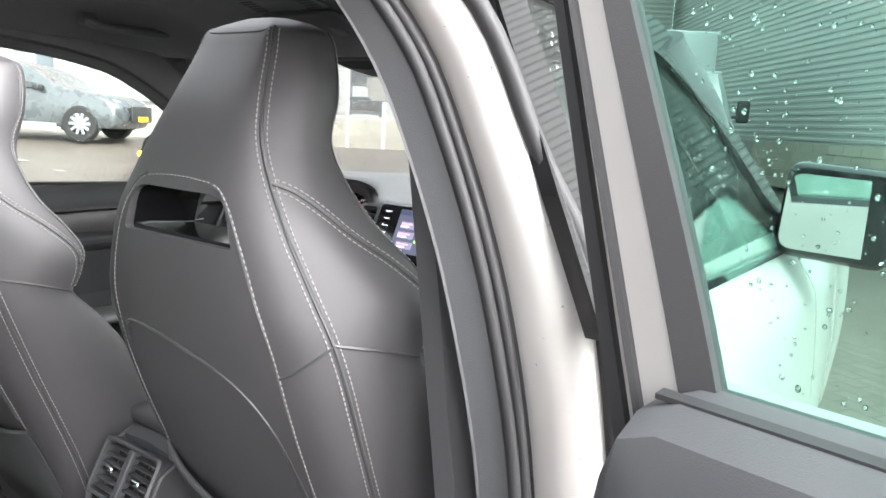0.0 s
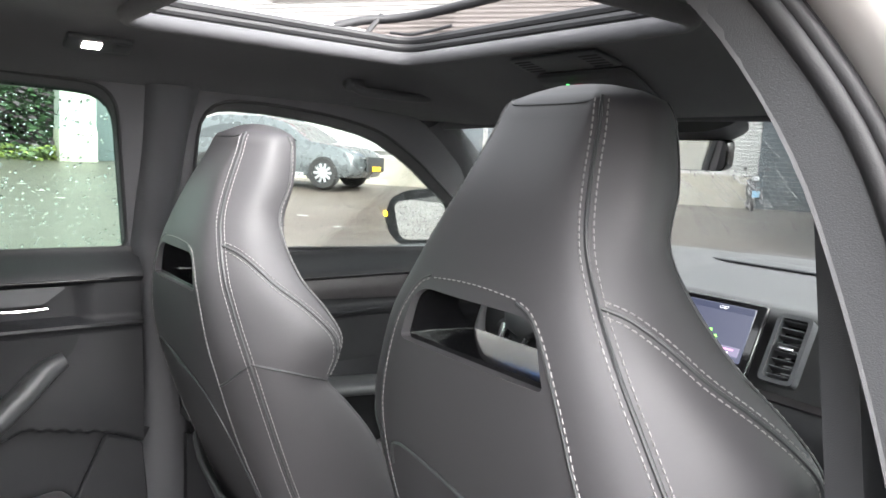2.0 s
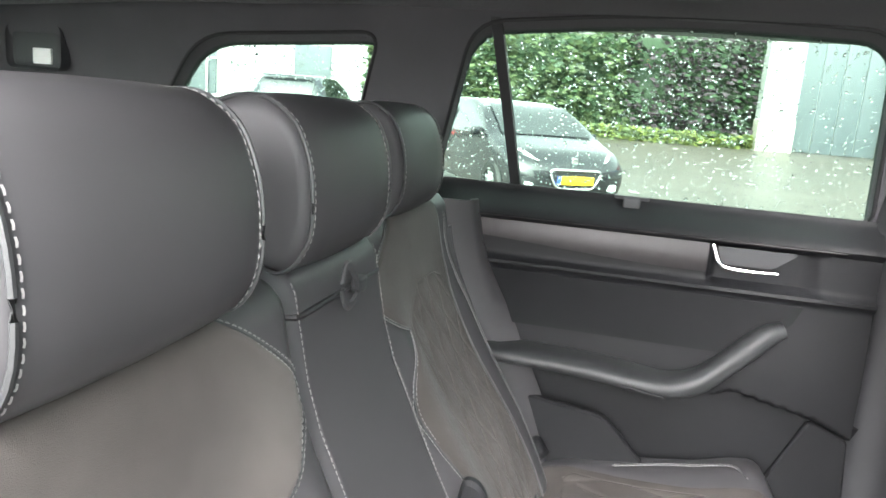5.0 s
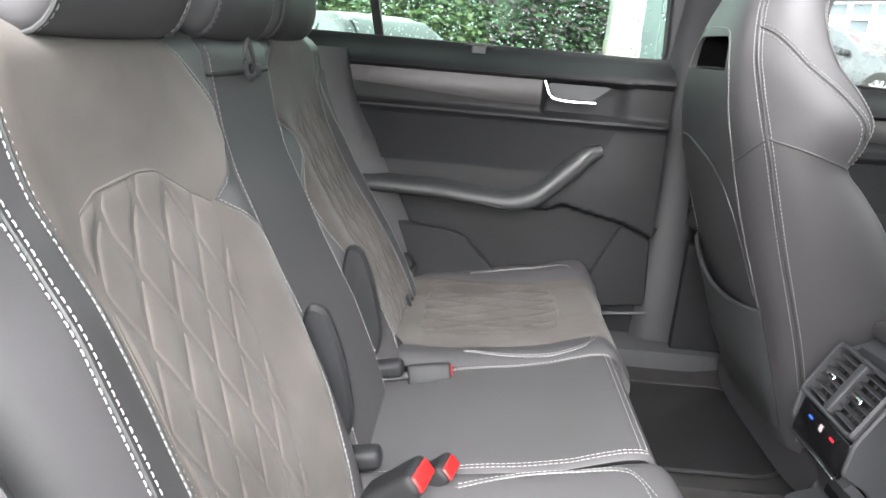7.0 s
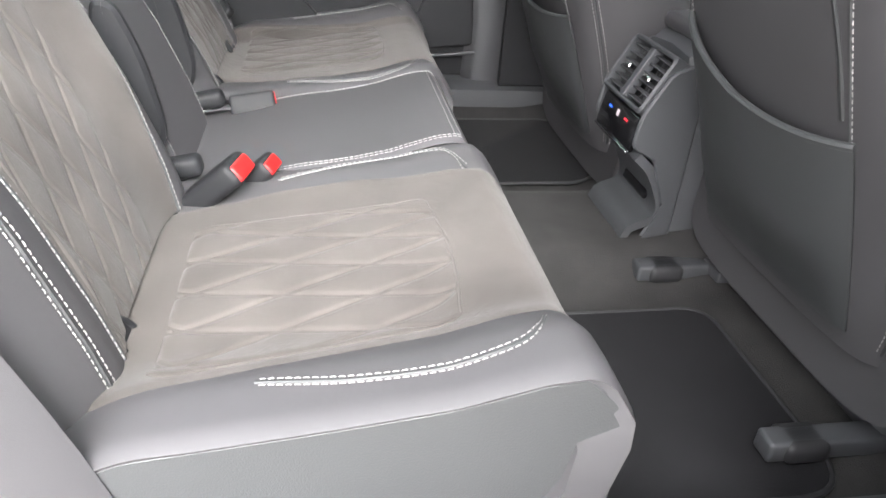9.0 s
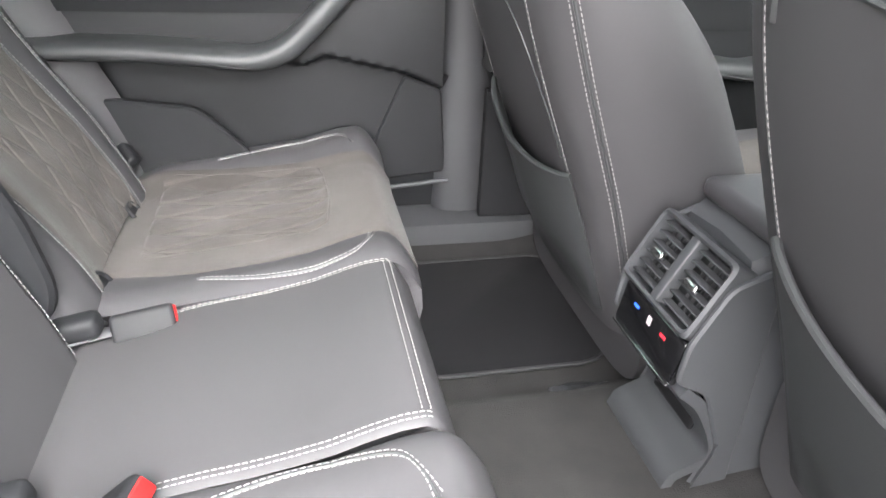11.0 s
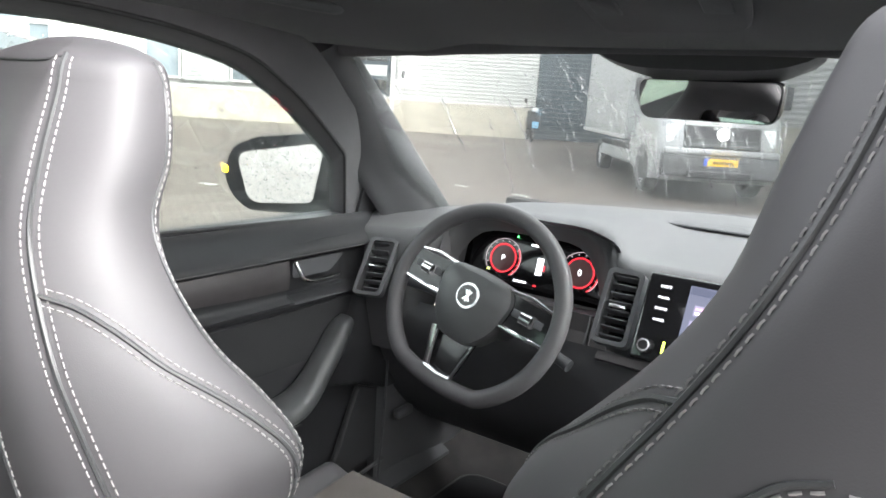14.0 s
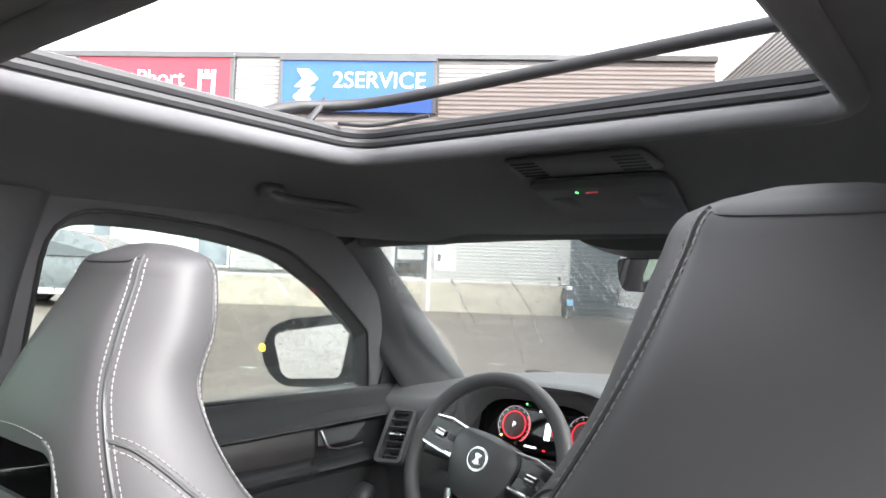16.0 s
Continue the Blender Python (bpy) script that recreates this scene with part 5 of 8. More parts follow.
# side bolster post between backrest and near door opening, and inner wheel-arch trim both sides
for sgn in (-1, 1):
    w = Geo()
    rows = []
    for z in np.linspace(0.45, 1.10, 16):
        yb = back_y(z)
        rows.append([(sgn * xx, yb + dy, z) for xx, dy in ((0.655, -0.06), (0.668, -0.005), (0.70, 0.03 - 0.02 * sstep(0.8, 1.05, z)), (0.74, 0.0), (0.77, -0.08))])
    w.sheet(rows, 0.02 * sgn)
    tagged(w.ob("side_trim", M["leather"], angle=60), "black side bolster between rear seat and door opening", "side trim", kind="structure")
# load area behind the backrest
cov = Geo().sheet([[(x, y, 1.03 + 0.012 * math.sin((y + 2.1) * 3)) for y in np.linspace(-2.12, -1.10, 20)] for x in np.linspace(-0.66, 0.66, 12)], 0.015)
tagged(cov.ob("luggage_cover", M["plastic_hard"]), "dark grey luggage cover behind the rear seats", "luggage cover")

# ---- far side doors from inside ----
def door_trim(name, y_off, z_off, y_min, y_max, label):
    t = thing(name, label, "car door", "far side doors", kind="structure")

    def X(y, z):
        yl, zl = y - y_off, z - z_off
        x = -0.752
        x += 0.055 * sstep(1.128, 1.068, zl)
        x -= 0.016 * sstep(1.068, 1.060, zl) * (1 - sstep(0.985, 0.977, zl))
        x -= 0.012 * sstep(0.968, 0.960, zl)
        x += 0.010 * sstep(0.96, 0.80, zl)
        edge = float(np.interp(yl, [-1.0, -0.49, -0.33, -0.29, -0.134, -0.05], [0.79, 0.785, 0.754, 0.772, 0.738, 0.70]))
        x -= 0.038 * sstep(edge, edge - 0.014, zl)
        # handle bowl
        if -0.37 < yl < -0.15:
            x -= 0.022 * sstep(-0.37, -0.355, yl) * sstep(-0.15, -0.20, yl) * sstep(0.972, 0.988, zl) * sstep(1.064, 1.052, zl)
        return x

    ys, zs = np.linspace(y_min, y_max, 150), np.linspace(0.44, 1.128 + z_off, 110)
    Geo().sheet([[(X(y, z), y, z) for z in zs] for y in ys], 0.03).ob("trim_panel", M["door_plastic"], t, "black moulded door trim", angle=50)
    # decor strip and thin bright line
    Geo().sheet([[(-0.705 + 0.004 * math.sin((z - 1.0) / 0.06 * math.pi), y, z + z_off) for z in np.linspace(1.028 - 0.026 * sstep(-0.95, -0.40, y - y_off), 1.060, 8)] for y in np.linspace(y_min + 0.01, y_off - 0.372, 40)], 0.006).ob("decor_strip", M["strip"], t, "brushed dark decor strip")
    Geo().tube([(-0.694, y, 1.0685 + z_off) for y in np.linspace(y_min + 0.01, y_off - 0.13, 20)], 0.0012, n=6).ob("bright_line", M["strip"], t, "thin bright line")
    # cloth field
    Geo().sheet([[(X(y, z + z_off) + 0.003, y, z + z_off) for y in np.linspace(y_min + 0.02, y_off + float(np.interp(z, [0.845, 0.88, 0.92, 0.955], [-0.32, -0.24, -0.20, -0.185])), 60)] for z in np.linspace(0.845, 0.955, 14)], 0.002).ob("cloth_panel", M["door_cloth"], t, "dark cloth door panel")
    # inner release handle
    h = Geo()
    hp = [(-0.694, -0.366, 1.060), (-0.690, -0.360, 1.045), (-0.686, -0.352, 1.026), (-0.684, -0.335, 1.018), (-0.684, -0.29, 1.016), (-0.688, -0.245, 1.017)]
    h.tube([(x, y + y_off, z + z_off) for x, y, z in spline(hp, 24)], np.linspace(0.0045, 0.0032, 24), n=8)
    h.ob("release_handle", M["chrome"], t, "chrome door release handle")
    Geo().slab(rounded([(-0.355, 1.020), (-0.25, 1.020), (-0.205, 1.055), (-0.355, 1.055)], 0.01, 4), 0.006, lambda a, b, c: (-0.712 - c, a + y_off, b + z_off)).ob("handle_plate", M["plastic_hard"], t)
    # armrest sweeping up into the pull handle
    ap = spline([(-0.668, -0.98, 0.792), (-0.662, -0.80, 0.790), (-0.655, -0.62, 0.788), (-0.648, -0.50, 0.780), (-0.642, -0.42, 0.774), (-0.645, -0.36, 0.792), (-0.652, -0.30, 0.845), (-0.660, -0.25, 0.893), (-0.672, -0.215, 0.910)], 70)
    a = Geo()
    rings = []
    for k, p in enumerate(ap):
        f = k / 69
        wx, wz = lerp(0.058, 0.030, sstep(0.55, 0.85, f)), lerp(0.019, 0.021, sstep(0.55, 0.8, f))
        if f > 0.93:
            wx, wz = wx * lerp(1, 0.75, (f - 0.93) / 0.07), wz * lerp(1, 0.6, (f - 0.93) / 0.07)
        ring = []
        for q in np.linspace(0, TAU, 20, endpoint=False):
            c, s = math.cos(q), math.sin(q)
            ring.append((p[0] - 0.02 + wx * math.copysign(abs(c) ** 0.7, c), p[1] + y_off + wz * 0.6 * s * sstep(0.6, 0.8, f) * -0.8, p[2] + z_off + wz * math.copysign(abs(s) ** 0.8, s)))
        rings.append(ring)
    a.loft(rings).ob("armrest", M["leather_dark"], t, "black padded armrest with pull handle", angle=60)
    Geo().tube([(p[0] + 0.034, p[1] + y_off, p[2] + z_off - 0.008) for p in ap[:48]], 0.0015, n=6).ob("armrest_seam", M["rubber"], t)
    # door bin front, and the speaker panel
    flap = rounded([(-0.985, 0.735), (-0.795, 0.709), (-0.531, 0.678), (-0.444, 0.594), (-0.36, 0.455), (-0.985, 0.455)], [0.01, 0.01, 0.02, 0.02, 0.01, 0.01], 4)
    Geo().slab(flap, 0.022, lambda u, b, c: (-0.676 - c, max(u, y_min - y_off + 0.005) + y_off, b + z_off), 0.004).ob("door_bin", M["bin_plastic"], t, "dark grey door bin front")
    Geo().slab(rounded([(-0.245, 0.50), (-0.205, 0.572), (-0.135, 0.725), (-0.06, 0.695), (-0.045, 0.52)], 0.012, 4), 0.016, lambda u, b, c: (-0.716 - c, u + y_off, b + z_off), 0.004).ob("speaker_grille", M["bin_plastic"], t, "dark speaker grille")
    Geo().tube([(-0.712, y + y_off, 0.487 + z_off + 0.1 * (y + 0.2)) for y in np.linspace(-0.28, -0.04, 12)], 0.005, n=6).ob("lower_edge", M["plastic_hard"], t)
    return t


door_trim("door_1", 0.0, 0.004, -1.0, -0.062, "closed rear door with black trim, chrome handle and padded armrest")
door_trim("door_2", 1.0, -0.024, 0.02, 1.0, "closed front door with black trim, chrome handle and padded armrest")

# blind hook on the rear door's sill
hk = thing("blind_hook", "small grey plastic hook on the rear door sill", "hook")
rbox("hook", (0.010, 0.035, 0.026), 0.004, M["plastic_hard"], hk, pose(-0.742, -0.528, 1.119))
rbox("clip", (0.014, 0.07, 0.007), 0.002, M["plastic"], hk, pose(-0.748, -0.528, 1.131))

# grab handles over the side windows
def grab(y, label):
    t = thing("grab_handle", label, "grab handle", "grab handles")
    pts = spline([(-0.502, y - 0.105, 1.508), (-0.490, y - 0.098, 1.495), (-0.484, y - 0.07, 1.488), (-0.484, y + 0.07, 1.488), (-0.490, y + 0.098, 1.495), (-0.502, y + 0.105, 1.508)], 30)
    Geo().tube(pts, 0.014, n=12, flat=0.75).ob("bar", M["plastic"], t)
    for s in (-1, 1):
        rbox("mount", (0.030, 0.046, 0.030), 0.010, M["plastic_hard"], t, pose(-0.498, y + s * 0.100, 1.504, 0, -32, 0))


grab(-0.531, "black folded grab handle over the rear side window")
grab(0.42, "black folded grab handle over the front side window")


def reading_lamp(x, y, label):
    t = thing("reading_lamp", label, "reading lamp", "roof reading lamps")
    m = pose(x, y, lining_z(x, y) - 0.004, 0, -22, 0)
    rbox("bezel", (0.045, 0.105, 0.010), 0.004, M["plastic_hard"], t, m)
    rbox("lens", (0.022, 0.030, 0.008), 0.003, M["lamp"], t, m @ pose(0, -0.012, -0.003))
    rbox("switch", (0.026, 0.026, 0.008), 0.003, M["plastic"], t, m @ pose(0, 0.034, -0.003))


reading_lamp(-0.47, -0.192, "small lit reading lamp in the roof lining")
reading_lamp(-0.47, -1.355, "small lit reading lamp above the load area")

# belt guide and coat hook behind
ck = thing("coat_hook", "grey coat hook plate with a printed symbol at the rear pillar", "coat hook")
rbox("plate", (0.012, 0.15, 0.10), 0.02, M["plastic"], ck, pose(-0.655, -1.88, 1.345))
rbox("symbol", (0.004, 0.05, 0.035), 0.004, M["white_mark"], ck, pose(-0.647, -1.86, 1.325))
bg = thing("belt_guide", "black upper belt guide at the rear pillar", "belt guide")
rbox("guide", (0.03, 0.12, 0.03), 0.008, M["gloss_black"], bg, pose(-0.70, -1.07, 1.20, 10, 0, 0))

# ---- dashboard ----
db = thing("dashboard", "dark grained dashboard with a curved edge, its top paled for reflected sky", "dashboard")


def dash_edge(x):
    """y and z of the dashboard's rear upper edge."""
    return 0.895 - 0.03 * (abs(x) / 0.7) ** 2, 1.098 - 0.02 * (abs(x) / 0.7) ** 2


rows = []
for x in np.linspace(-0.76, 0.76, 70):
    ye, ze = dash_edge(x)
    hood = math.exp(-(((x + 0.362) / 0.20) ** 6)) * 0.05
    yb = 1.62 - 0.50 * (abs(x) / 0.70) ** 2
    q = hood / 0.05
    face = [(x, ye + 0.02, 0.80), (x, ye + 0.0, 0.93), (x, ye - 0.004, ze - 0.05), (x, ye - 0.004, ze - 0.012)]
    lift = [(x, ye + 0.09, 1.10), (x, ye + 0.09, 1.105), (x, ye + 0.085, 1.11), (x, ye + 0.075, 1.118)]
    row = [tuple(lerp(np.array(a), np.array(b), q)) for a, b in zip(face, lift)] + [(x, ye + 0.012 + 0.055 * q, ze + hood * 0.75)]
    for t in (0.06, 0.15, 0.25, 0.4, 0.6, 0.8, 1.0):
        row.append((x, lerp(ye + 0.06 * q, yb, t), ze + hood * sstep(0.9, 0.0, t) + 0.034 * sstep(0.0, 0.6, t) - 0.012 * sstep(0.7, 1.0, t)))
    rows.append(spline(row, 44))
Geo().sheet(rows, 0.008).ob("dash_top", M["dash_top"], db, angle=60)
# speaker grille on top
rbox("grille", (0.46, 0.11, 0.006), 0.003, M["plastic"], db, pose(0.06, 1.27, 1.130, -1, 0, 0))
# lower front: glove box side and lower trim
rows = []
for x in np.linspace(-0.74, 0.74, 40):
    rows.append(spline([(x, 0.915, 0.915), (x, 0.90, 0.88), (x, 0.93, 0.80), (x, 0.99, 0.70), (x, 1.08, 0.60), (x, 1.2, 0.52)], 24))
Geo().sheet(rows, 0.02).ob("lower_panel", M["plastic"], db, angle=60)
Geo().loft([[(x, 0.888, 0.905), (x, 0.878, 0.914), (x, 0.892, 0.925), (x, 0.91, 0.915)] for x in np.linspace(-0.16, 0.7, 20)]).ob("decor_strip", M["strip"], db, "brushed dark decor strip")


def vent(cx, cy, cz, w, h, yaw, n, label, skew=0.0):
    t = thing("air_vent", label, "air vent", "dashboard air vents")
    m = pose(cx, cy, cz, -28, 0, yaw)
    ol = rounded([(-w / 2, -h / 2), (w / 2 - skew, -h / 2), (w / 2, h / 2), (-w / 2 + skew, h / 2)], 0.012, 4)
    il = rounded([(-w / 2 + 0.008, -h / 2 + 0.008), (w / 2 - skew - 0.008, -h / 2 + 0.008), (w / 2 - 0.008, h / 2 - 0.008), (-w / 2 + skew + 0.008, h / 2 - 0.008)], 0.008, 4)
    g = Geo()
    pl = lambda a, b, c: tuple(m @ V(a, c, b))
    g.grid([[pl(a, b, 0.02) for a, b in ol], [pl(a, b, -0.004) for a, b in ol], [pl(a, b, -0.004) for a, b in il], [pl(a, b, 0.03) for a, b in il]], cv=True)
    g.ob("frame", M["plastic_hard"], t)
    Geo().slab(il, 0.004, lambda a, b, c: pl(a, b, 0.03 + c)).ob("backing", M["gloss_black"], t)
    for k in range(n):
        b = -h / 2 + 0.014 + (h - 0.028) * k / (n - 1)
        rbox("slat", (w - 0.024 - skew, 0.016, 0.003), 0.001, M["plastic"], t, m @ pose(0, 0.008, b, -18, 0, 0), seg=1)
    rbox("tab", (0.03, 0.008, 0.006), 0.002, M["chrome"], t, m @ pose(0, -0.003, 0.0))
    return t


vent(-0.108, 0.826, 1.034, 0.066, 0.135, 0, 8, "upright black air vent beside the screen")
vent(-0.652, 0.830, 1.004, 0.085, 0.13, 22, 7, "black air vent at the end of the dashboard", skew=0.02)
vent(0.246, 0.826, 1.034, 0.066, 0.135, 0, 8, "upright black air vent beside the screen")

# infotainment screen
sc = thing("infotainment_screen", "glossy lit touch screen with a dark side strip of buttons", "touch screen")
sm_ = pose(0.066, 0.818, 1.034, 64, 0, 0)
rbox("housing", (0.262, 0.150, 0.016), 0.006, M["gloss_black"], sc, sm_)
# this lilac glow stands for the sky reflected in a dark display
M["scr_sky_sheen"] = glowing("screen_sky_reflection", (0.22, 0.24, 0.38), 0.3)
M["scr_dark"] = glowing("screen_dark_blue", (0.06, 0.07, 0.13), 0.6)
M["scr_panel"] = glowing("screen_panel", (0.22, 0.20, 0.30), 0.9)
M["scr_white"] = glowing("screen_white", (0.9, 0.9, 0.95), 1.6)
M["scr_pink"] = glowing("screen_pink", (0.8, 0.35, 0.65), 1.1)
M["scr_green"] = glowing("screen_green", (0.22, 0.75, 0.12), 1.8)
M["scr_yellow"] = glowing("screen_yellow", (0.65, 0.9, 0.1), 1.6)
rbox("display", (0.172, 0.112, 0.002), 0.0008, M["scr_sky_sheen"], sc, sm_ @ pose(0.026, 0.006, 0.0085), seg=1)
rbox("status_bar", (0.168, 0.012, 0.002), 0.0005, M["scr_dark"], sc, sm_ @ pose(0.026, 0.054, 0.0092), seg=1)
for k, (px, py, w) in enumerate(((-0.034, 0.022, 0.045), (-0.034, -0.004, 0.05), (-0.030, -0.030, 0.05), (0.07, -0.03, 0.05))):
    rbox("list_panel", (w, 0.018, 0.002), 0.0005, M["scr_panel"], sc, sm_ @ pose(px + 0.01, py, 0.0096), seg=1)
    rbox("list_text", (w * 0.7, 0.003, 0.001), 0.0, M["scr_pink"], sc, sm_ @ pose(px + 0.006, py + 0.003, 0.0110), seg=1)
    rbox("list_text", (w * 0.5, 0.003, 0.001), 0.0, M["scr_white"], sc, sm_ @ pose(px + 0.002, py - 0.004, 0.0110), seg=1)
for k in range(6):
    a = k * TAU / 6 + 0.3
    px, py = 0.030 + 0.019 * math.cos(a), -0.012 + 0.016 * math.sin(a)
    cyl("map_node", 0.0036, 0.002, M["scr_green"], sc, sm_ @ pose(px, py, 0.0108), n=12)
    Geo().tube([sm_ @ V(px, py, 0.0102), sm_ @ V(0.030, -0.012, 0.0102)], 0.0007, n=5).ob("map_line", M["scr_green"], sc)
cyl("map_node", 0.005, 0.002, M["scr_white"], sc, sm_ @ pose(0.030, -0.012, 0.0112), n=12)
text_ob("clock", "17:07", 0.009, M["scr_white"], sc, sm_ @ pose(0.045, 0.054, 0.0106))
for k, w in enumerate(("RADIO", "MEDIA", "PHONE", "VOICE")):
    text_ob("button_label", w, 0.0062, M["scr_white"], sc, sm_ @ pose(-0.098, 0.052 - 0.019 * k, 0.0088))
rbox("button_mark", (0.004, 0.02, 0.001), 0.0, M["scr_yellow"], sc, sm_ @ pose(-0.079, -0.048, 0.0088), seg=1)
cyl("knob", 0.0125, 0.014, M["gloss_black"], sc, sm_ @ pose(-0.108, -0.052, 0.012), bevel=0.003)
cyl("knob_ring", 0.0105, 0.003, M["chrome"], sc, sm_ @ pose(-0.108, -0.052, 0.019), bevel=0.001)
cyl("knob_face", 0.0078, 0.002, M["gloss_black"], sc, sm_ @ pose(-0.108, -0.052, 0.0208), bevel=0.0006)

# instrument cluster
cl = thing("instrument_cluster", "dark digital instrument display with glowing red dials", "instrument display")
cm = pose(-0.342, 0.985, 1.040, 74, 0, 0)
rbox("housing", (0.36, 0.125, 0.02), 0.02, M["gloss_black"], cl, cm @ pose(0, 0, -0.008))
M["dial_red"] = glowing("dial_red", (0.9, 0.03, 0.05), 0.6)
M["dial_dim"] = glowing("dial_dim_red", (0.05, 0.008, 0.01), 0.3)
M["dial_white"] = glowing("dial_white", (0.9, 0.9, 0.95), 1.6)
M["dial_grey"] = glowing("dial_grey", (0.5, 0.42, 0.45), 0.7)
M["dial_green"] = glowing("dial_green", (0.1, 0.8, 0.2), 2.0)
for dx, body in ((-0.085, "P"), (0.092, "0")):
    ring = [cm @ V(dx + 0.030 * math.cos(a), 0.030 * math.sin(a), 0.004) for a in np.linspace(0, TAU, 40, endpoint=False)]
    Geo().tube(ring, 0.0018, n=6, closed=True).ob("dial_ring", M["dial_red"], cl)
    arc = [cm @ V(dx + 0.042 * math.cos(a), 0.042 * math.sin(a), 0.004) for a in np.linspace(-0.9, 4.0, 40)]
    Geo().tube(arc, 0.0006, n=6).ob("dial_scale", M["dial_grey"], cl)
    arc = [cm @ V(dx + 0.040 * math.cos(a), 0.040 * math.sin(a), 0.004) for a in np.linspace(-1.0, 0.6, 20)]
    Geo().tube(arc, 0.0016, n=6).ob("dial_zone", M["dial_red"], cl)
    cyl("dial_face", 0.028, 0.001, M["dial_dim"], cl, cm @ pose(dx, 0, 0.003), n=32)
    for a in np.linspace(-0.7, 3.9, 12):
        rbox("tick", (0.0035, 0.0012, 0.0008), 0, M["dial_grey"], cl, cm @ pose(dx + 0.0375 * math.cos(a), 0.0375 * math.sin(a), 0.0042, 0, 0, math.degrees(a)), seg=1)
    text_ob("dial_text", body, 0.017, M["dial_white"], cl, cm @ pose(dx, 0, 0.0045))
rbox("car_symbol", (0.014, 0.036, 0.001), 0.0, M["dial_white"], cl, cm @ pose(0.003, -0.004, 0.004), seg=1)
rbox("door_symbol", (0.005, 0.012, 0.001), 0.0, M["dial_red"], cl, cm @ pose(0.013, -0.006, 0.0042), seg=1)
rbox("status_text", (0.05, 0.004, 0.001), 0.0, M["dial_white"], cl, cm @ pose(0.0, 0.038, 0.004), seg=1)
rbox("odometer_text", (0.03, 0.004, 0.001), 0.0, M["dial_white"], cl, cm @ pose(-0.035, -0.042, 0.004), seg=1)
rbox("warning", (0.007, 0.004, 0.001), 0.0, M["dial_red"], cl, cm @ pose(0.0, -0.045, 0.004), seg=1)
rbox("warning", (0.006, 0.004, 0.001), 0.0, M["scr_yellow"], cl, cm @ pose(-0.115, -0.028, 0.004), seg=1)
rbox("warning", (0.004, 0.004, 0.001), 0.0, M["dial_green"], cl, cm @ pose(-0.06, 0.05, 0.004), seg=1)
# hood walls round the display
hood_ring = rounded([(-0.19, -0.07), (0.19, -0.07), (0.18, 0.055), (0.11, 0.078), (-0.11, 0.078), (-0.18, 0.055)], 0.03, 5)
Geo().grid([[cm @ V(a * k, b * k, c) for a, b in hood_ring] for k, c in ((0.97, -0.012), (1.0, 0.02), (1.05, 0.06), (1.09, 0.075))], cv=True).ob("hood", M["plastic"], cl)

# steering wheel
sw = thing("steering_wheel", "black leather steering wheel with satin bright spokes and hub badge", "steering wheel")
wm = Matrix.Translation((-0.364, 0.770, 0.998)) @ Euler((radians(68), 0, 0)).to_matrix().to_4x4() @ Matrix.Rotation(radians(-13), 4, "Z")
rim = []
for a in np.linspace(0, TAU, 72, endpoint=False):
    x, y = 0.178 * math.cos(a), 0.178 * math.sin(a)
    y = max(y, -0.163 + 0.012 * (x / 0.1) ** 2) if y < 0 else y
    rim.append(wm @ V(x, y, 0))
Geo().tube(rim, 0.0165, n=14, closed=True, flat=1.0).ob("rim", M["leather"], sw, "black leather rim")
hub = rounded([(-0.083, 0.030), (-0.066, 0.056), (0.0, 0.062), (0.066, 0.056), (0.083, 0.030), (0.070, -0.035), (0.034, -0.078), (-0.034, -0.078), (-0.070, -0.035)], 0.022, 4)
g = Geo()
g.loft([[wm @ V(a * k, b * k, c) for a, b in hub] for k, c in ((1.0, -0.03), (1.02, 0.0), (0.98, 0.016), (0.85, 0.024), (0.3, 0.028))])
g.ob("hub", M["leather_dark"], sw)
for s in (-1, 1):
    sp = rounded([(s * 0.055, 0.050), (s * 0.165, 0.045), (s * 0.168, -0.012), (s * 0.062, -0.012)], 0.01, 4)
    Geo().slab(sp, 0.014, lambda a, b, c: wm @ V(a, b, 0.006 - c)).ob("spoke", M["gloss_black"], sw, "gloss black side spoke")
    Geo().tube([wm @ V(s * 0.062, 0.052, 0.009), wm @ V(s * 0.11, 0.057, 0.006), wm @ V(s * 0.163, 0.048, 0.002)], 0.0036).ob("spoke_trim", M["chrome"], sw, "satin bright edge")
    Geo().tube([wm @ V(s * 0.06, -0.013, 0.009), wm @ V(s * 0.11, -0.014, 0.008), wm @ V(s * 0.166, -0.012, 0.003)], 0.0042).ob("spoke_trim", M["chrome"], sw, "satin bright edge")
    cyl("roller", 0.012, 0.022, M["chrome"], sw, wm @ pose(s * 0.118, 0.018, 0.010, 0, 90, 0), n=18)
    for q in (-1, 1):
        rbox("button", (0.018, 0.014, 0.004), 0.002, M["plastic_hard"], sw, wm @ pose(s * 0.118 + q * s * 0.024, 0.020, 0.009))
    lo = [wm @ V(s * 0.046, -0.070, 0.012), wm @ V(s * 0.038, -0.105, 0.010), wm @ V(s * 0.030, -0.142, 0.006)]
    Geo().tube(lo, 0.0075, flat=0.6).ob("lower_spoke", M["chrome"], sw, "satin bright lower spoke")
Geo().tube([wm @ V(-0.031, -0.143, 0.006), wm @ V(0, -0.146, 0.006), wm @ V(0.031, -0.143, 0.006)], 0.007, flat=0.6).ob("lower_spoke", M["chrome"], sw, "satin bright lower spoke")
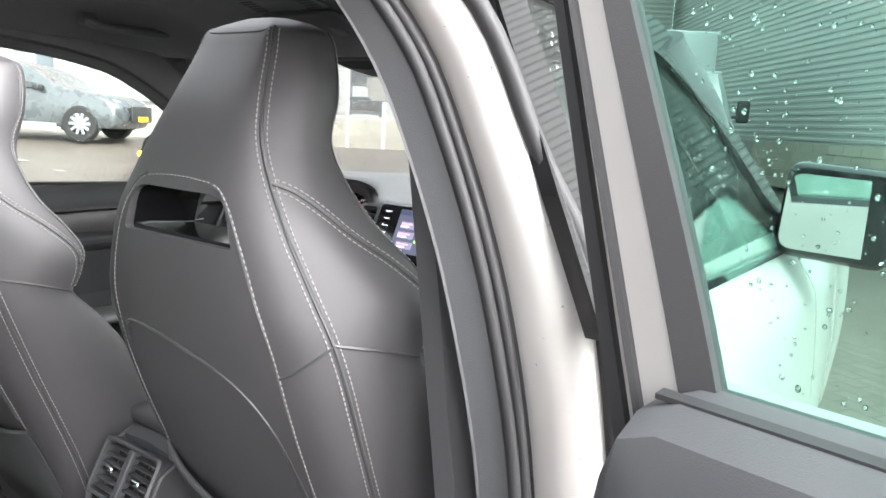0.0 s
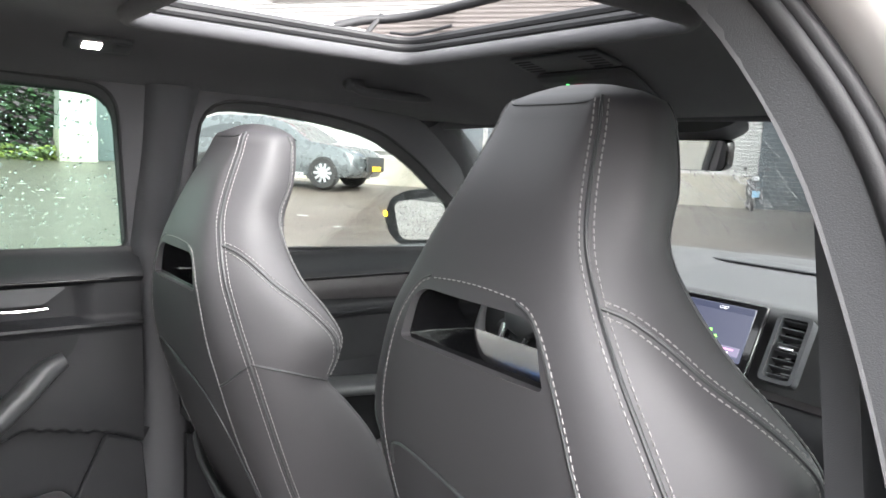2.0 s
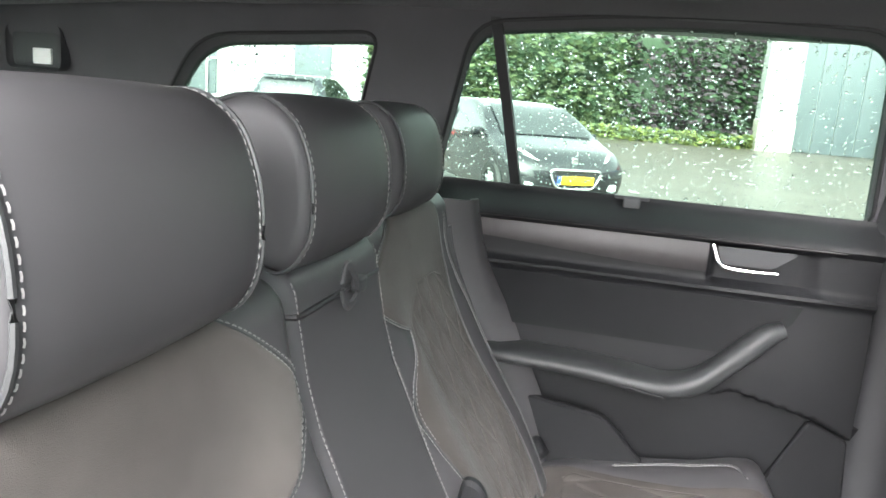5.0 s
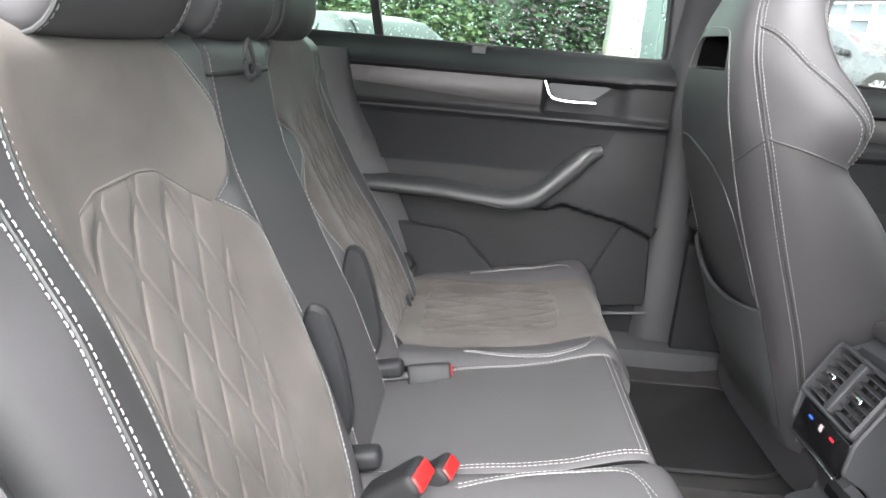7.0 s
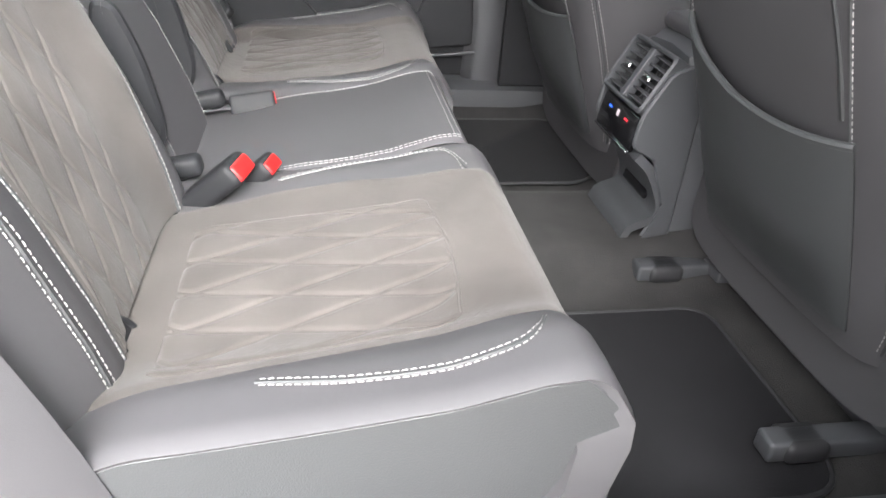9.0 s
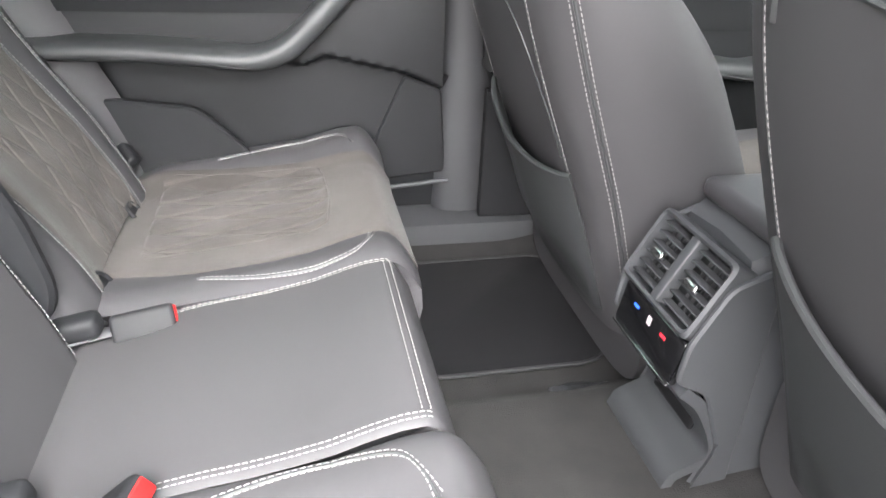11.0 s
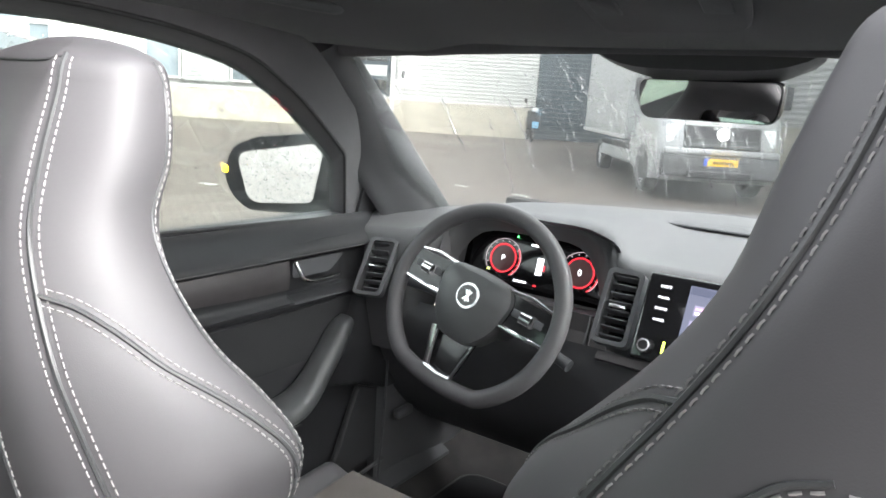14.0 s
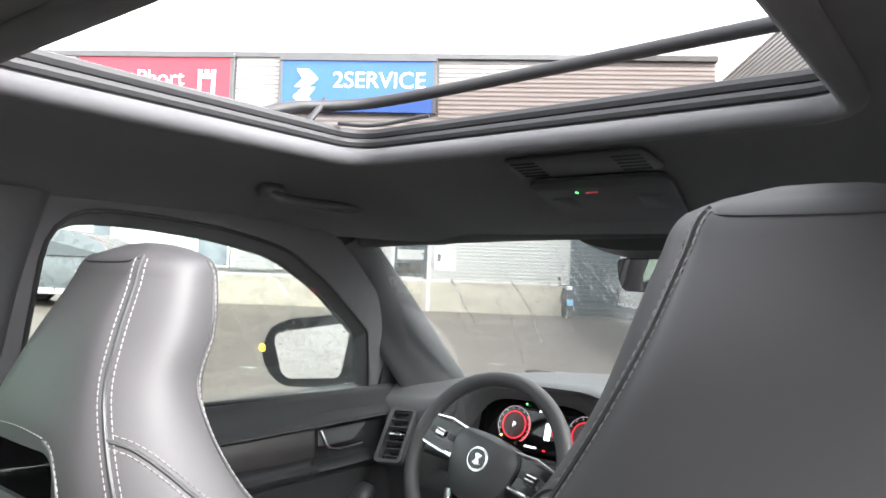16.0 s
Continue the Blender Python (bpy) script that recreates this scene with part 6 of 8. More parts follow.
Geo().slab(rounded([(-0.044, -0.06), (0.044, -0.06), (0.030, -0.143), (-0.030, -0.143)], 0.008, 3), 0.006, lambda a, b, c: wm @ V(a, b, -0.002 - c)).ob("lower_cover", M["gloss_black"], sw)
cyl("badge", 0.024, 0.006, M["chrome"], sw, wm @ pose(0, 0.008, 0.030), n=32, bevel=0.002)
cyl("badge_field", 0.020, 0.002, M["gloss_black"], sw, wm @ pose(0, 0.008, 0.0335), n=32)
for a in (-35, 0, 35):
    rbox("badge_bar", (0.005, 0.024, 0.002), 0.001, M["chrome"], sw, wm @ pose(0.002, 0.008, 0.035, 0, 0, a), seg=1)
cyl("column", 0.045, 0.20, M["plastic"], sw, wm @ pose(0, -0.01, -0.12), n=24)
for s, zz in ((-1, -0.01), (1, 0.0)):
    st = thing("control_stalk", "black control stalk behind the steering wheel", "control stalk", "steering column stalks")
    Geo().tube([wm @ V(s * 0.05, zz - 0.01, -0.06), wm @ V(s * 0.13, zz - 0.012, -0.05), wm @ V(s * 0.205, zz - 0.02, -0.045)], [0.008, 0.009, 0.012], n=10).ob("lever", M["plastic_hard"], st)

# rear-view mirror and its camera housing
rv = thing("rear_view_mirror", "frameless rear-view mirror with a black housing", "mirror")
rm = pose(-0.005, 0.820, 1.387, 97, 0, -7)
ol = rounded([(-0.108, -0.031), (0.108, -0.031), (0.114, 0.031), (-0.114, 0.031)], [0.02, 0.02, 0.016, 0.016], 5)
g = Geo()
g.loft([[rm @ V(a * k, b * k, c) for a, b in ol] for k, c in ((0.75, -0.03), (0.97, -0.018), (1.0, 0.0), (0.985, 0.004))])
g.ob("shell", M["gloss_black"], rv)
Geo().slab([(a * 0.965, b * 0.94) for a, b in ol], 0.002, lambda a, b, c: rm @ V(a, b, 0.0045 + c)).ob("glass", M["mirror"], rv)
hs = Geo()
rings = []
for t in (0.0, 0.25, 0.5, 0.7, 0.85, 0.95, 1.0):
    w = 0.165 * math.sqrt(max(0.02, 1 - t * t))
    d = 0.012 + 0.016 * (1 - t)
    ring = []
    for q in np.linspace(-1, 1, 15):
        x, y, z = ws((q * w - 0.004) / 0.61, 0.15 * t)
        ring.append((x, y - 0.004, z - 0.006 - d * (1 - q ** 4)))
    for q in np.linspace(1, -1, 15):
        x, y, z = ws((q * w - 0.004) / 0.61, 0.15 * t)
        ring.append((x, y - 0.002, z - 0.004))
    rings.append(ring)
hs.loft(rings).ob("sensor_housing", M["plastic"], rv, "black sensor housing")
Geo().tube([(-0.015, 0.83, 1.40), (-0.01, 0.85, 1.42), (0.0, 0.845, 1.445)], 0.012).ob("stem", M["plastic"], rv)

# roof console with microphone slots and lights
rc = thing("roof_console", "dark roof console with vented microphone panel and switches", "roof console")
cz = lambda x, y: lining_z(x, y)
pl = lambda a, b, c: (a * 0.88 + 0.003, b - 0.075, cz(a, b - 0.075) - 0.003 - c * 0.7)
Geo().slab(rounded([(-0.115, 0.475), (0.115, 0.475), (0.125, 0.535), (-0.125, 0.535)], 0.012, 4), 0.008, pl, 0.002).ob("microphone_panel", M["plastic_hard"], rc)
for s in (-1, 1):
    for k in range(5):
        Geo().loft([[pl(s * 0.085 + a, 0.486 + 0.010 * k + b, c) for a, b, c in ((-0.022, -0.0018, 0.0075), (0.022, -0.0018, 0.0075), (0.022, 0.0018, 0.0095), (-0.022, 0.0018, 0.0095))], [pl(s * 0.085 + a, 0.486 + 0.010 * k + b, c) for a, b, c in ((-0.022, -0.0018, 0.0085), (0.022, -0.0018, 0.0085), (0.022, 0.0018, 0.0105), (-0.022, 0.0018, 0.0105))]]).ob("slot_rib", M["rubber"], rc)
Geo().slab(rounded([(-0.125, 0.545), (0.125, 0.545), (0.105, 0.68), (-0.105, 0.68)], 0.03, 5), 0.02, pl, 0.006).ob("light_panel", M["plastic"], rc)
for s in (-1, 1):
    Geo().slab(rounded([(s * 0.075 - 0.02, 0.585), (s * 0.075 + 0.02, 0.585), (s * 0.075 + 0.02, 0.625), (s * 0.075 - 0.02, 0.625)], 0.006, 3), 0.023, pl, 0.002).ob("light_lens", M["plastic_hard"], rc, "clear light lens")
M["led_green"] = glowing("green_led", (0.12, 0.8, 0.2), 0.8)
M["led_red"] = glowing("dim_red_led", (0.30, 0.03, 0.04), 0.35)
rbox("led", (0.003, 0.008, 0.003), 0.0008, M["led_green"], rc, pose(-0.022, 0.478, cz(0, 0.478) - 0.025), seg=1)
rbox("led", (0.018, 0.004, 0.002), 0.0008, M["led_red"], rc, pose(0.0, 0.48, cz(0, 0.48) - 0.025), seg=1)
# far door mirror
fmr = thing("door_mirror_far", "black door mirror wet with rain reflecting the bright sky", "door mirror")
face_y = lambda x, z: 0.950 + 0.28 * (x + 1.058) + 0.04 * (z - 1.155)
SHELL = rounded([(-1.245, 1.140), (-1.222, 1.210), (-1.160, 1.240), (-0.960, 1.266), (-0.872, 1.238), (-0.868, 1.060), (-0.975, 1.056), (-1.165, 1.044), (-1.218, 1.080)], 0.025, 4)
MGLASS = rounded([(-1.200, 1.195), (-0.952, 1.240), (-0.978, 1.086), (-1.158, 1.068)], [0.035, 0.02, 0.02, 0.035], 5)
rings = []
for t, k in ((0.0, 0.97), (0.08, 1.0), (0.30, 1.0), (0.65, 0.92), (0.88, 0.68), (1.0, 0.30)):
    rings.append([(-1.055 + (x + 1.055) * k, face_y(x, z) + 0.15 * t - 0.004, 1.152 + (z - 1.152) * k) for x, z in SHELL])
Geo().loft(rings).ob("shell", M["door_plastic"], fmr)
Geo().slab(MGLASS, 0.004, lambda a, b, c: (a, face_y(a, b) - 0.006 - c, b)).ob("glass", M["mirror"], fmr)
rbox("arm", (0.12, 0.06, 0.05), 0.015, M["plastic"], fmr, pose(-0.83, 1.00, 1.085))
rbox("indicator", (0.02, 0.03, 0.02), 0.006, M["indicator"], fmr, pose(-1.236, 0.905, 1.150))

# centre console between the front seats, with the rear air vents
cc = thing("centre_console", "dark plastic centre console with a pale-lit lid", "centre console")
rows = []
for y, w, z in ((0.13, 0.075, 0.722), (0.15, 0.083, 0.735), (0.3, 0.088, 0.75), (0.5, 0.09, 0.73), (0.62, 0.10, 0.66), (0.85, 0.11, 0.70), (0.95, 0.115, 0.80)):
    rows.append([(-w * 1.05, y, 0.36), (-w * 1.02, y, 0.5), (-w, y, z - 0.03), (-w * 0.9, y, z - 0.006), (0, y, z), (w * 0.9, y, z - 0.006), (w, y, z - 0.03), (w * 1.02, y, 0.5), (w * 1.05, y, 0.36)])
Geo().loft(rows).ob("body", M["plastic_hard"], cc, angle=50)
rbox("lid", (0.165, 0.34, 0.03), 0.012, M["leather"], cc, pose(0, 0.315, 0.748, 1.0, 0, 0))
rvn = thing("rear_vent_unit", "rear air vent unit with two louvred vents and climate display", "air vent")
vm = Matrix.Translation((0.0, 0.092, 0.668)) @ Euler((radians(62), 0, 0)).to_matrix().to_4x4()
g = Geo()
ol = rounded([(-0.083, -0.052), (0.083, -0.052), (0.083, 0.052), (-0.083, 0.052)], 0.012, 4)
g.grid([[vm @ V(a, b, -0.04) for a, b in ol], [vm @ V(a, b, 0.010) for a, b in ol], [vm @ V(a * 0.96, b * 0.93, 0.014) for a, b in ol], [vm @ V(a * 0.92, b * 0.86, 0.012) for a, b in ol], [vm @ V(a * 0.92, b * 0.86, -0.02) for a, b in ol]], cv=True)
g.ob("frame", M["plastic_hard"], rvn, "dark grey satin vent frame")
Geo().slab([(a * 0.92, b * 0.86) for a, b in ol], 0.003, lambda a, b, c: vm @ V(a, b, -0.022 + c)).ob("backing", M["rubber"], rvn)
rbox("divider", (0.016, 0.09, 0.02), 0.003, M["plastic_hard"], rvn, vm @ pose(0, 0, 0.004))
for s in (-1, 1):
    for k in range(6):
        rbox("slat", (0.062, 0.0026, 0.013), 0.0008, M["plastic"], rvn, vm @ pose(s * 0.041, -0.036 + 0.0145 * k, 0.002, 20, 0, 0), seg=1)
    for k in range(5):
        rbox("fin", (0.002, 0.08, 0.006), 0.0, M["plastic"], rvn, vm @ pose(s * (0.018 + 0.0125 * k), 0, -0.012), seg=1)
    rbox("tab", (0.026, 0.011, 0.010), 0.003, M["chrome"], rvn, vm @ pose(s * 0.041, -0.001, 0.012))
um = Matrix.Translation((0.0, 0.066, 0.588)) @ Euler((radians(80), 0, 0)).to_matrix().to_4x4()
rbox("display_panel", (0.155, 0.062, 0.012), 0.006, M["gloss_black"], rvn, um)
M["led_blue"] = glowing("blue_led", (0.03, 0.14, 0.9), 0.8)
M["led_hot"] = glowing("red_led", (0.9, 0.02, 0.04), 0.8)
rbox("led", (0.012, 0.0035, 0.001), 0, M["led_blue"], rvn, um @ pose(-0.035, 0.012, 0.0065), seg=1)
rbox("led", (0.012, 0.0035, 0.001), 0, M["led_hot"], rvn, um @ pose(0.035, 0.012, 0.0065), seg=1)
rbox("seat_symbol", (0.008, 0.011, 0.001), 0, M["dial_grey"], rvn, um @ pose(0.0, 0.012, 0.0065), seg=1)
rbox("lower_edge", (0.15, 0.004, 0.006), 0.001, M["chrome"], rvn, um @ pose(0, -0.031, 0.005))
# kick panel under the vents
kp = Geo()
rows = []
for x in np.linspace(-0.085, 0.085, 10):
    rows.append(spline([(x, 0.078, 0.560), (x, 0.110, 0.53), (x, 0.140, 0.47), (x, 0.136, 0.435), (x, 0.096, 0.415), (x, 0.088, 0.405), (x, 0.098, 0.37)], 22))
kp.sheet(rows, 0.015).ob("kick_panel", M["plastic_hard"], cc, "dark grey kick panel", angle=50)
rbox("recess", (0.10, 0.01, 0.075), 0.006, M["gloss_black"], cc, pose(0.0, 0.130, 0.495, -14, 0, 0))
for sx in (-1, 1):
    Geo().slab(rounded([(0.100, 0.37), (0.135, 0.46), (0.100, 0.55), (0.056, 0.572), (0.062, 0.625), (0.098, 0.695), (0.16, 0.72), (0.16, 0.37)], 0.012, 3), 0.010, lambda a, b, c, sx=sx: (sx * (0.082 + c), a, b), 0.003).ob("side_panel", M["plastic_hard"], cc)

# floor mats
def mat_ob(x0, x1, y0, y1, label):
    ol = rounded([(x0, y0), (x1, y0), (x1, y1), (x0, y1)], 0.06, 6)
    t = thing("floor_mat", label, "floor mat", "floor mats")
    Geo().slab(ol, 0.008, lambda a, b, c: (a, b, floor_z(a, b) + 0.001 + c), 0.003).ob("carpet_pad", M["mat"], t)
    Geo().tube([(a, b, floor_z(a, b) + 0.007) for a, b in ol], 0.004, closed=True).ob("binding", M["rubber"], t)


mat_ob(0.24, 0.62, -0.20, 0.16, "black velour rear floor mat with bound edge")
mat_ob(-0.62, -0.24, -0.20, 0.16, "black velour rear floor mat with bound edge")
mat_ob(-0.60, -0.14, 0.62, 1.2, "black velour driver's floor mat")
# pedals and driver's footwell trim
pd = thing("pedals", "black rubber pedals in the dark footwell", "pedals")
rbox("brake", (0.09, 0.015, 0.06), 0.006, M["rubber"], pd, pose(-0.36, 1.23, 0.55, -35, 0, 0))
rbox("throttle", (0.055, 0.012, 0.16), 0.006, M["rubber"], pd, pose(-0.24, 1.25, 0.50, -35, 0, 0))
for px in (-0.36, -0.24):
    Geo().tube([(px, 1.24, 0.55), (px, 1.30, 0.70), (px, 1.36, 0.85)], 0.008).ob("lever", M["plastic"], pd)
fr_ = thing("footwell_trim", "black plastic footwell trim with a bonnet release", "footwell trim")
Geo().sheet([[(-0.715 + 0.02 * sstep(1.0, 1.2, y), y, z) for z in np.linspace(0.40, 0.78, 10)] for y in np.linspace(0.93, 1.45, 14)], 0.02).ob("panel", M["plastic"], fr_)
Geo().tube([(-0.69, 0.935, 0.77), (-0.69, 0.93, 0.6), (-0.69, 0.915, 0.42)], 0.003).ob("edge", M["plastic_hard"], fr_)
rbox("release_lever", (0.02, 0.06, 0.025), 0.006, M["plastic_hard"], fr_, pose(-0.685, 1.0, 0.60))
# seat bracket cover on the floor
for x in (0.175, -0.175):
    bk = thing("rail_cover", "black plastic seat rail end cover on the carpet", "rail cover", "seat rail covers")
    rbox("cover", (0.055, 0.045, 0.022), 0.005, M["plastic"], bk, pose(x, 0.225, floor_z(x, 0.22) + 0.012))
    rbox("pin", (0.014, 0.012, 0.008), 0.002, M["chrome"], bk, pose(x + 0.03, 0.23, floor_z(x, 0.22) + 0.014))

# ---- outside: ground, buildings, vehicles, planting ----
BEFORE = set(bpy.data.objects)
M["pavers"] = material("wet_brown_paving", (0.098, 0.083, 0.072), 0.42, scale=0.35, col2=(0.155, 0.134, 0.117), rough_var=0.2, fine=0.8, fine_scale=30, detail=8)


def paving_bricks(m):
    """Adds small paving stones with dark joints to a ground material."""
    n, l = m.node_tree.nodes, m.node_tree.links
    b = n["Principled BSDF"]
    src = b.inputs["Base Color"].links[0].from_socket
    co = n.new("ShaderNodeTexCoord")
    br = n.new("ShaderNodeTexBrick")
    br.inputs["Scale"].default_value = 1.0
    br.inputs["Brick Width"].default_value, br.inputs["Row Height"].default_value, br.inputs["Mortar Size"].default_value = 0.21, 0.105, 0.006
    br.inputs["Color1"].default_value, br.inputs["Color2"].default_value, br.inputs["Mortar"].default_value = (1, 1, 1, 1), (0.78, 0.76, 0.74, 1), (0.42, 0.42, 0.40, 1)
    rot = n.new("ShaderNodeMapping")
    rot.inputs["Rotation"].default_value = (0, 0, radians(32))
    l.new(co.outputs["Object"], rot.inputs["Vector"])
    l.new(rot.outputs["Vector"], br.inputs["Vector"])
    mx = n.new("ShaderNodeMix")
    mx.data_type, mx.blend_type = "RGBA", "MULTIPLY"
    mx.inputs["Factor"].default_value = 1.0
    l.new(src, mx.inputs["A"])
    l.new(br.outputs["Color"], mx.inputs["B"])
    l.new(mx.outputs["Result"], b.inputs["Base Color"])


paving_bricks(M["pavers"])
M["clad"] = material("light_grey_cladding", (0.40, 0.41, 0.40), 0.42, scale=0.9, col2=(0.45, 0.46, 0.45), metal=0.1, rough_var=0.08)
M["clad_mid"] = material("grey_upper_cladding", (0.29, 0.285, 0.28), 0.45, scale=0.7, col2=(0.33, 0.325, 0.315), metal=0.1)
M["clad_brown"] = material("taupe_cladding", (0.235, 0.215, 0.205), 0.5, scale=0.7, col2=(0.27, 0.25, 0.24))
M["plinth"] = material("cream_brick", (0.37, 0.345, 0.29), 0.85, scale=3.0, col2=(0.43, 0.405, 0.34), fine=0.6, fine_scale=60, island=0.10)
M["mortar"] = material("pale_mortar", (0.42, 0.40, 0.36), 0.95, scale=6)
M["white_frame"] = material("white_window_frame", (0.52, 0.52, 0.505), 0.4, scale=2)
M["pane_blue"] = material("office_window_pane", (0.10, 0.12, 0.14), 0.08, scale=1.2, col2=(0.22, 0.25, 0.27), coat=0.5)
M["blind"] = material("pale_window_blind", (0.39, 0.40, 0.39), 0.7, scale=2, col2=(0.45, 0.46, 0.45))
M["dark_door"] = material("dark_teal_door", (0.035, 0.05, 0.06), 0.45, scale=1.5, col2=(0.05, 0.068, 0.08))
M["sign_red"] = material("red_sign", (0.33, 0.028, 0.045), 0.45, scale=1.0, col2=(0.38, 0.035, 0.055))
M["sign_blue"] = material("blue_sign", (0.022, 0.085, 0.31), 0.45, scale=1.0, col2=(0.028, 0.10, 0.35))
M["sign_white"] = material("sign_white", (0.82, 0.82, 0.82), 0.5, scale=1.0)
M["trim_dark"] = material("dark_grey_flashing", (0.07, 0.072, 0.075), 0.5, scale=2)
M["tyre"] = material("wet_tyre", (0.018, 0.018, 0.018), 0.6, scale=8)
M["rimmetal"] = material("alloy_rim", (0.55, 0.56, 0.57), 0.3, metal=0.8, scale=8)
M["lampglass"] = material("headlamp_glass", (0.62, 0.65, 0.66), 0.12, scale=9, coat=0.6)
M["tail_red"] = material("red_tail_lamp", (0.62, 0.02, 0.02), 0.2, scale=9, coat=0.5)
M["plate_y"] = material("yellow_number_plate", (0.85, 0.50, 0.02), 0.45, scale=9)
M["plate_bar"] = material("dark_plate_bar", (0.25, 0.16, 0.02), 0.5, scale=9)
M["plate_blue"] = material("blue_plate_end", (0.04, 0.10, 0.5), 0.5, scale=9)
M["car_glass"] = material("dark_car_glass", (0.02, 0.024, 0.026), 0.06, scale=4, coat=0.6, spec=0.8)
M["black_trim"] = material("black_car_plastic", (0.02, 0.021, 0.023), 0.55, scale=6)
M["paint_grey"] = material("grey_blue_car_paint", (0.085, 0.095, 0.10), 0.28, metal=0.4, scale=6, coat=0.8)
M["paint_black"] = material("black_car_paint", (0.012, 0.013, 0.016), 0.22, scale=6, coat=0.9)
M["paint_dark"] = material("dark_blue_car_paint", (0.02, 0.026, 0.033), 0.25, scale=6, coat=0.9)
M["paint_van"] = material("light_silver_van_paint", (0.27, 0.28, 0.285), 0.35, metal=0.2, scale=3, coat=0.5)
M["box_white"] = material("van_box_panel", (0.33, 0.34, 0.34), 0.45, scale=1.5)


def ground_z(x, y):
    r = math.hypot(x, y)
    z = 0.25 * sstep(10, 22, r) + 0.030 * min(20.0, max(0.0, -x - 10.0)) * (1 - sstep(6, 14, y))
    return z + 0.30 * math.exp(-((x + 14.5) ** 2 + (y - 8.2) ** 2) / 14.0)


xs = np.r_[-600, -300, -150, np.linspace(-90, 20, 111), 60, 200, 600]
ys_ = np.r_[-600, -300, -120, np.linspace(-50, 40, 91), 80, 200, 600]
tagged(Geo().grid([[(x, y, ground_z(x, y)) for y in ys_] for x in xs]).ob("ground", M["pavers"], angle=70), "wet brown block paving of a yard", "paved ground", kind="structure")

# main hall across the yard
TX, TY, NX, NY = 0.848, 0.530, 0.530, -0.848
W0 = (-14.4, 19.1)


def hall(s, z, d=0.0):
    """s along the wall, d out from it."""
    return (W0[0] + TX * s + NX * d, W0[1] + TY * s + NY * d, z)


def hall_box(g, s0, s1, z0, z1, d0, d1):
    o = len(g.v)
    g.v += [hall(s, z, d) for z in (z0, z1) for d in (d0, d1) for s in (s0, s1)]
    for q in ((0, 1, 3, 2), (4, 6, 7, 5), (0, 4, 5, 1), (1, 5, 7, 3), (3, 7, 6, 2), (2, 6, 4, 0)):
        g.f.append(tuple(o + k for k in q))


def cladding(place, s0, s1, z0, z1, pitch=0.12, depth=0.022):
    """Profiled sheet with sideways ribs."""
    rows = []
    z = z0
    prof = []
    while z < z1 - 1e-6:
        for f, d in ((0.0, 0.0), (0.42, 0.0), (0.52, depth), (0.90, depth)):
            if z + f * pitch <= z1:
                prof.append((z + f * pitch, d))
        z += pitch
    prof.append((z1, 0.0))
    return Geo().grid([[place(s, zz, d) for zz, d in prof] for s in (s0, s1)])


hb = thing("industrial_hall", "long grey clad industrial hall with cream brick plinth", "industrial building")
core = Geo()
hall_box(core, -60, 9.4, 0.0, 8.9, -12, -0.12)
core.ob("core", M["clad_mid"], hb)
cladding(hall, -0.1, 4.62, 1.05, 3.35).ob("cladding", M["clad"], hb, "white ribbed cladding")
cladding(hall, -7.25, -5.68, 1.22, 3.35).ob("cladding", M["clad"], hb, "white ribbed cladding")
cladding(hall, -60, -13.9, 1.22, 3.35).ob("cladding", M["clad"], hb, "white ribbed cladding")
cladding(hall, -3.15, -1.5, 1.22, 3.35).ob("cladding", M["clad"], hb, "white ribbed cladding")
cladding(hall, -60, -13.25, 3.6, 8.95, 0.16, 0.03).ob("cladding", M["clad_mid"], hb, "grey ribbed upper cladding")
cladding(hall, -7.35, -5.75, 3.6, 8.85, 0.16, 0.03).ob("cladding", M["clad_mid"], hb, "grey ribbed upper cladding")
cladding(hall, -0.05, 9.3, 3.6, 8.65, 0.16, 0.03).ob("cladding", M["clad_brown"], hb, "taupe ribbed upper cladding")
cladding(hall, -13.3, 0, 3.6, 6.75, 0.16, 0.03).ob("cladding", M["clad_mid"], hb, "grey ribbed upper cladding")
g = Geo()
hall_box(g, -60, 9.3, 3.35, 3.6, -0.1, 0.06)
g.ob("flashing", M["trim_dark"], hb, "dark flashing")
g = Geo()
hall_box(g, -60, 9.4, 8.80, 8.98, -0.2, 0.10)
g.ob("roof_edge", M["trim_dark"], hb, "dark roof edge")
for s, w, h in ((-0.95, 0.5, 0.30), (-13.4, 0.16, 0.45)):
    g = Geo()
    hall_box(g, s - w / 2, s + w / 2, 8.98, 8.98 + h, -1.0, -0.6)
    g.ob("roof_vent", M["clad_mid"], hb)
g = Geo()
hall_box(g, -60, 4.62, 1.03, 1.10, -0.05, 0.05)
g.ob("plinth_cap", M["white_frame"], hb, "pale plinth capping")
# window band
def hall_window(s0, s1, z0, z1, fill, rows=1):
    w = new("window")
    w.parent = hb
    fr = Geo()
    t = 0.06
    for a0, a1, b0, b1 in ((s0, s1, z0, z0 + t), (s0, s1, z1 - t, z1), (s0, s0 + t, z0 + t, z1 - t), (s1 - t, s1, z0 + t, z1 - t)):
        hall_box(fr, a0, a1, b0, b1, -0.06, 0.05)
    for k in range(1, rows):
        zz = z0 + (z1 - z0) * k / rows
        hall_box(fr, s0 + t, s1 - t, zz - 0.025, zz + 0.025, -0.05, 0.04)
    fr.ob("frame", M["white_frame"], w)
    p = Geo()
    hall_box(p, s0 + t, s1 - t, z0 + t, z1 - t, -0.04, -0.01)
    p.ob("pane", fill, w)


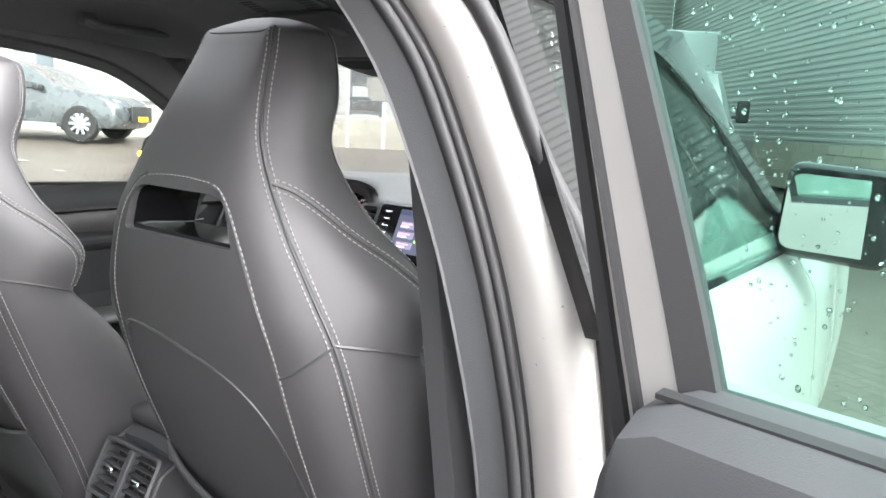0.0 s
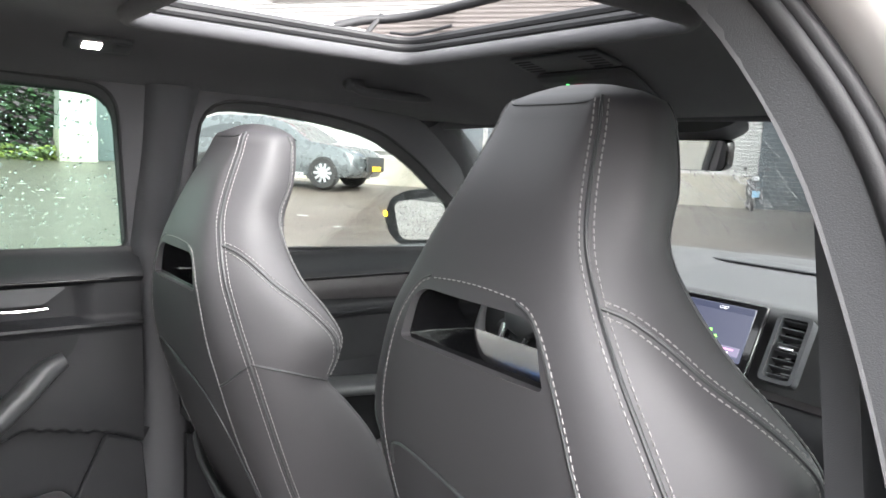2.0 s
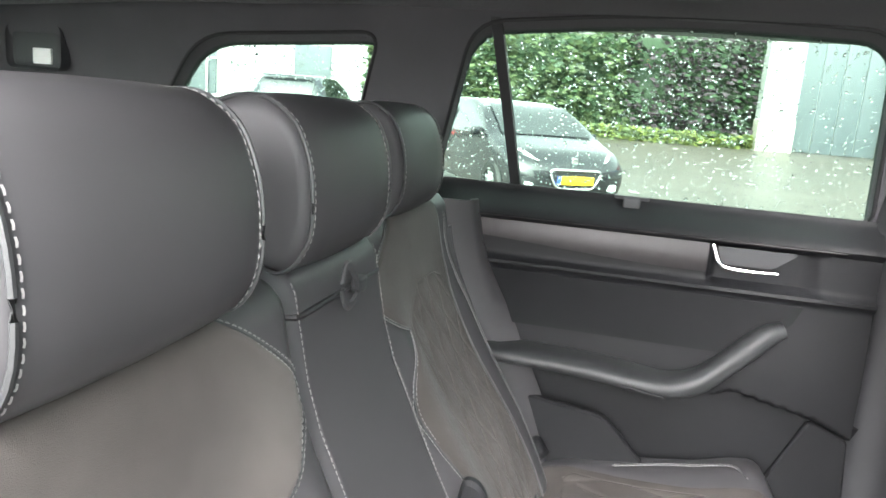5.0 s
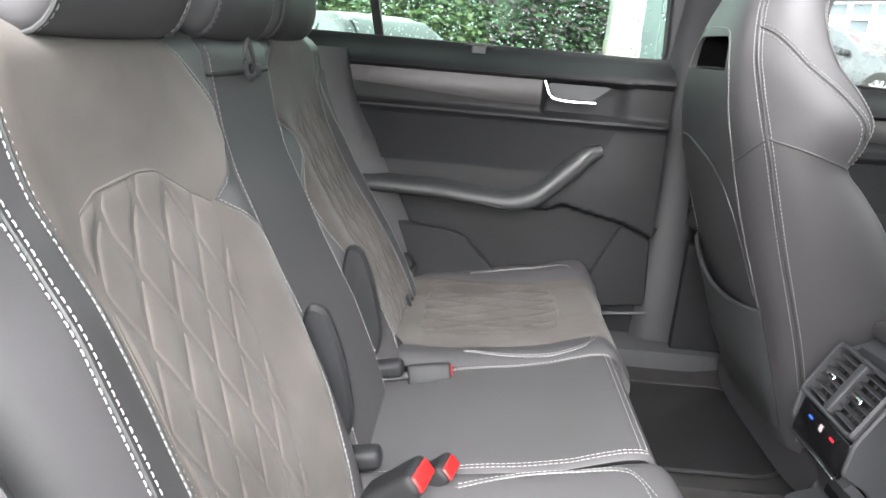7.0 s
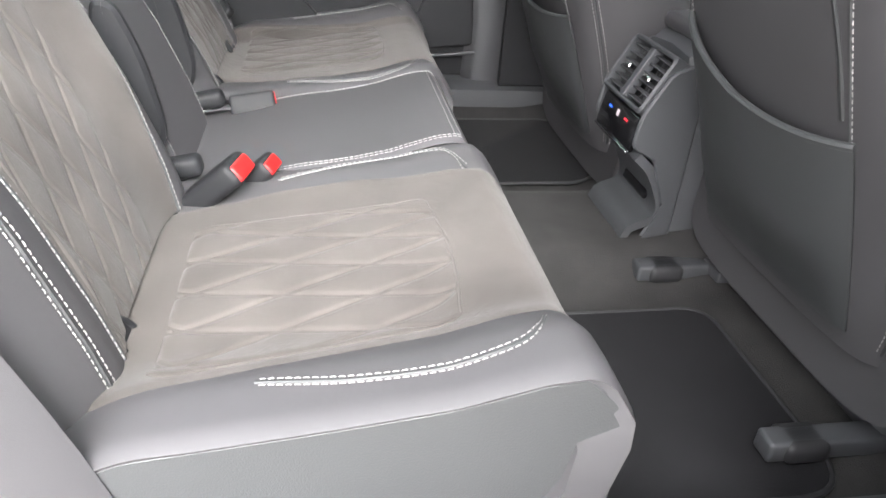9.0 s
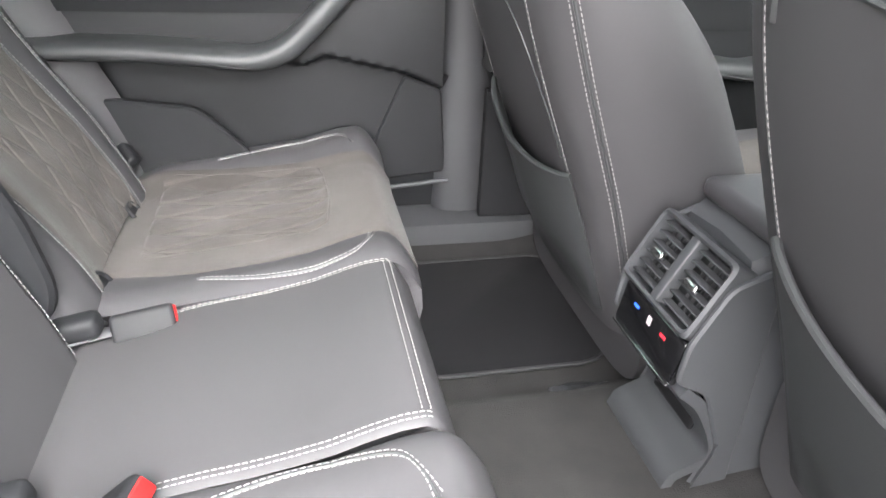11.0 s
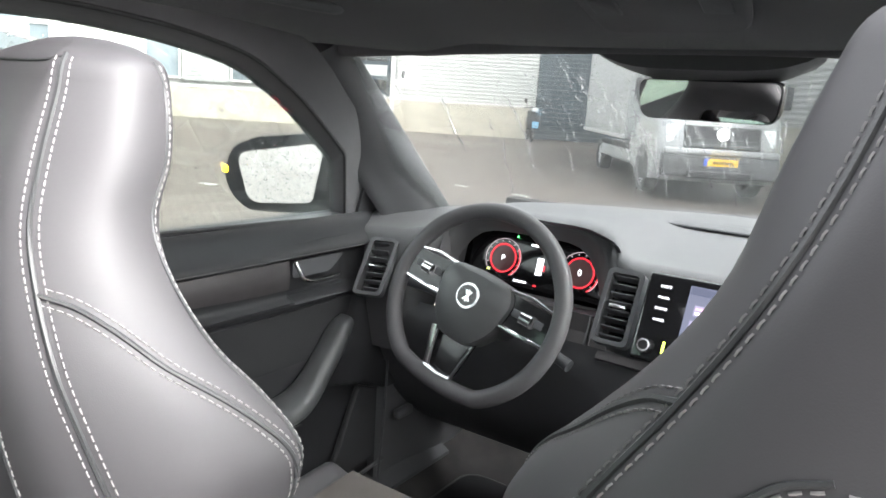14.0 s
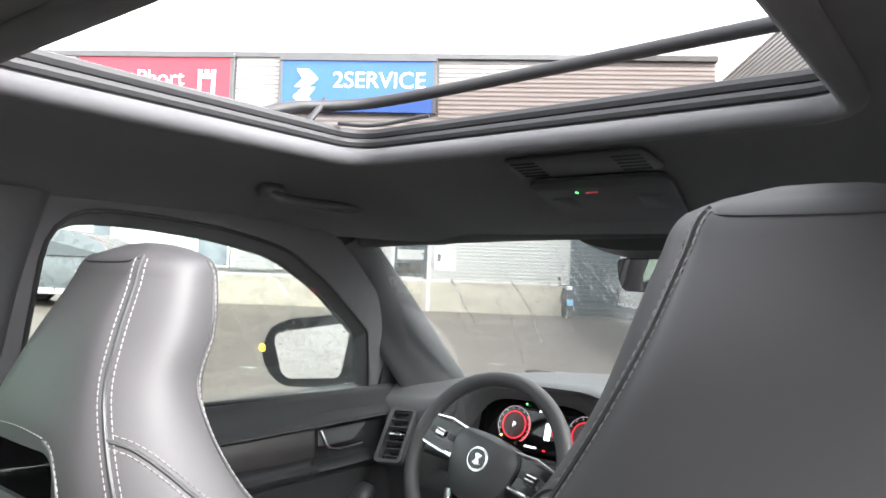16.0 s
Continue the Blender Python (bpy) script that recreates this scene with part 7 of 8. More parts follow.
for s0, s1, f, r in ((-13.85, -12.5, M["blind"], 1), (-12.45, -11.65, M["pane_blue"], 1), (-11.62, -10.12, M["blind"], 3), (-10.10, -8.55, M["blind"], 3), (-8.52, -7.30, M["pane_blue"], 1), (-5.62, -4.42, M["pane_blue"], 1), (-4.38, -3.20, M["pane_blue"], 1)):
    hall_window(s0, s1, 1.27, 2.80, f, r)
    if s0 < -8:
        hall_window(s0, s1, 2.83, 3.33, M["pane_blue"], 1)
# entrance door with panes
ed = new("entrance_door")
ed.parent = hb
g = Geo()
hall_box(g, -1.45, -0.2, 0.0, 2.75, -0.10, -0.02)
g.ob("leaf", M["dark_door"], ed)
g = Geo()
for a0, a1, b0, b1 in ((-1.5, -1.4, 0, 2.8), (-0.25, -0.12, 0, 2.8), (-1.5, -0.12, 2.72, 2.85)):
    hall_box(g, a0, a1, b0, b1, -0.08, 0.05)
g.ob("frame", M["white_frame"], ed)
for k in range(5):
    g = Geo()
    hall_box(g, -1.30, -0.38, 0.35 + 0.47 * k, 0.70 + 0.47 * k, -0.03, 0.0)
    g.ob("pane", M["blind"] if k in (1, 3) else M["car_glass"], ed)
# sheet by the door
nb = thing("wall_notice", "white notice sheet on the cladding", "notice")
g = Geo()
hall_box(g, 0.02, 0.72, 1.42, 2.10, 0.02, 0.045)
g.ob("sheet", M["sign_white"], nb)
g = Geo()
for z0 in (1.5, 1.6):
    hall_box(g, 0.3, 0.6, z0, z0 + 0.03, 0.045, 0.05)
hall_box(g, 0.10, 0.22, 1.72, 1.98, 0.045, 0.05)
g.ob("print", M["trim_dark"], nb)
# roller door behind the van
rdoor = new("loading_door")
rdoor.parent = hb
for k in range(22):
    g = Geo()
    hall_box(g, 4.66, 9.3, 0.02 + 0.15 * k, 0.16 + 0.15 * k, -0.1, -0.04)
    g.ob("slat", M["dark_door"], rdoor)

# signs on the upper wall
def sign(s0, s1, z0, z1, mat, label):
    t = thing("sign_board", label, "sign", "hall signs")
    g = Geo()
    hall_box(g, s0, s1, z0, z1, 0.03, 0.20)
    g.ob("board", mat, t)
    g = Geo()
    hall_box(g, s0 - 0.12, s1 + 0.12, z1, z1 + 0.16, 0.02, 0.26)
    g.ob("hood", M["trim_dark"], t)
    for s in (s0 - 0.12, s1):
        g = Geo()
        hall_box(g, s, s + 0.12, z0, z1, 0.02, 0.22)
        g.ob("edge", M["trim_dark"], t)
    return t


def on_wall(s, z, d=0.215):
    m = Matrix.Identity(4)
    m.col[0][:3], m.col[1][:3], m.col[2][:3] = (TX, TY, 0), (0, 0, 1), (NX, NY, 0)
    m.translation = hall(s, z, d)
    return m


sg = sign(-5.6, -0.25, 6.85, 8.65, M["sign_blue"], "blue sign board with a white folded-ribbon mark and words")
text_ob("words", "2SERVICE", 0.80, M["sign_white"], sg, on_wall(-2.15, 7.95))
for k, (z, q) in enumerate(((8.0, 1), (7.35, -1))):
    Geo().slab(rounded([(-0.42, -0.30), (0.1, -0.30), (0.45, 0.0), (0.1, 0.34), (-0.35, 0.34), (-0.1, 0.0)], 0.06, 3), 0.02, lambda a, b, c, z=z, q=q: tuple(on_wall(-4.75, z) @ V(a * q, b, c))).ob("mark", M["sign_white"], sg)
sg2 = sign(-13.15, -7.5, 6.95, 8.72, M["sign_red"], "red sign board with white words and a tower mark")
text_ob("words", "SmartPhort", 0.78, M["sign_white"], sg2, on_wall(-11.0, 7.95))
rbox("small_words", (3.6, 0.16, 0.02), 0.0, M["sign_white"], sg2, on_wall(-11.0, 7.28), seg=1)
for a, b, w, h in ((0, 0, 0.62, 0.9), (-0.25, 0.5, 0.14, 0.2), (0.0, 0.5, 0.14, 0.2), (0.25, 0.5, 0.14, 0.2)):
    rbox("mark", (w, h, 0.02), 0.0, M["sign_white"], sg2, on_wall(-8.35 + a, 7.68 + b), seg=1)
rbox("mark", (0.36, 0.55, 0.02), 0.0, M["sign_red"], sg2, on_wall(-8.35, 7.68, 0.235), seg=1)

# wing coming towards the yard on the other side
def wing(s, z, d=0.0):
    return (-1.8 + 0.53 * s - 0.848 * d, 17.2 - 0.848 * s - 0.53 * d, z)


wb = thing("hall_wing", "ribbed clad wing of the hall with cream brick plinth", "industrial building")
cladding(wing, -9.4, 12, 0.98, 8.2, 0.13, 0.028).ob("cladding", M["clad"], wb, "light ribbed cladding")
g = Geo()
o = len(g.v)
g.v += [wing(s, z, d) for z in (0, 8.35) for d in (-10, -0.06) for s in (-9.4, 12)]
g.f += [(0, 1, 3, 2), (4, 6, 7, 5), (0, 4, 5, 1), (1, 5, 7, 3), (3, 7, 6, 2), (2, 6, 4, 0)]
g.ob("core", M["clad_brown"], wb)


def brick_rows(place, s0, s1, rows, parent, blen=0.60, bh=0.20):
    """Courses of large cream bricks; the joints stand back."""
    g = Geo()
    for r in range(rows):
        s = s0 - (blen / 2 if r % 2 else 0)
        while s < s1:
            a, b = max(s, s0) + 0.006, min(s + blen, s1) - 0.006
            if b > a:
                o = len(g.v)
                z0, z1 = r * bh + 0.006, (r + 1) * bh - 0.006
                g.v += [place(q, z, d) for z in (z0, z1) for d in (-0.05, 0.02) for q in (a, b)]
                for q in ((0, 1, 3, 2), (4, 6, 7, 5), (0, 4, 5, 1), (1, 5, 7, 3), (3, 7, 6, 2), (2, 6, 4, 0)):
                    g.f.append(tuple(o + k for k in q))
            s += blen
    ob = g.ob("bricks", M["plinth"], parent, "cream brick plinth")
    tagged(ob, kind="stuff")


brick_rows(hall, -40, 4.62, 5, hb)
brick_rows(wing, -1.0, 12, 5, wb)
g = Geo()
hall_box(g, -60, 4.62, 0.0, 1.03, -0.12, 0.008)
g.ob("plinth_bed", M["mortar"], hb)


# ---- vehicles ----
def wheel(parent, m, r, w, spokes=10):
    wh = new("wheel")
    wh.parent = parent
    wh.matrix_basis = m
    prof = [(r * 0.64, -w / 2), (r * 0.92, -w / 2), (r, -w * 0.3), (r, w * 0.3), (r * 0.92, w / 2), (r * 0.64, w / 2)]
    g = Geo()
    g.grid([[(a * math.cos(q), b, a * math.sin(q)) for a, b in prof] for q in np.linspace(0, TAU, 28, endpoint=False)], cu=True, cv=True)
    g.ob("tyre", M["tyre"], wh)
    g = Geo()
    g.grid([[(a * math.cos(q), b, a * math.sin(q)) for a, b in ((r * 0.64, -w * 0.45), (r * 0.66, w * 0.45), (r * 0.60, w * 0.42), (r * 0.58, -w * 0.2), (0.02, -w * 0.2))] for q in np.linspace(0, TAU, 28, endpoint=False)], cu=True)
    g.ob("rim", M["black_trim"], wh)
    for k in range(spokes):
        a = TAU * k / spokes
        rbox("spoke", (r * 0.56, 0.03, r * 0.16), 0.01, M["rimmetal"], wh, Matrix.Rotation(a, 4, "Y") @ pose(r * 0.34, w * 0.36, 0), seg=1)
    for s in (-1, 1):
        cyl("hub", r * 0.14, 0.05, M["rimmetal"], wh, pose(0, w * 0.34, 0, 90, 0, 0), n=14)
        break
    return wh


def car(name, label, m, L, W, H, prof, belt, windows, paint, wheel_x, wr, front=True, extra=None):
    """A parked car: prof is its side outline (x forward, z up)."""
    t = thing(name, label, "car", "parked cars")
    t.matrix_basis = m
    ol = rounded(prof, 0.12, 4)
    cxm = sum(p[0] for p in ol) / len(ol)

    def lat(z):
        return W / 2 * (1 - 0.20 * sstep(belt, H, z) - 0.05 * sstep(0.45, 0.2, z))

    rings = []
    for v, ins, e in ((-1, 0.10, 0.10), (-0.985, 0.045, 0.05), (-0.93, 0.018, 0.02), (-0.75, 0.006, 0.008), (-0.4, 0.0, 0.0), (0.4, 0.0, 0.0), (0.75, 0.006, 0.008), (0.93, 0.018, 0.02), (0.985, 0.045, 0.05), (1, 0.10, 0.10)):
        ring = []
        for x, z in ol:
            xx = x - (x - L / 2) / (L / 2) * (ins + 0.16 * abs(v) ** 2.5 * sstep(0.55, 1.0, abs(x - L / 2) / (L / 2)))
            zz = z - e * 0.5 if z > 0.6 else z + e * 0.2
            ring.append((xx, v * lat(zz), zz))
        rings.append(ring)
    Geo().loft(rings).ob("body", paint, t, angle=45)
    for s in (-1, 1):
        for w in windows:
            Geo().slab(rounded(w, 0.05, 3), 0.012, lambda a, b, c, s=s: (a, s * (lat(b) - 0.028 + c), b)).ob("side_window", M["car_glass"], t)
        for x in wheel_x:
            arch = [(x + wr * 1.14 * math.cos(q), max(0.2, wr + wr * 1.14 * math.sin(q))) for q in np.linspace(-0.35, math.pi + 0.35, 20)]
            Geo().slab(arch, 0.02, lambda a, b, c, s=s: (a, s * (W / 2 - 0.06 + c), b)).ob("wheel_arch", M["black_trim"], t)
            wheel(t, pose(x, s * (W / 2 - 0.09), wr) @ (pose(0, 0, 0, 0, 0, 0) if s > 0 else pose(0, 0, 0, 0, 0, 180)), wr, 0.22)
    return t, lat


def place_z(x, y):
    return ground_z(x, y)


# grey sport utility car along the hall
ax, ay = -14.0, 8.35
az = math.degrees(math.atan2(TY, TX))
SUV = [(0.05, 0.30), (0.0, 0.75), (0.12, 1.05), (0.55, 1.50), (1.1, 1.62), (2.3, 1.63), (2.9, 1.50), (3.55, 1.10), (4.45, 0.98), (4.78, 0.82), (4.85, 0.55), (4.75, 0.28)]
ca, la = car("parked_suv", "grey-blue parked sport utility car wet with rain", pose(ax, ay, place_z(ax, ay), 0, 0, az + 4) @ pose(-3.93, 0, 0), 4.85, 1.92, 1.63, SUV, 1.02,
             [[(0.62, 1.06), (1.75, 1.06), (1.75, 1.52), (1.0, 1.50)], [(1.82, 1.06), (3.28, 1.06), (2.72, 1.44), (2.2, 1.53), (1.82, 1.53)]], M["paint_grey"], (0.95, 3.93), 0.37)
for s in (-1, 1):
    Geo().slab(rounded([(4.25, 0.80), (4.68, 0.76), (4.62, 0.88), (4.3, 0.93)], 0.03, 3), 0.02, lambda a, b, c, s=s: (a, s * (0.86 - 0.5 * (a - 4.25) + c), b)).ob("headlamp", M["lampglass"], ca)
    rbox("door_mirror", (0.14, 0.20, 0.13), 0.04, M["black_trim"], ca, pose(3.15, s * 1.03, 1.07))
    Geo().loft([[(x, s * 0.965, z) for x, z in ((1.4, 0.26), (3.45, 0.26), (3.45, 0.36), (1.4, 0.40))], [(x, s * 0.94, z) for x, z in ((1.4, 0.26), (3.45, 0.26), (3.45, 0.36), (1.4, 0.40))]]).ob("sill_trim", M["rimmetal"], ca)
rbox("grille", (0.05, 1.1, 0.35), 0.02, M["black_trim"], ca, pose(4.84, 0, 0.60))
rbox("number_plate", (0.03, 0.52, 0.11), 0.005, M["plate_y"], ca, pose(4.87, 0, 0.50))

# black hatchback facing the yard
HAT = [(0.03, 0.30), (0.0, 0.8), (0.1, 1.0), (0.35, 1.36), (0.8, 1.46), (1.9, 1.46), (2.5, 1.33), (3.1, 0.98), (3.7, 0.82), (3.93, 0.66), (3.97, 0.42), (3.88, 0.20)]
hx, hy, hang = -8.62, -0.85, 33.0
hm = pose(hx, hy, place_z(hx, hy), 0, 0, hang) @ pose(-3.97, 0, 0)
cb, lb = car("parked_hatchback", "black parked hatchback with pale-ringed grille and yellow plate", hm, 3.97, 1.74, 1.46, HAT, 0.95,
             [[(0.45, 0.98), (1.5, 0.96), (1.5, 1.38), (0.85, 1.38)], [(1.57, 0.96), (2.95, 0.96), (2.45, 1.28), (1.95, 1.39), (1.57, 1.39)]], M["paint_black"], (0.66, 3.20), 0.31)
# windscreen
Geo().sheet([[(x, v * 0.70 * (1 - 0.12 * (z - 0.97) / 0.4), z + 0.02) for x, z in ((3.10, 0.985), (2.8, 1.16), (2.5, 1.335), (2.35, 1.375))] for v in np.linspace(-1, 1, 9)], 0.01).ob("windscreen", M["car_glass"], cb)
for s in (-1, 1):
    Geo().loft([[(3.86 - 0.30 * q - 0.0, s * (0.50 + 0.30 * q), 0.70 + 0.10 * q + dz) for q in (0, 0.5, 1)] + [(3.80 - 0.30 * q, s * (0.50 + 0.30 * q), 0.62 + 0.12 * q + dz + 0.14 * math.sin(math.pi * (0.2 + 0.6 * q))) for q in (1, 0.5, 0)] for dz in (0.0, 0.012)]).ob("headlamp", M["lampglass"], cb)
    rbox("fog_lamp", (0.04, 0.14, 0.10), 0.03, M["lampglass"], cb, pose(3.87, s * 0.62, 0.38))
    rbox("door_mirror", (0.12, 0.18, 0.12), 0.04, M["paint_black"], cb, pose(2.72, s * 0.92, 0.99))
gring = rounded([(-0.40, 0.60), (0.40, 0.60), (0.27, 0.36), (-0.27, 0.36)], 0.09, 5)
Geo().tube([(3.965, a, b) for a, b in gring], 0.018, n=8, closed=True).ob("grille_ring", M["chrome"], cb, "bright grille ring")
Geo().slab(gring, 0.01, lambda a, b, c: (3.955 - c, a, b)).ob("grille", M["black_trim"], cb)
rbox("number_plate", (0.02, 0.52, 0.11), 0.004, M["plate_y"], cb, pose(3.985, 0, 0.47))
rbox("plate_end", (0.022, 0.05, 0.11), 0.002, M["plate_blue"], cb, pose(3.986, -0.25, 0.47))
rbox("plate_bar", (0.023, 0.30, 0.045), 0.002, M["plate_bar"], cb, pose(3.986, 0.02, 0.47))
rbox("badge", (0.02, 0.09, 0.09), 0.02, M["chrome"], cb, pose(3.90, 0, 0.72))
rbox("lower_grille", (0.03, 0.9, 0.10), 0.02, M["black_trim"], cb, pose(3.95, 0, 0.26))

# dark estate seen from behind
EST = [(0.03, 0.30), (0.0, 0.62), (0.05, 0.92), (0.30, 1.36), (0.7, 1.46), (2.2, 1.46), (2.8, 1.33), (3.4, 0.98), (4.0, 0.86), (4.22, 0.62), (4.2, 0.28)]
ex, ey = -14.81, -7.82
em = pose(ex, ey, place_z(ex, ey), 0, 0, 188.5)
cc2, lc2 = car("parked_hatchback", "dark blue parked hatchback seen from behind with red lamps", em, 4.22, 1.76, 1.46, EST, 0.95,
               [[(0.45, 0.98), (1.6, 0.96), (1.6, 1.38), (0.8, 1.38)], [(1.67, 0.96), (3.2, 0.96), (2.7, 1.28), (2.1, 1.39), (1.67, 1.39)]], M["paint_dark"], (0.75, 3.40), 0.31)
Geo().sheet([[(x - 0.02, v * 0.62, z) for x, z in ((0.07, 0.98), (0.18, 1.17), (0.30, 1.345))] for v in np.linspace(-1, 1, 7)], -0.01).ob("rear_window", M["car_glass"], cc2)
for s in (-1, 1):
    rbox("tail_lamp", (0.10, 0.30, 0.20), 0.05, M["tail_red"], cc2, pose(0.06, s * 0.70, 0.86))
rbox("number_plate", (0.02, 0.52, 0.11), 0.004, M["plate_y"], cc2, pose(-0.01, 0.0, 0.70))
rbox("spoiler", (0.18, 1.2, 0.04), 0.015, M["paint_dark"], cc2, pose(0.28, 0, 1.41))

# box van in front of the loading door
vn = thing("box_van", "silver box van with grey bumper and yellow plate", "van")
vang = math.degrees(math.atan2(NY, NX))
vn.matrix_basis = pose(-2.20, 11.40, 0.05, 0, 0, vang)
CAB = [(-1.95, 0.45), (-1.95, 2.35), (-1.2, 2.40), (-0.95, 2.33), (-0.42, 1.48), (-0.10, 1.28), (0.0, 0.95), (0.02, 0.55), (-0.10, 0.28), (-1.0, 0.30)]
ol = rounded(CAB, 0.12, 4)
rings = []
for v, ins in ((-1, 0.12), (-0.97, 0.05), (-0.88, 0.015), (-0.5, 0.0), (0.5, 0.0), (0.88, 0.015), (0.97, 0.05), (1, 0.12)):
    rings.append([(x - (ins if x > -1.0 else 0) - 0.10 * abs(v) ** 3 * sstep(-0.8, 0, x), v * 0.98 * (1 - 0.12 * sstep(1.3, 2.4, z)), z) for x, z in ol])
Geo().loft(rings).ob("cab", M["paint_van"], vn, angle=45)
Geo().sheet([[(x + 0.015, v * (0.80 - 0.08 * (z - 1.5)), z + 0.01) for x, z in ((-0.44, 1.52), (-0.68, 1.92), (-0.92, 2.30))] for v in np.linspace(-1, 1, 8)], 0.01).ob("windscreen", M["car_glass"], vn)
for s in (-1, 1):
    Geo().slab(rounded([(-1.75, 1.42), (-0.72, 1.38), (-1.05, 2.12), (-1.75, 2.18)], 0.06, 3), 0.012, lambda a, b, c, s=s: (a, s * (0.985 * (1 - 0.12 * sstep(1.3, 2.4, b)) - 0.03 + c), b)).ob("side_window", M["car_glass"], vn)
    rbox("headlamp", (0.10, 0.26, 0.30), 0.05, M["lampglass"], vn, pose(-0.13, s * 0.74, 1.02, 0, -8, 0))
    rbox("fog_lamp", (0.05, 0.15, 0.09), 0.02, M["lampglass"], vn, pose(-0.02, s * 0.70, 0.55))
    rbox("door_mirror", (0.14, 0.20, 0.38), 0.04, M["black_trim"], vn, pose(-0.72, s * 1.18, 1.68))
    rbox("mirror_arm", (0.05, 0.16, 0.05), 0.01, M["black_trim"], vn, pose(-0.72, s * 1.03, 1.58))
    wheel(vn, pose(-0.95, s * 0.86, 0.36) @ (pose(0, 0, 0) if s > 0 else pose(0, 0, 0, 0, 0, 180)), 0.36, 0.22, 8)
    wheel(vn, pose(-4.7, s * 0.86, 0.36) @ (pose(0, 0, 0) if s > 0 else pose(0, 0, 0, 0, 0, 180)), 0.36, 0.22, 8)
    Geo().slab([(-0.95 + 0.43 * math.cos(q), 0.36 + 0.43 * math.sin(q)) for q in np.linspace(-0.3, math.pi + 0.3, 18)], 0.02, lambda a, b, c, s=s: (a, s * (0.962 + c), b)).ob("wheel_arch", M["black_trim"], vn)
    rbox("side_skirt", (2.6, 0.03, 0.22), 0.01, M["box_white"], vn, pose(-3.1, s * 0.98, 0.52))
rbox("bumper", (0.14, 1.86, 0.36), 0.05, M["trim_dark"], vn, pose(-0.03, 0, 0.55))
rbox("bumper_top", (0.12, 1.80, 0.10), 0.03, M["paint_van"], vn, pose(0.0, 0, 0.77))
rbox("grille", (0.05, 1.20, 0.36), 0.03, M["black_trim"], vn, pose(-0.045, 0, 1.0, 0, -14, 0))
for k in range(4):
    rbox("grille_bar", (0.05, 1.1, 0.03), 0.01, M["trim_dark"], vn, pose(-0.01 - 0.024 * k, 0, 0.88 + 0.085 * k))
cyl("badge", 0.10, 0.03, M["chrome"], vn, pose(-0.03, 0, 1.05, 0, 78, 0), n=24)
rbox("number_plate", (0.02, 0.52, 0.11), 0.004, M["plate_y"], vn, pose(0.055, 0, 0.62))
rbox("plate_end", (0.022, 0.05, 0.11), 0.002, M["plate_blue"], vn, pose(0.056, -0.245, 0.62))
rbox("plate_bar", (0.023, 0.32, 0.045), 0.002, M["plate_bar"], vn, pose(0.056, 0.02, 0.62))
rbox("lower_intake", (0.05, 1.0, 0.12), 0.02, M["black_trim"], vn, pose(0.03, 0, 0.42))
rbox("cargo_box", (4.3, 2.15, 2.35), 0.05, M["box_white"], vn, pose(-4.2, 0, 2.0))
for s in (-1, 1):
    for zz in (0.86, 3.14):
        rbox("box_rail", (4.32, 0.04, 0.08), 0.01, M["rimmetal"], vn, pose(-4.2, s * 1.075, zz))
rbox("chassis", (5.2, 0.8, 0.2), 0.02, M["black_trim"], vn, pose(-3.9, 0, 0.55))

# scooter by the loading door
mo = thing("parked_scooter", "dark parked scooter with a pale-blue plate by the wall", "scooter")
mo.matrix_basis = pose(-9.75, 20.1, 0, 0, 0, vang)
for x in (0.0, -1.2):
    wheel(mo, pose(x, -0.05, 0.24), 0.24, 0.11, 6)
rbox("body", (0.9, 0.34, 0.42), 0.12, M["black_trim"], mo, pose(-0.85, 0, 0.60))
rbox("seat", (0.7, 0.28, 0.12), 0.05, M["tyre"], mo, pose(-0.85, 0, 0.84))
rbox("leg_shield", (0.10, 0.42, 0.62), 0.05, M["black_trim"], mo, pose(-0.12, 0, 0.68, 0, -14, 0))
Geo().tube([(-0.14, -0.34, 1.03), (-0.10, 0, 1.06), (-0.14, 0.34, 1.03)], 0.022).ob("handlebar", M["black_trim"], mo)
rbox("head_lamp", (0.12, 0.20, 0.14), 0.04, M["lampglass"], mo, pose(-0.05, 0, 0.98))
for s in (-1, 1):
    Geo().tube([(-0.14, s * 0.25, 1.05), (-0.12, s * 0.30, 1.22)], 0.008).ob("mirror_stem", M["black_trim"], mo)
    cyl("mirror", 0.06, 0.015, M["black_trim"], mo, pose(-0.12, s * 0.31, 1.26, 0, 90, 0), n=14)
M["plate_pale"] = material("pale_blue_plate", (0.25, 0.52, 0.75), 0.5, scale=9)
rbox("plate", (0.02, 0.20, 0.20), 0.005, M["plate_pale"], mo, pose(0.16, 0.02, 0.52))

# white paving marks of the parking bays
mk = thing("bay_marking", "broken rows of white paving stones", "road marking", kind="stuff")
g = Geo()
rng = random.Random(4)
for (x0, y0), (x1, y1) in (((-6.5, 1.2), (-22, -2.0)), ((-6.2, 3.4), (-22.5, 1.4)), ((-5.6, 6.3), (-20, 5.2)), ((-4.6, 9.4), (-15, 10.4))):
    n = int(math.hypot(x1 - x0, y1 - y0) / 1.1)
    for k in range(n):
        if rng.random() < 0.35:
            continue
        f = k / n
        x, y = lerp(x0, x1, f), lerp(y0, y1, f)
        a = math.atan2(y1 - y0, x1 - x0)
        q = Matrix.Translation((x, y, ground_z(x, y) + 0.004)) @ Matrix.Rotation(a, 4, "Z")
        g.box((0, 0, 0), (0.24, 0.115, 0.010), q)
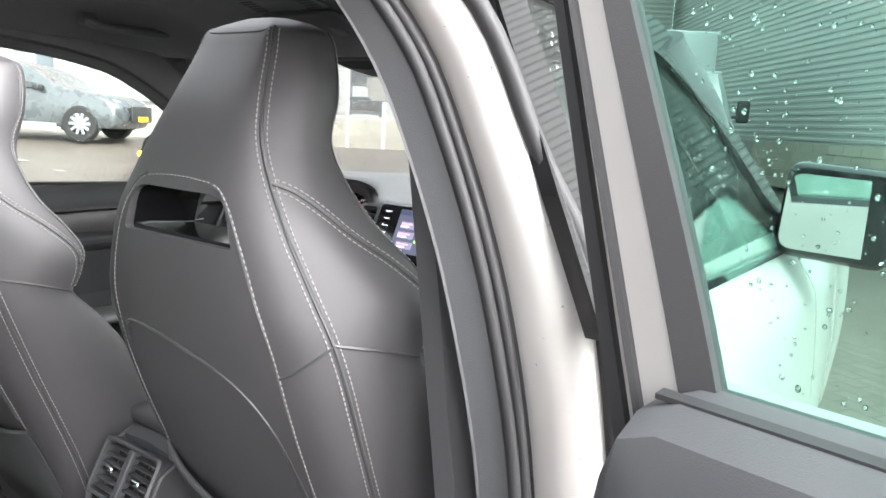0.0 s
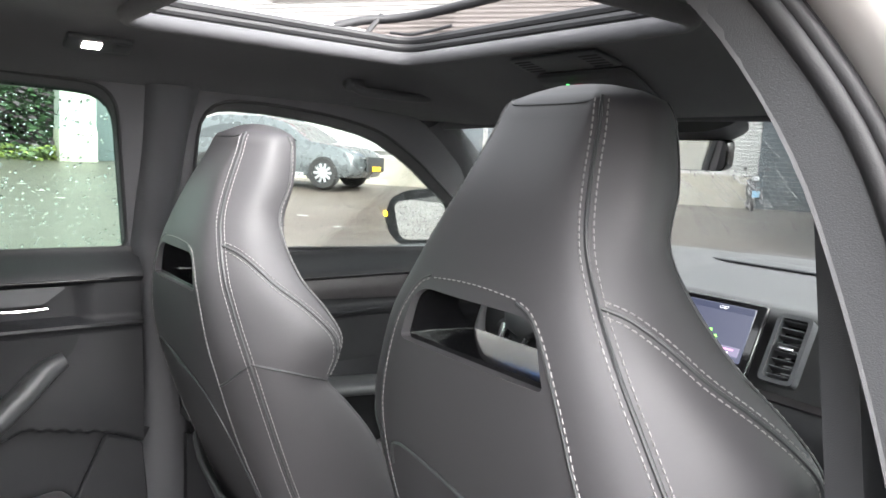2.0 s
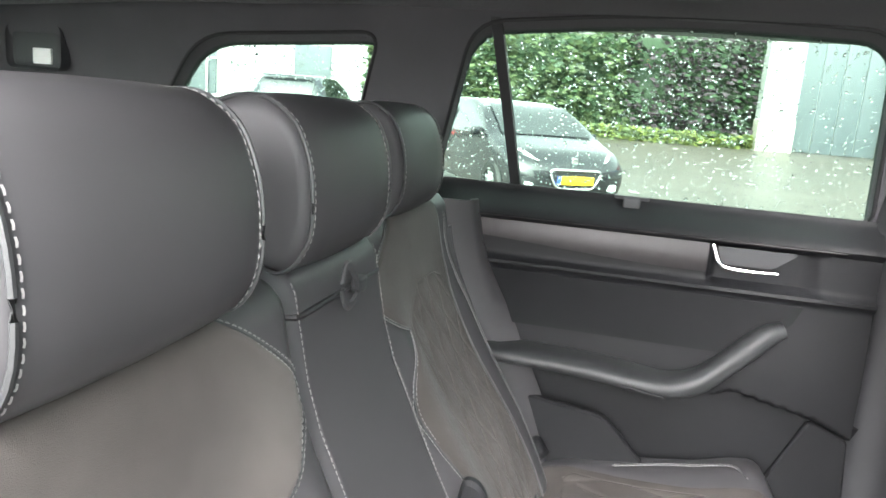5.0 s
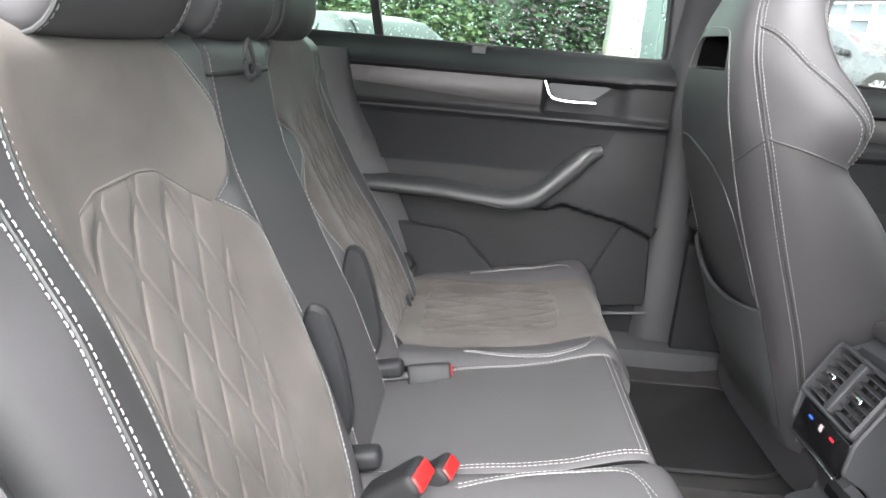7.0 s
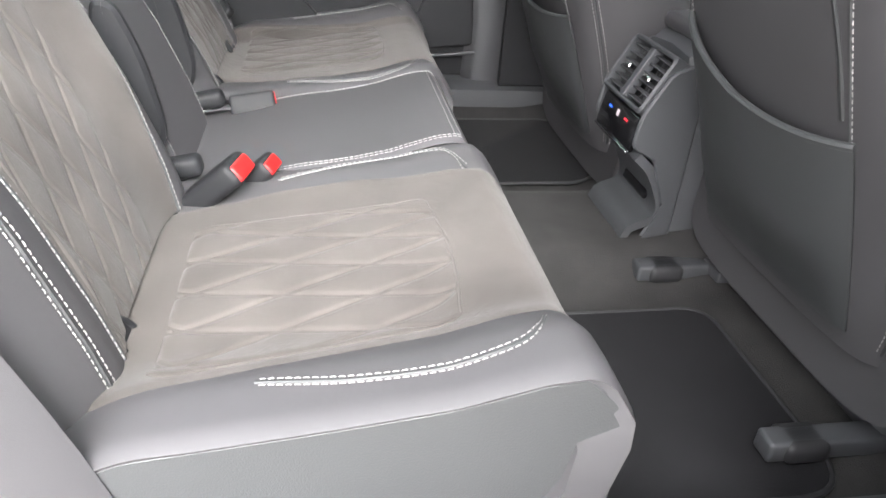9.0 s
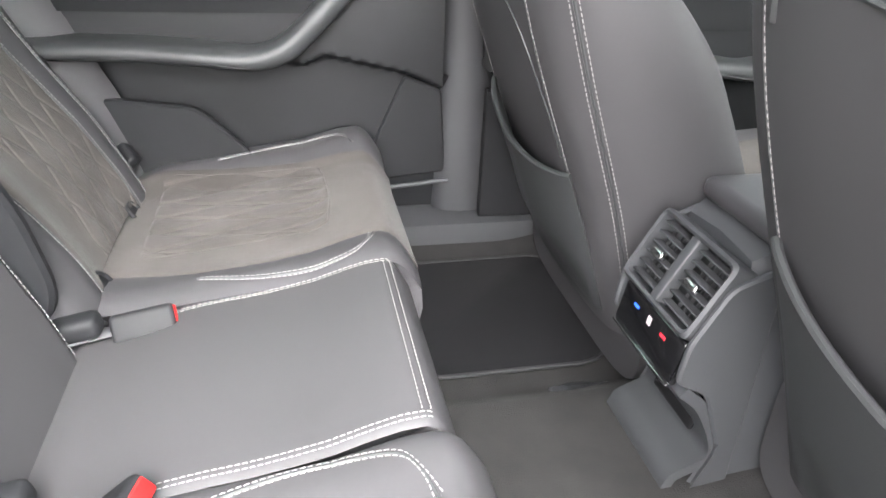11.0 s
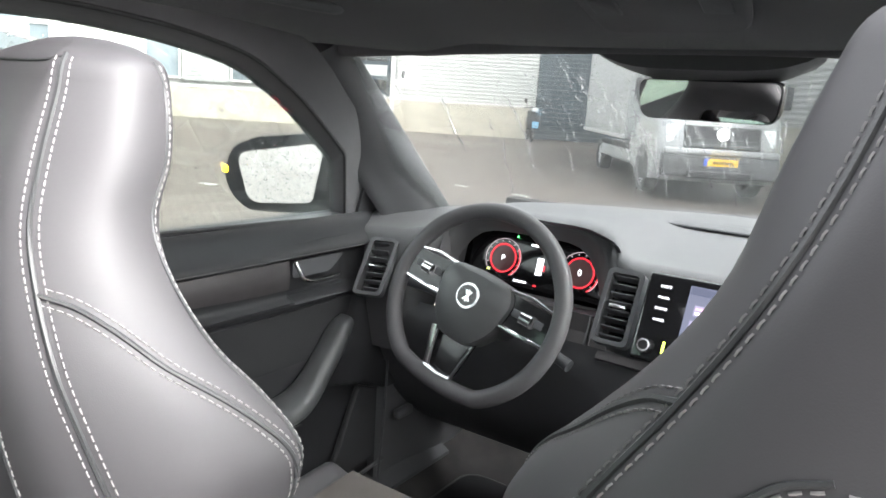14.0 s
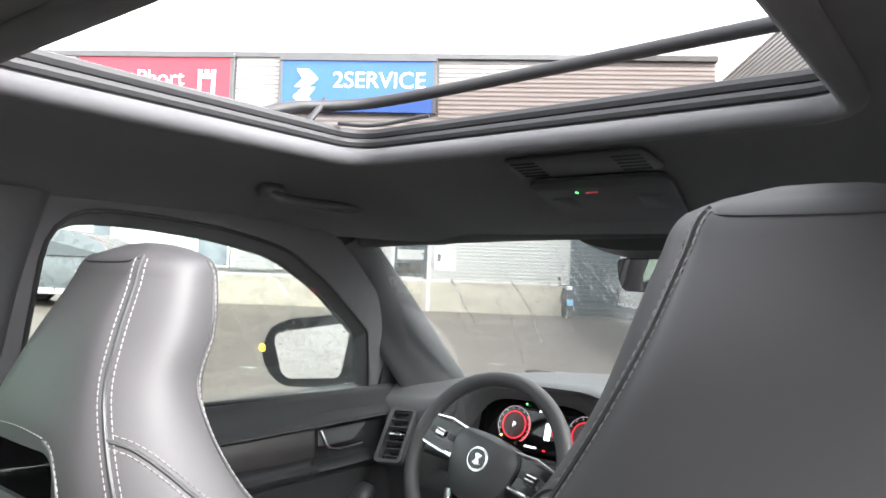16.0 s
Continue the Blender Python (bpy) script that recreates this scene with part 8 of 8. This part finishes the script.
M["white_stone"] = material("white_paving_stone", (0.34, 0.34, 0.33), 0.5, scale=4, col2=(0.42, 0.42, 0.41))
g.ob("stones", M["white_stone"], mk)

# gate piers, gates and low building beyond the hedge
M["pier"] = material("pale_ribbed_pier", (0.45, 0.46, 0.44), 0.6, scale=2)
M["gate"] = material("slate_blue_gate", (0.07, 0.085, 0.095), 0.5, scale=2, col2=(0.09, 0.105, 0.115))
gz = ground_z(-24, 5)
for y0 in (4.75, 8.45):
    gp = thing("gate_pier", "pale pier with ribbed upper part and plain foot", "gate pier", "gate piers")
    rbox("foot", (0.9, 1.1, 1.0), 0.02, M["plinth"], gp, pose(-24.2, y0, gz + 0.5))
    g = Geo()
    for k in range(20):
        g.box((-24.2, y0, gz + 1.07 + 0.14 * k), (0.84, 1.04, 0.12))
        g.box((-24.2, y0, gz + 1.14 + 0.14 * k), (0.78, 0.98, 0.03))
    g.ob("ribbed_shaft", M["pier"], gp)
gt = thing("yard_gate", "slate blue closed yard gate of flat panels", "gate")
for k in range(4):
    rbox("panel", (0.06, 0.62, 3.4), 0.01, M["gate"], gt, pose(-24.3, 5.62 + 0.64 * k, gz + 1.75))
fb = thing("far_building", "pale low building with dark doors across the yard", "building")
g = Geo()
g.box((-34, -17, 2.6), (6, 22, 5.4))
g.ob("wall", M["clad"], fb)
for y0, w in ((-14.0, 1.8), (-20.5, 3.2), (-9.8, 2.2)):
    rbox("door", (0.1, w, 2.5), 0.02, M["gate"], fb, pose(-30.96, y0, 2.3))
for y0 in (-19.3, -21.2, -17.2):
    rbox("post", (0.08, 0.08, 3.2), 0.01, M["white_frame"], fb, pose(-30.8, y0, 2.0))
rbox("fence", (0.05, 9.0, 0.06), 0.0, M["white_frame"], fb, pose(-30.8, -20, 2.7))


# hedge of many leaves, and rough grass in front of it
def leaves(name, label, cat, boxes, n, size, mats, seed):
    t = thing(name, label, cat, kind="stuff")
    r = random.Random(seed)
    for mi, mat in enumerate(mats):
        g = Geo()
        for k in range(n // len(mats)):
            bx = r.choice(boxes)
            x, y, z = (r.uniform(bx[q], bx[q + 3]) for q in range(3))
            lump = noise.noise(Vector((x * 0.9, y * 0.9, z * 0.9))) + 0.35 * noise.noise(Vector((x * 3, y * 3, z * 3)))
            if lump < -0.28 + 0.25 * (z / bx[5]) ** 3:
                continue
            d = Vector((r.uniform(-0.3, 1), r.uniform(-1, 1), r.uniform(-0.6, 1))).normalized()
            u = d.cross(Vector((0, 0, 1)) + Vector((r.random(), r.random(), 0)) * 0.3).normalized()
            w = d.cross(u)
            s = size * r.uniform(0.5, 1.3)
            p = Vector((x, y, z))
            o = len(g.v)
            g.v += [tuple(p - u * s), tuple(p + w * s * 0.45), tuple(p + u * s), tuple(p - w * s * 0.45)]
            g.f.append((o, o + 1, o + 2, o + 3))
        g.ob("leaves", mat, t)
    return t


M["leaf_a"] = material("mid_green_leaf", (0.062, 0.090, 0.040), 0.55, scale=2, col2=(0.10, 0.13, 0.055), island=0.35)
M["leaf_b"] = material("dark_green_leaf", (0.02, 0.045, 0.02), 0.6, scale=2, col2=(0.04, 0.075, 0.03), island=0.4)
M["leaf_c"] = material("yellow_green_leaf", (0.12, 0.16, 0.03), 0.6, scale=2, col2=(0.18, 0.20, 0.05), island=0.35)
M["leaf_d"] = material("purple_brown_leaf", (0.035, 0.022, 0.03), 0.6, scale=2, col2=(0.055, 0.035, 0.045), island=0.4)
hz = ground_z(-24, 0)
leaves("hedge", "dense mixed green hedge along the yard", "hedge", [(-26.0, -9.5, hz + 0.3, -24.6, 0.3, hz + 3.7)], 7000, 0.16, [M["leaf_a"], M["leaf_b"], M["leaf_a"]], 1)
leaves("shrub", "dark purple-leaved shrub by the gate pier", "shrub", [(-26.0, 0.0, hz + 0.3, -24.4, 4.3, hz + 3.9)], 5000, 0.14, [M["leaf_d"], M["leaf_b"]], 2)
leaves("rough_grass", "yellow-green rough grass at the hedge foot", "grass", [(-25.0, -9.0, hz, -23.2, 4.3, hz + 0.45)], 5000, 0.12, [M["leaf_c"], M["leaf_a"]], 3)
leaves("rough_grass", "tuft of rough grass at the yard's edge", "grass", [(-14.6, -6.6, 0.2, -13.9, -5.6, 0.55)], 400, 0.12, [M["leaf_c"]], 5)
# plain dark box added behind the leaves, so that the gaps look dark
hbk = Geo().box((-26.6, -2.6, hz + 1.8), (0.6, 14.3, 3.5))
tagged(hbk.ob("hedge_core", M["leaf_b"]), "plain dark green box behind the hedge leaves", "hedge", kind="structure")

# the car stands turned a little against the yard, whose far side lies higher
RAISED = {"industrial_hall", "hall_wing", "sign_board", "wall_notice", "parked_scooter"}
for ob in [o for o in bpy.data.objects if o not in BEFORE and o.parent is None and o.name != "ground"]:
    up = 0.25 if ob.name.split(".")[0] in RAISED else 0.0
    ob.matrix_basis = Matrix.Rotation(radians(1.5), 4, "Z") @ Matrix.Translation((0, 0, up)) @ ob.matrix_basis

# ---- rain on the glass and paint ----
def inside(poly, x, y):
    hit = False
    for (x0, y0), (x1, y1) in zip(poly, poly[1:] + poly[:1]):
        if (y0 > y) != (y1 > y) and x < (x1 - x0) * (y - y0) / (y1 - y0) + x0:
            hit = not hit
    return hit


def add_drop(g, p, n, r, stretch=1.0, down=(0, 0, -1)):
    """A flattened bead of water on a surface with normal n."""
    n = np.array(n, float) / np.linalg.norm(n)
    d = np.array(down, float) - n * float(np.dot(down, n))
    d /= max(np.linalg.norm(d), 1e-6)
    w = np.cross(n, d)
    o = len(g.v)
    k = 7
    for rad, h in ((1.0, 0.0), (0.66, 0.36)):
        for q in range(k):
            a = TAU * q / k
            g.v.append(tuple(p + r * rad * (math.cos(a) * w + stretch * math.sin(a) * d) + n * r * h))
    g.v.append(tuple(p + n * r * 0.5))
    for q in range(k):
        b = (q + 1) % k
        g.f += [(o + q, o + b, o + k + b, o + k + q), (o + k + q, o + k + b, o + 2 * k)]
    g.f.append(tuple(o + q for q in range(k))[::-1])


def rain(name, label, spots):
    t = thing(name, label, "raindrops", kind="stuff")
    g = Geo()
    for p, n, r, s in spots:
        add_drop(g, np.array(p, float), n, r, s)
    ob = g.ob("drops", M["drop"], t, angle=180)
    ob.visible_shadow = False
    return t


def pane_spots(seed, outline, place, normal, n, r0, r1, low=0.0):
    r = random.Random(seed)
    xs_, ys2 = [p[0] for p in outline], [p[1] for p in outline]
    out_ = []
    while len(out_) < n:
        a, b = r.uniform(min(xs_), max(xs_)), r.uniform(min(ys2), max(ys2))
        if not inside(list(outline), a, b):
            continue
        if low and r.random() < low * (b - min(ys2)) / (max(ys2) - min(ys2)):
            continue
        out_.append((np.array(place(a, b)), normal, lerp(r0, r1, r.random() ** 3), r.uniform(0.9, 1.5)))
    return out_


LN = (-0.91, 0, 0.41)
on_left = lambda a, b: np.array(left_place(a, b, 0.035)) + np.array((-0.0042, 0, 0.0018))
rain("raindrops", "dense raindrops on the tinted rear side window", pane_spots(11, REAR_WIN, on_left, LN, 2600, 0.0009, 0.0034))
rain("raindrops", "dense raindrops on the quarter window", pane_spots(12, QUARTER_WIN, on_left, LN, 1500, 0.0009, 0.0034))
rain("raindrops", "scattered raindrops on the front side window", pane_spots(13, FRONT_WIN, on_left, LN, 420, 0.0007, 0.0024, 0.5))
dn = np.array((math.cos(phi), math.sin(phi), 0.1))
DOOR_GLASS = [(0.11, 1.15), (0.95, 1.15), (0.95, 1.55), (0.11, 1.55)]
rain("raindrops", "raindrops on the open rear door's window", pane_spots(14, DOOR_GLASS, lambda a, z: np.array(door_pt(a, z, 0.0205)), dn, 2600, 0.0006, 0.0021))
rain("raindrops", "raindrops on the near front window", pane_spots(15, FR_WIN, lambda a, b: np.array(out_place(a, b, 0.0075)), (0.9, 0, 0.4), 420, 0.0009, 0.003))


def ws_normal(a, t):
    p = np.array(ws(a, t))
    n = np.cross(np.array(ws(a + 0.01, t)) - p, np.array(ws(a, t + 0.01)) - p)
    n /= np.linalg.norm(n)
    return n if n[2] > 0 else -n


r = random.Random(16)
spots = []
for k in range(520):
    a, t = r.uniform(-0.98, 0.98), r.uniform(0.02, 0.98)
    n = ws_normal(a, t)
    spots.append((np.array(ws(a, t)) + n * 0.0056, n, lerp(0.0008, 0.0026, r.random() ** 3), 1.3))
for k in range(95):
    a, t = r.uniform(-0.95, 0.95), r.uniform(0.05, 0.6)
    if k < 40:
        a = r.uniform(-0.42, -0.02)
    end = t + r.uniform(0.12, 0.42)
    while t < min(end, 0.97):
        n = ws_normal(a, t)
        spots.append((np.array(ws(a, t)) + n * 0.0056, n, lerp(0.0010, 0.0028, r.random() ** 2), r.uniform(1.0, 2.2)))
        t += r.uniform(0.005, 0.020)
        a += r.uniform(-0.005, 0.002)
rain("raindrops", "rain trails and drops running down the windscreen", spots)
spots = []
for k in range(260):
    a, b = r.uniform(-1.19, -0.88), r.uniform(1.07, 1.235)
    if inside(MGLASS, a, b) or a > -0.96:
        spots.append(((a, face_y(a, b) - 0.0105, b), (0.25, -0.95, 0.1), r.uniform(0.0008, 0.0026), 1.2))
rain("raindrops", "raindrops on the far door mirror", spots)
fb_ = band(0.55, 0.83, 16, lambda f: -0.006 + 0.016 * math.sin(max(0, min(1, (f - 0.535) / 0.305)) * math.pi) ** 0.8)
spots = []
for k in range(70):
    i, j = r.randrange(8, 62), r.randrange(3, 13)
    p = np.array(fb_[i][j])
    spots.append((p, (0.4, -0.9, 0.1), r.uniform(0.0008, 0.0022), 1.3))
rain("raindrops", "few raindrops on the silver door pillar", spots)
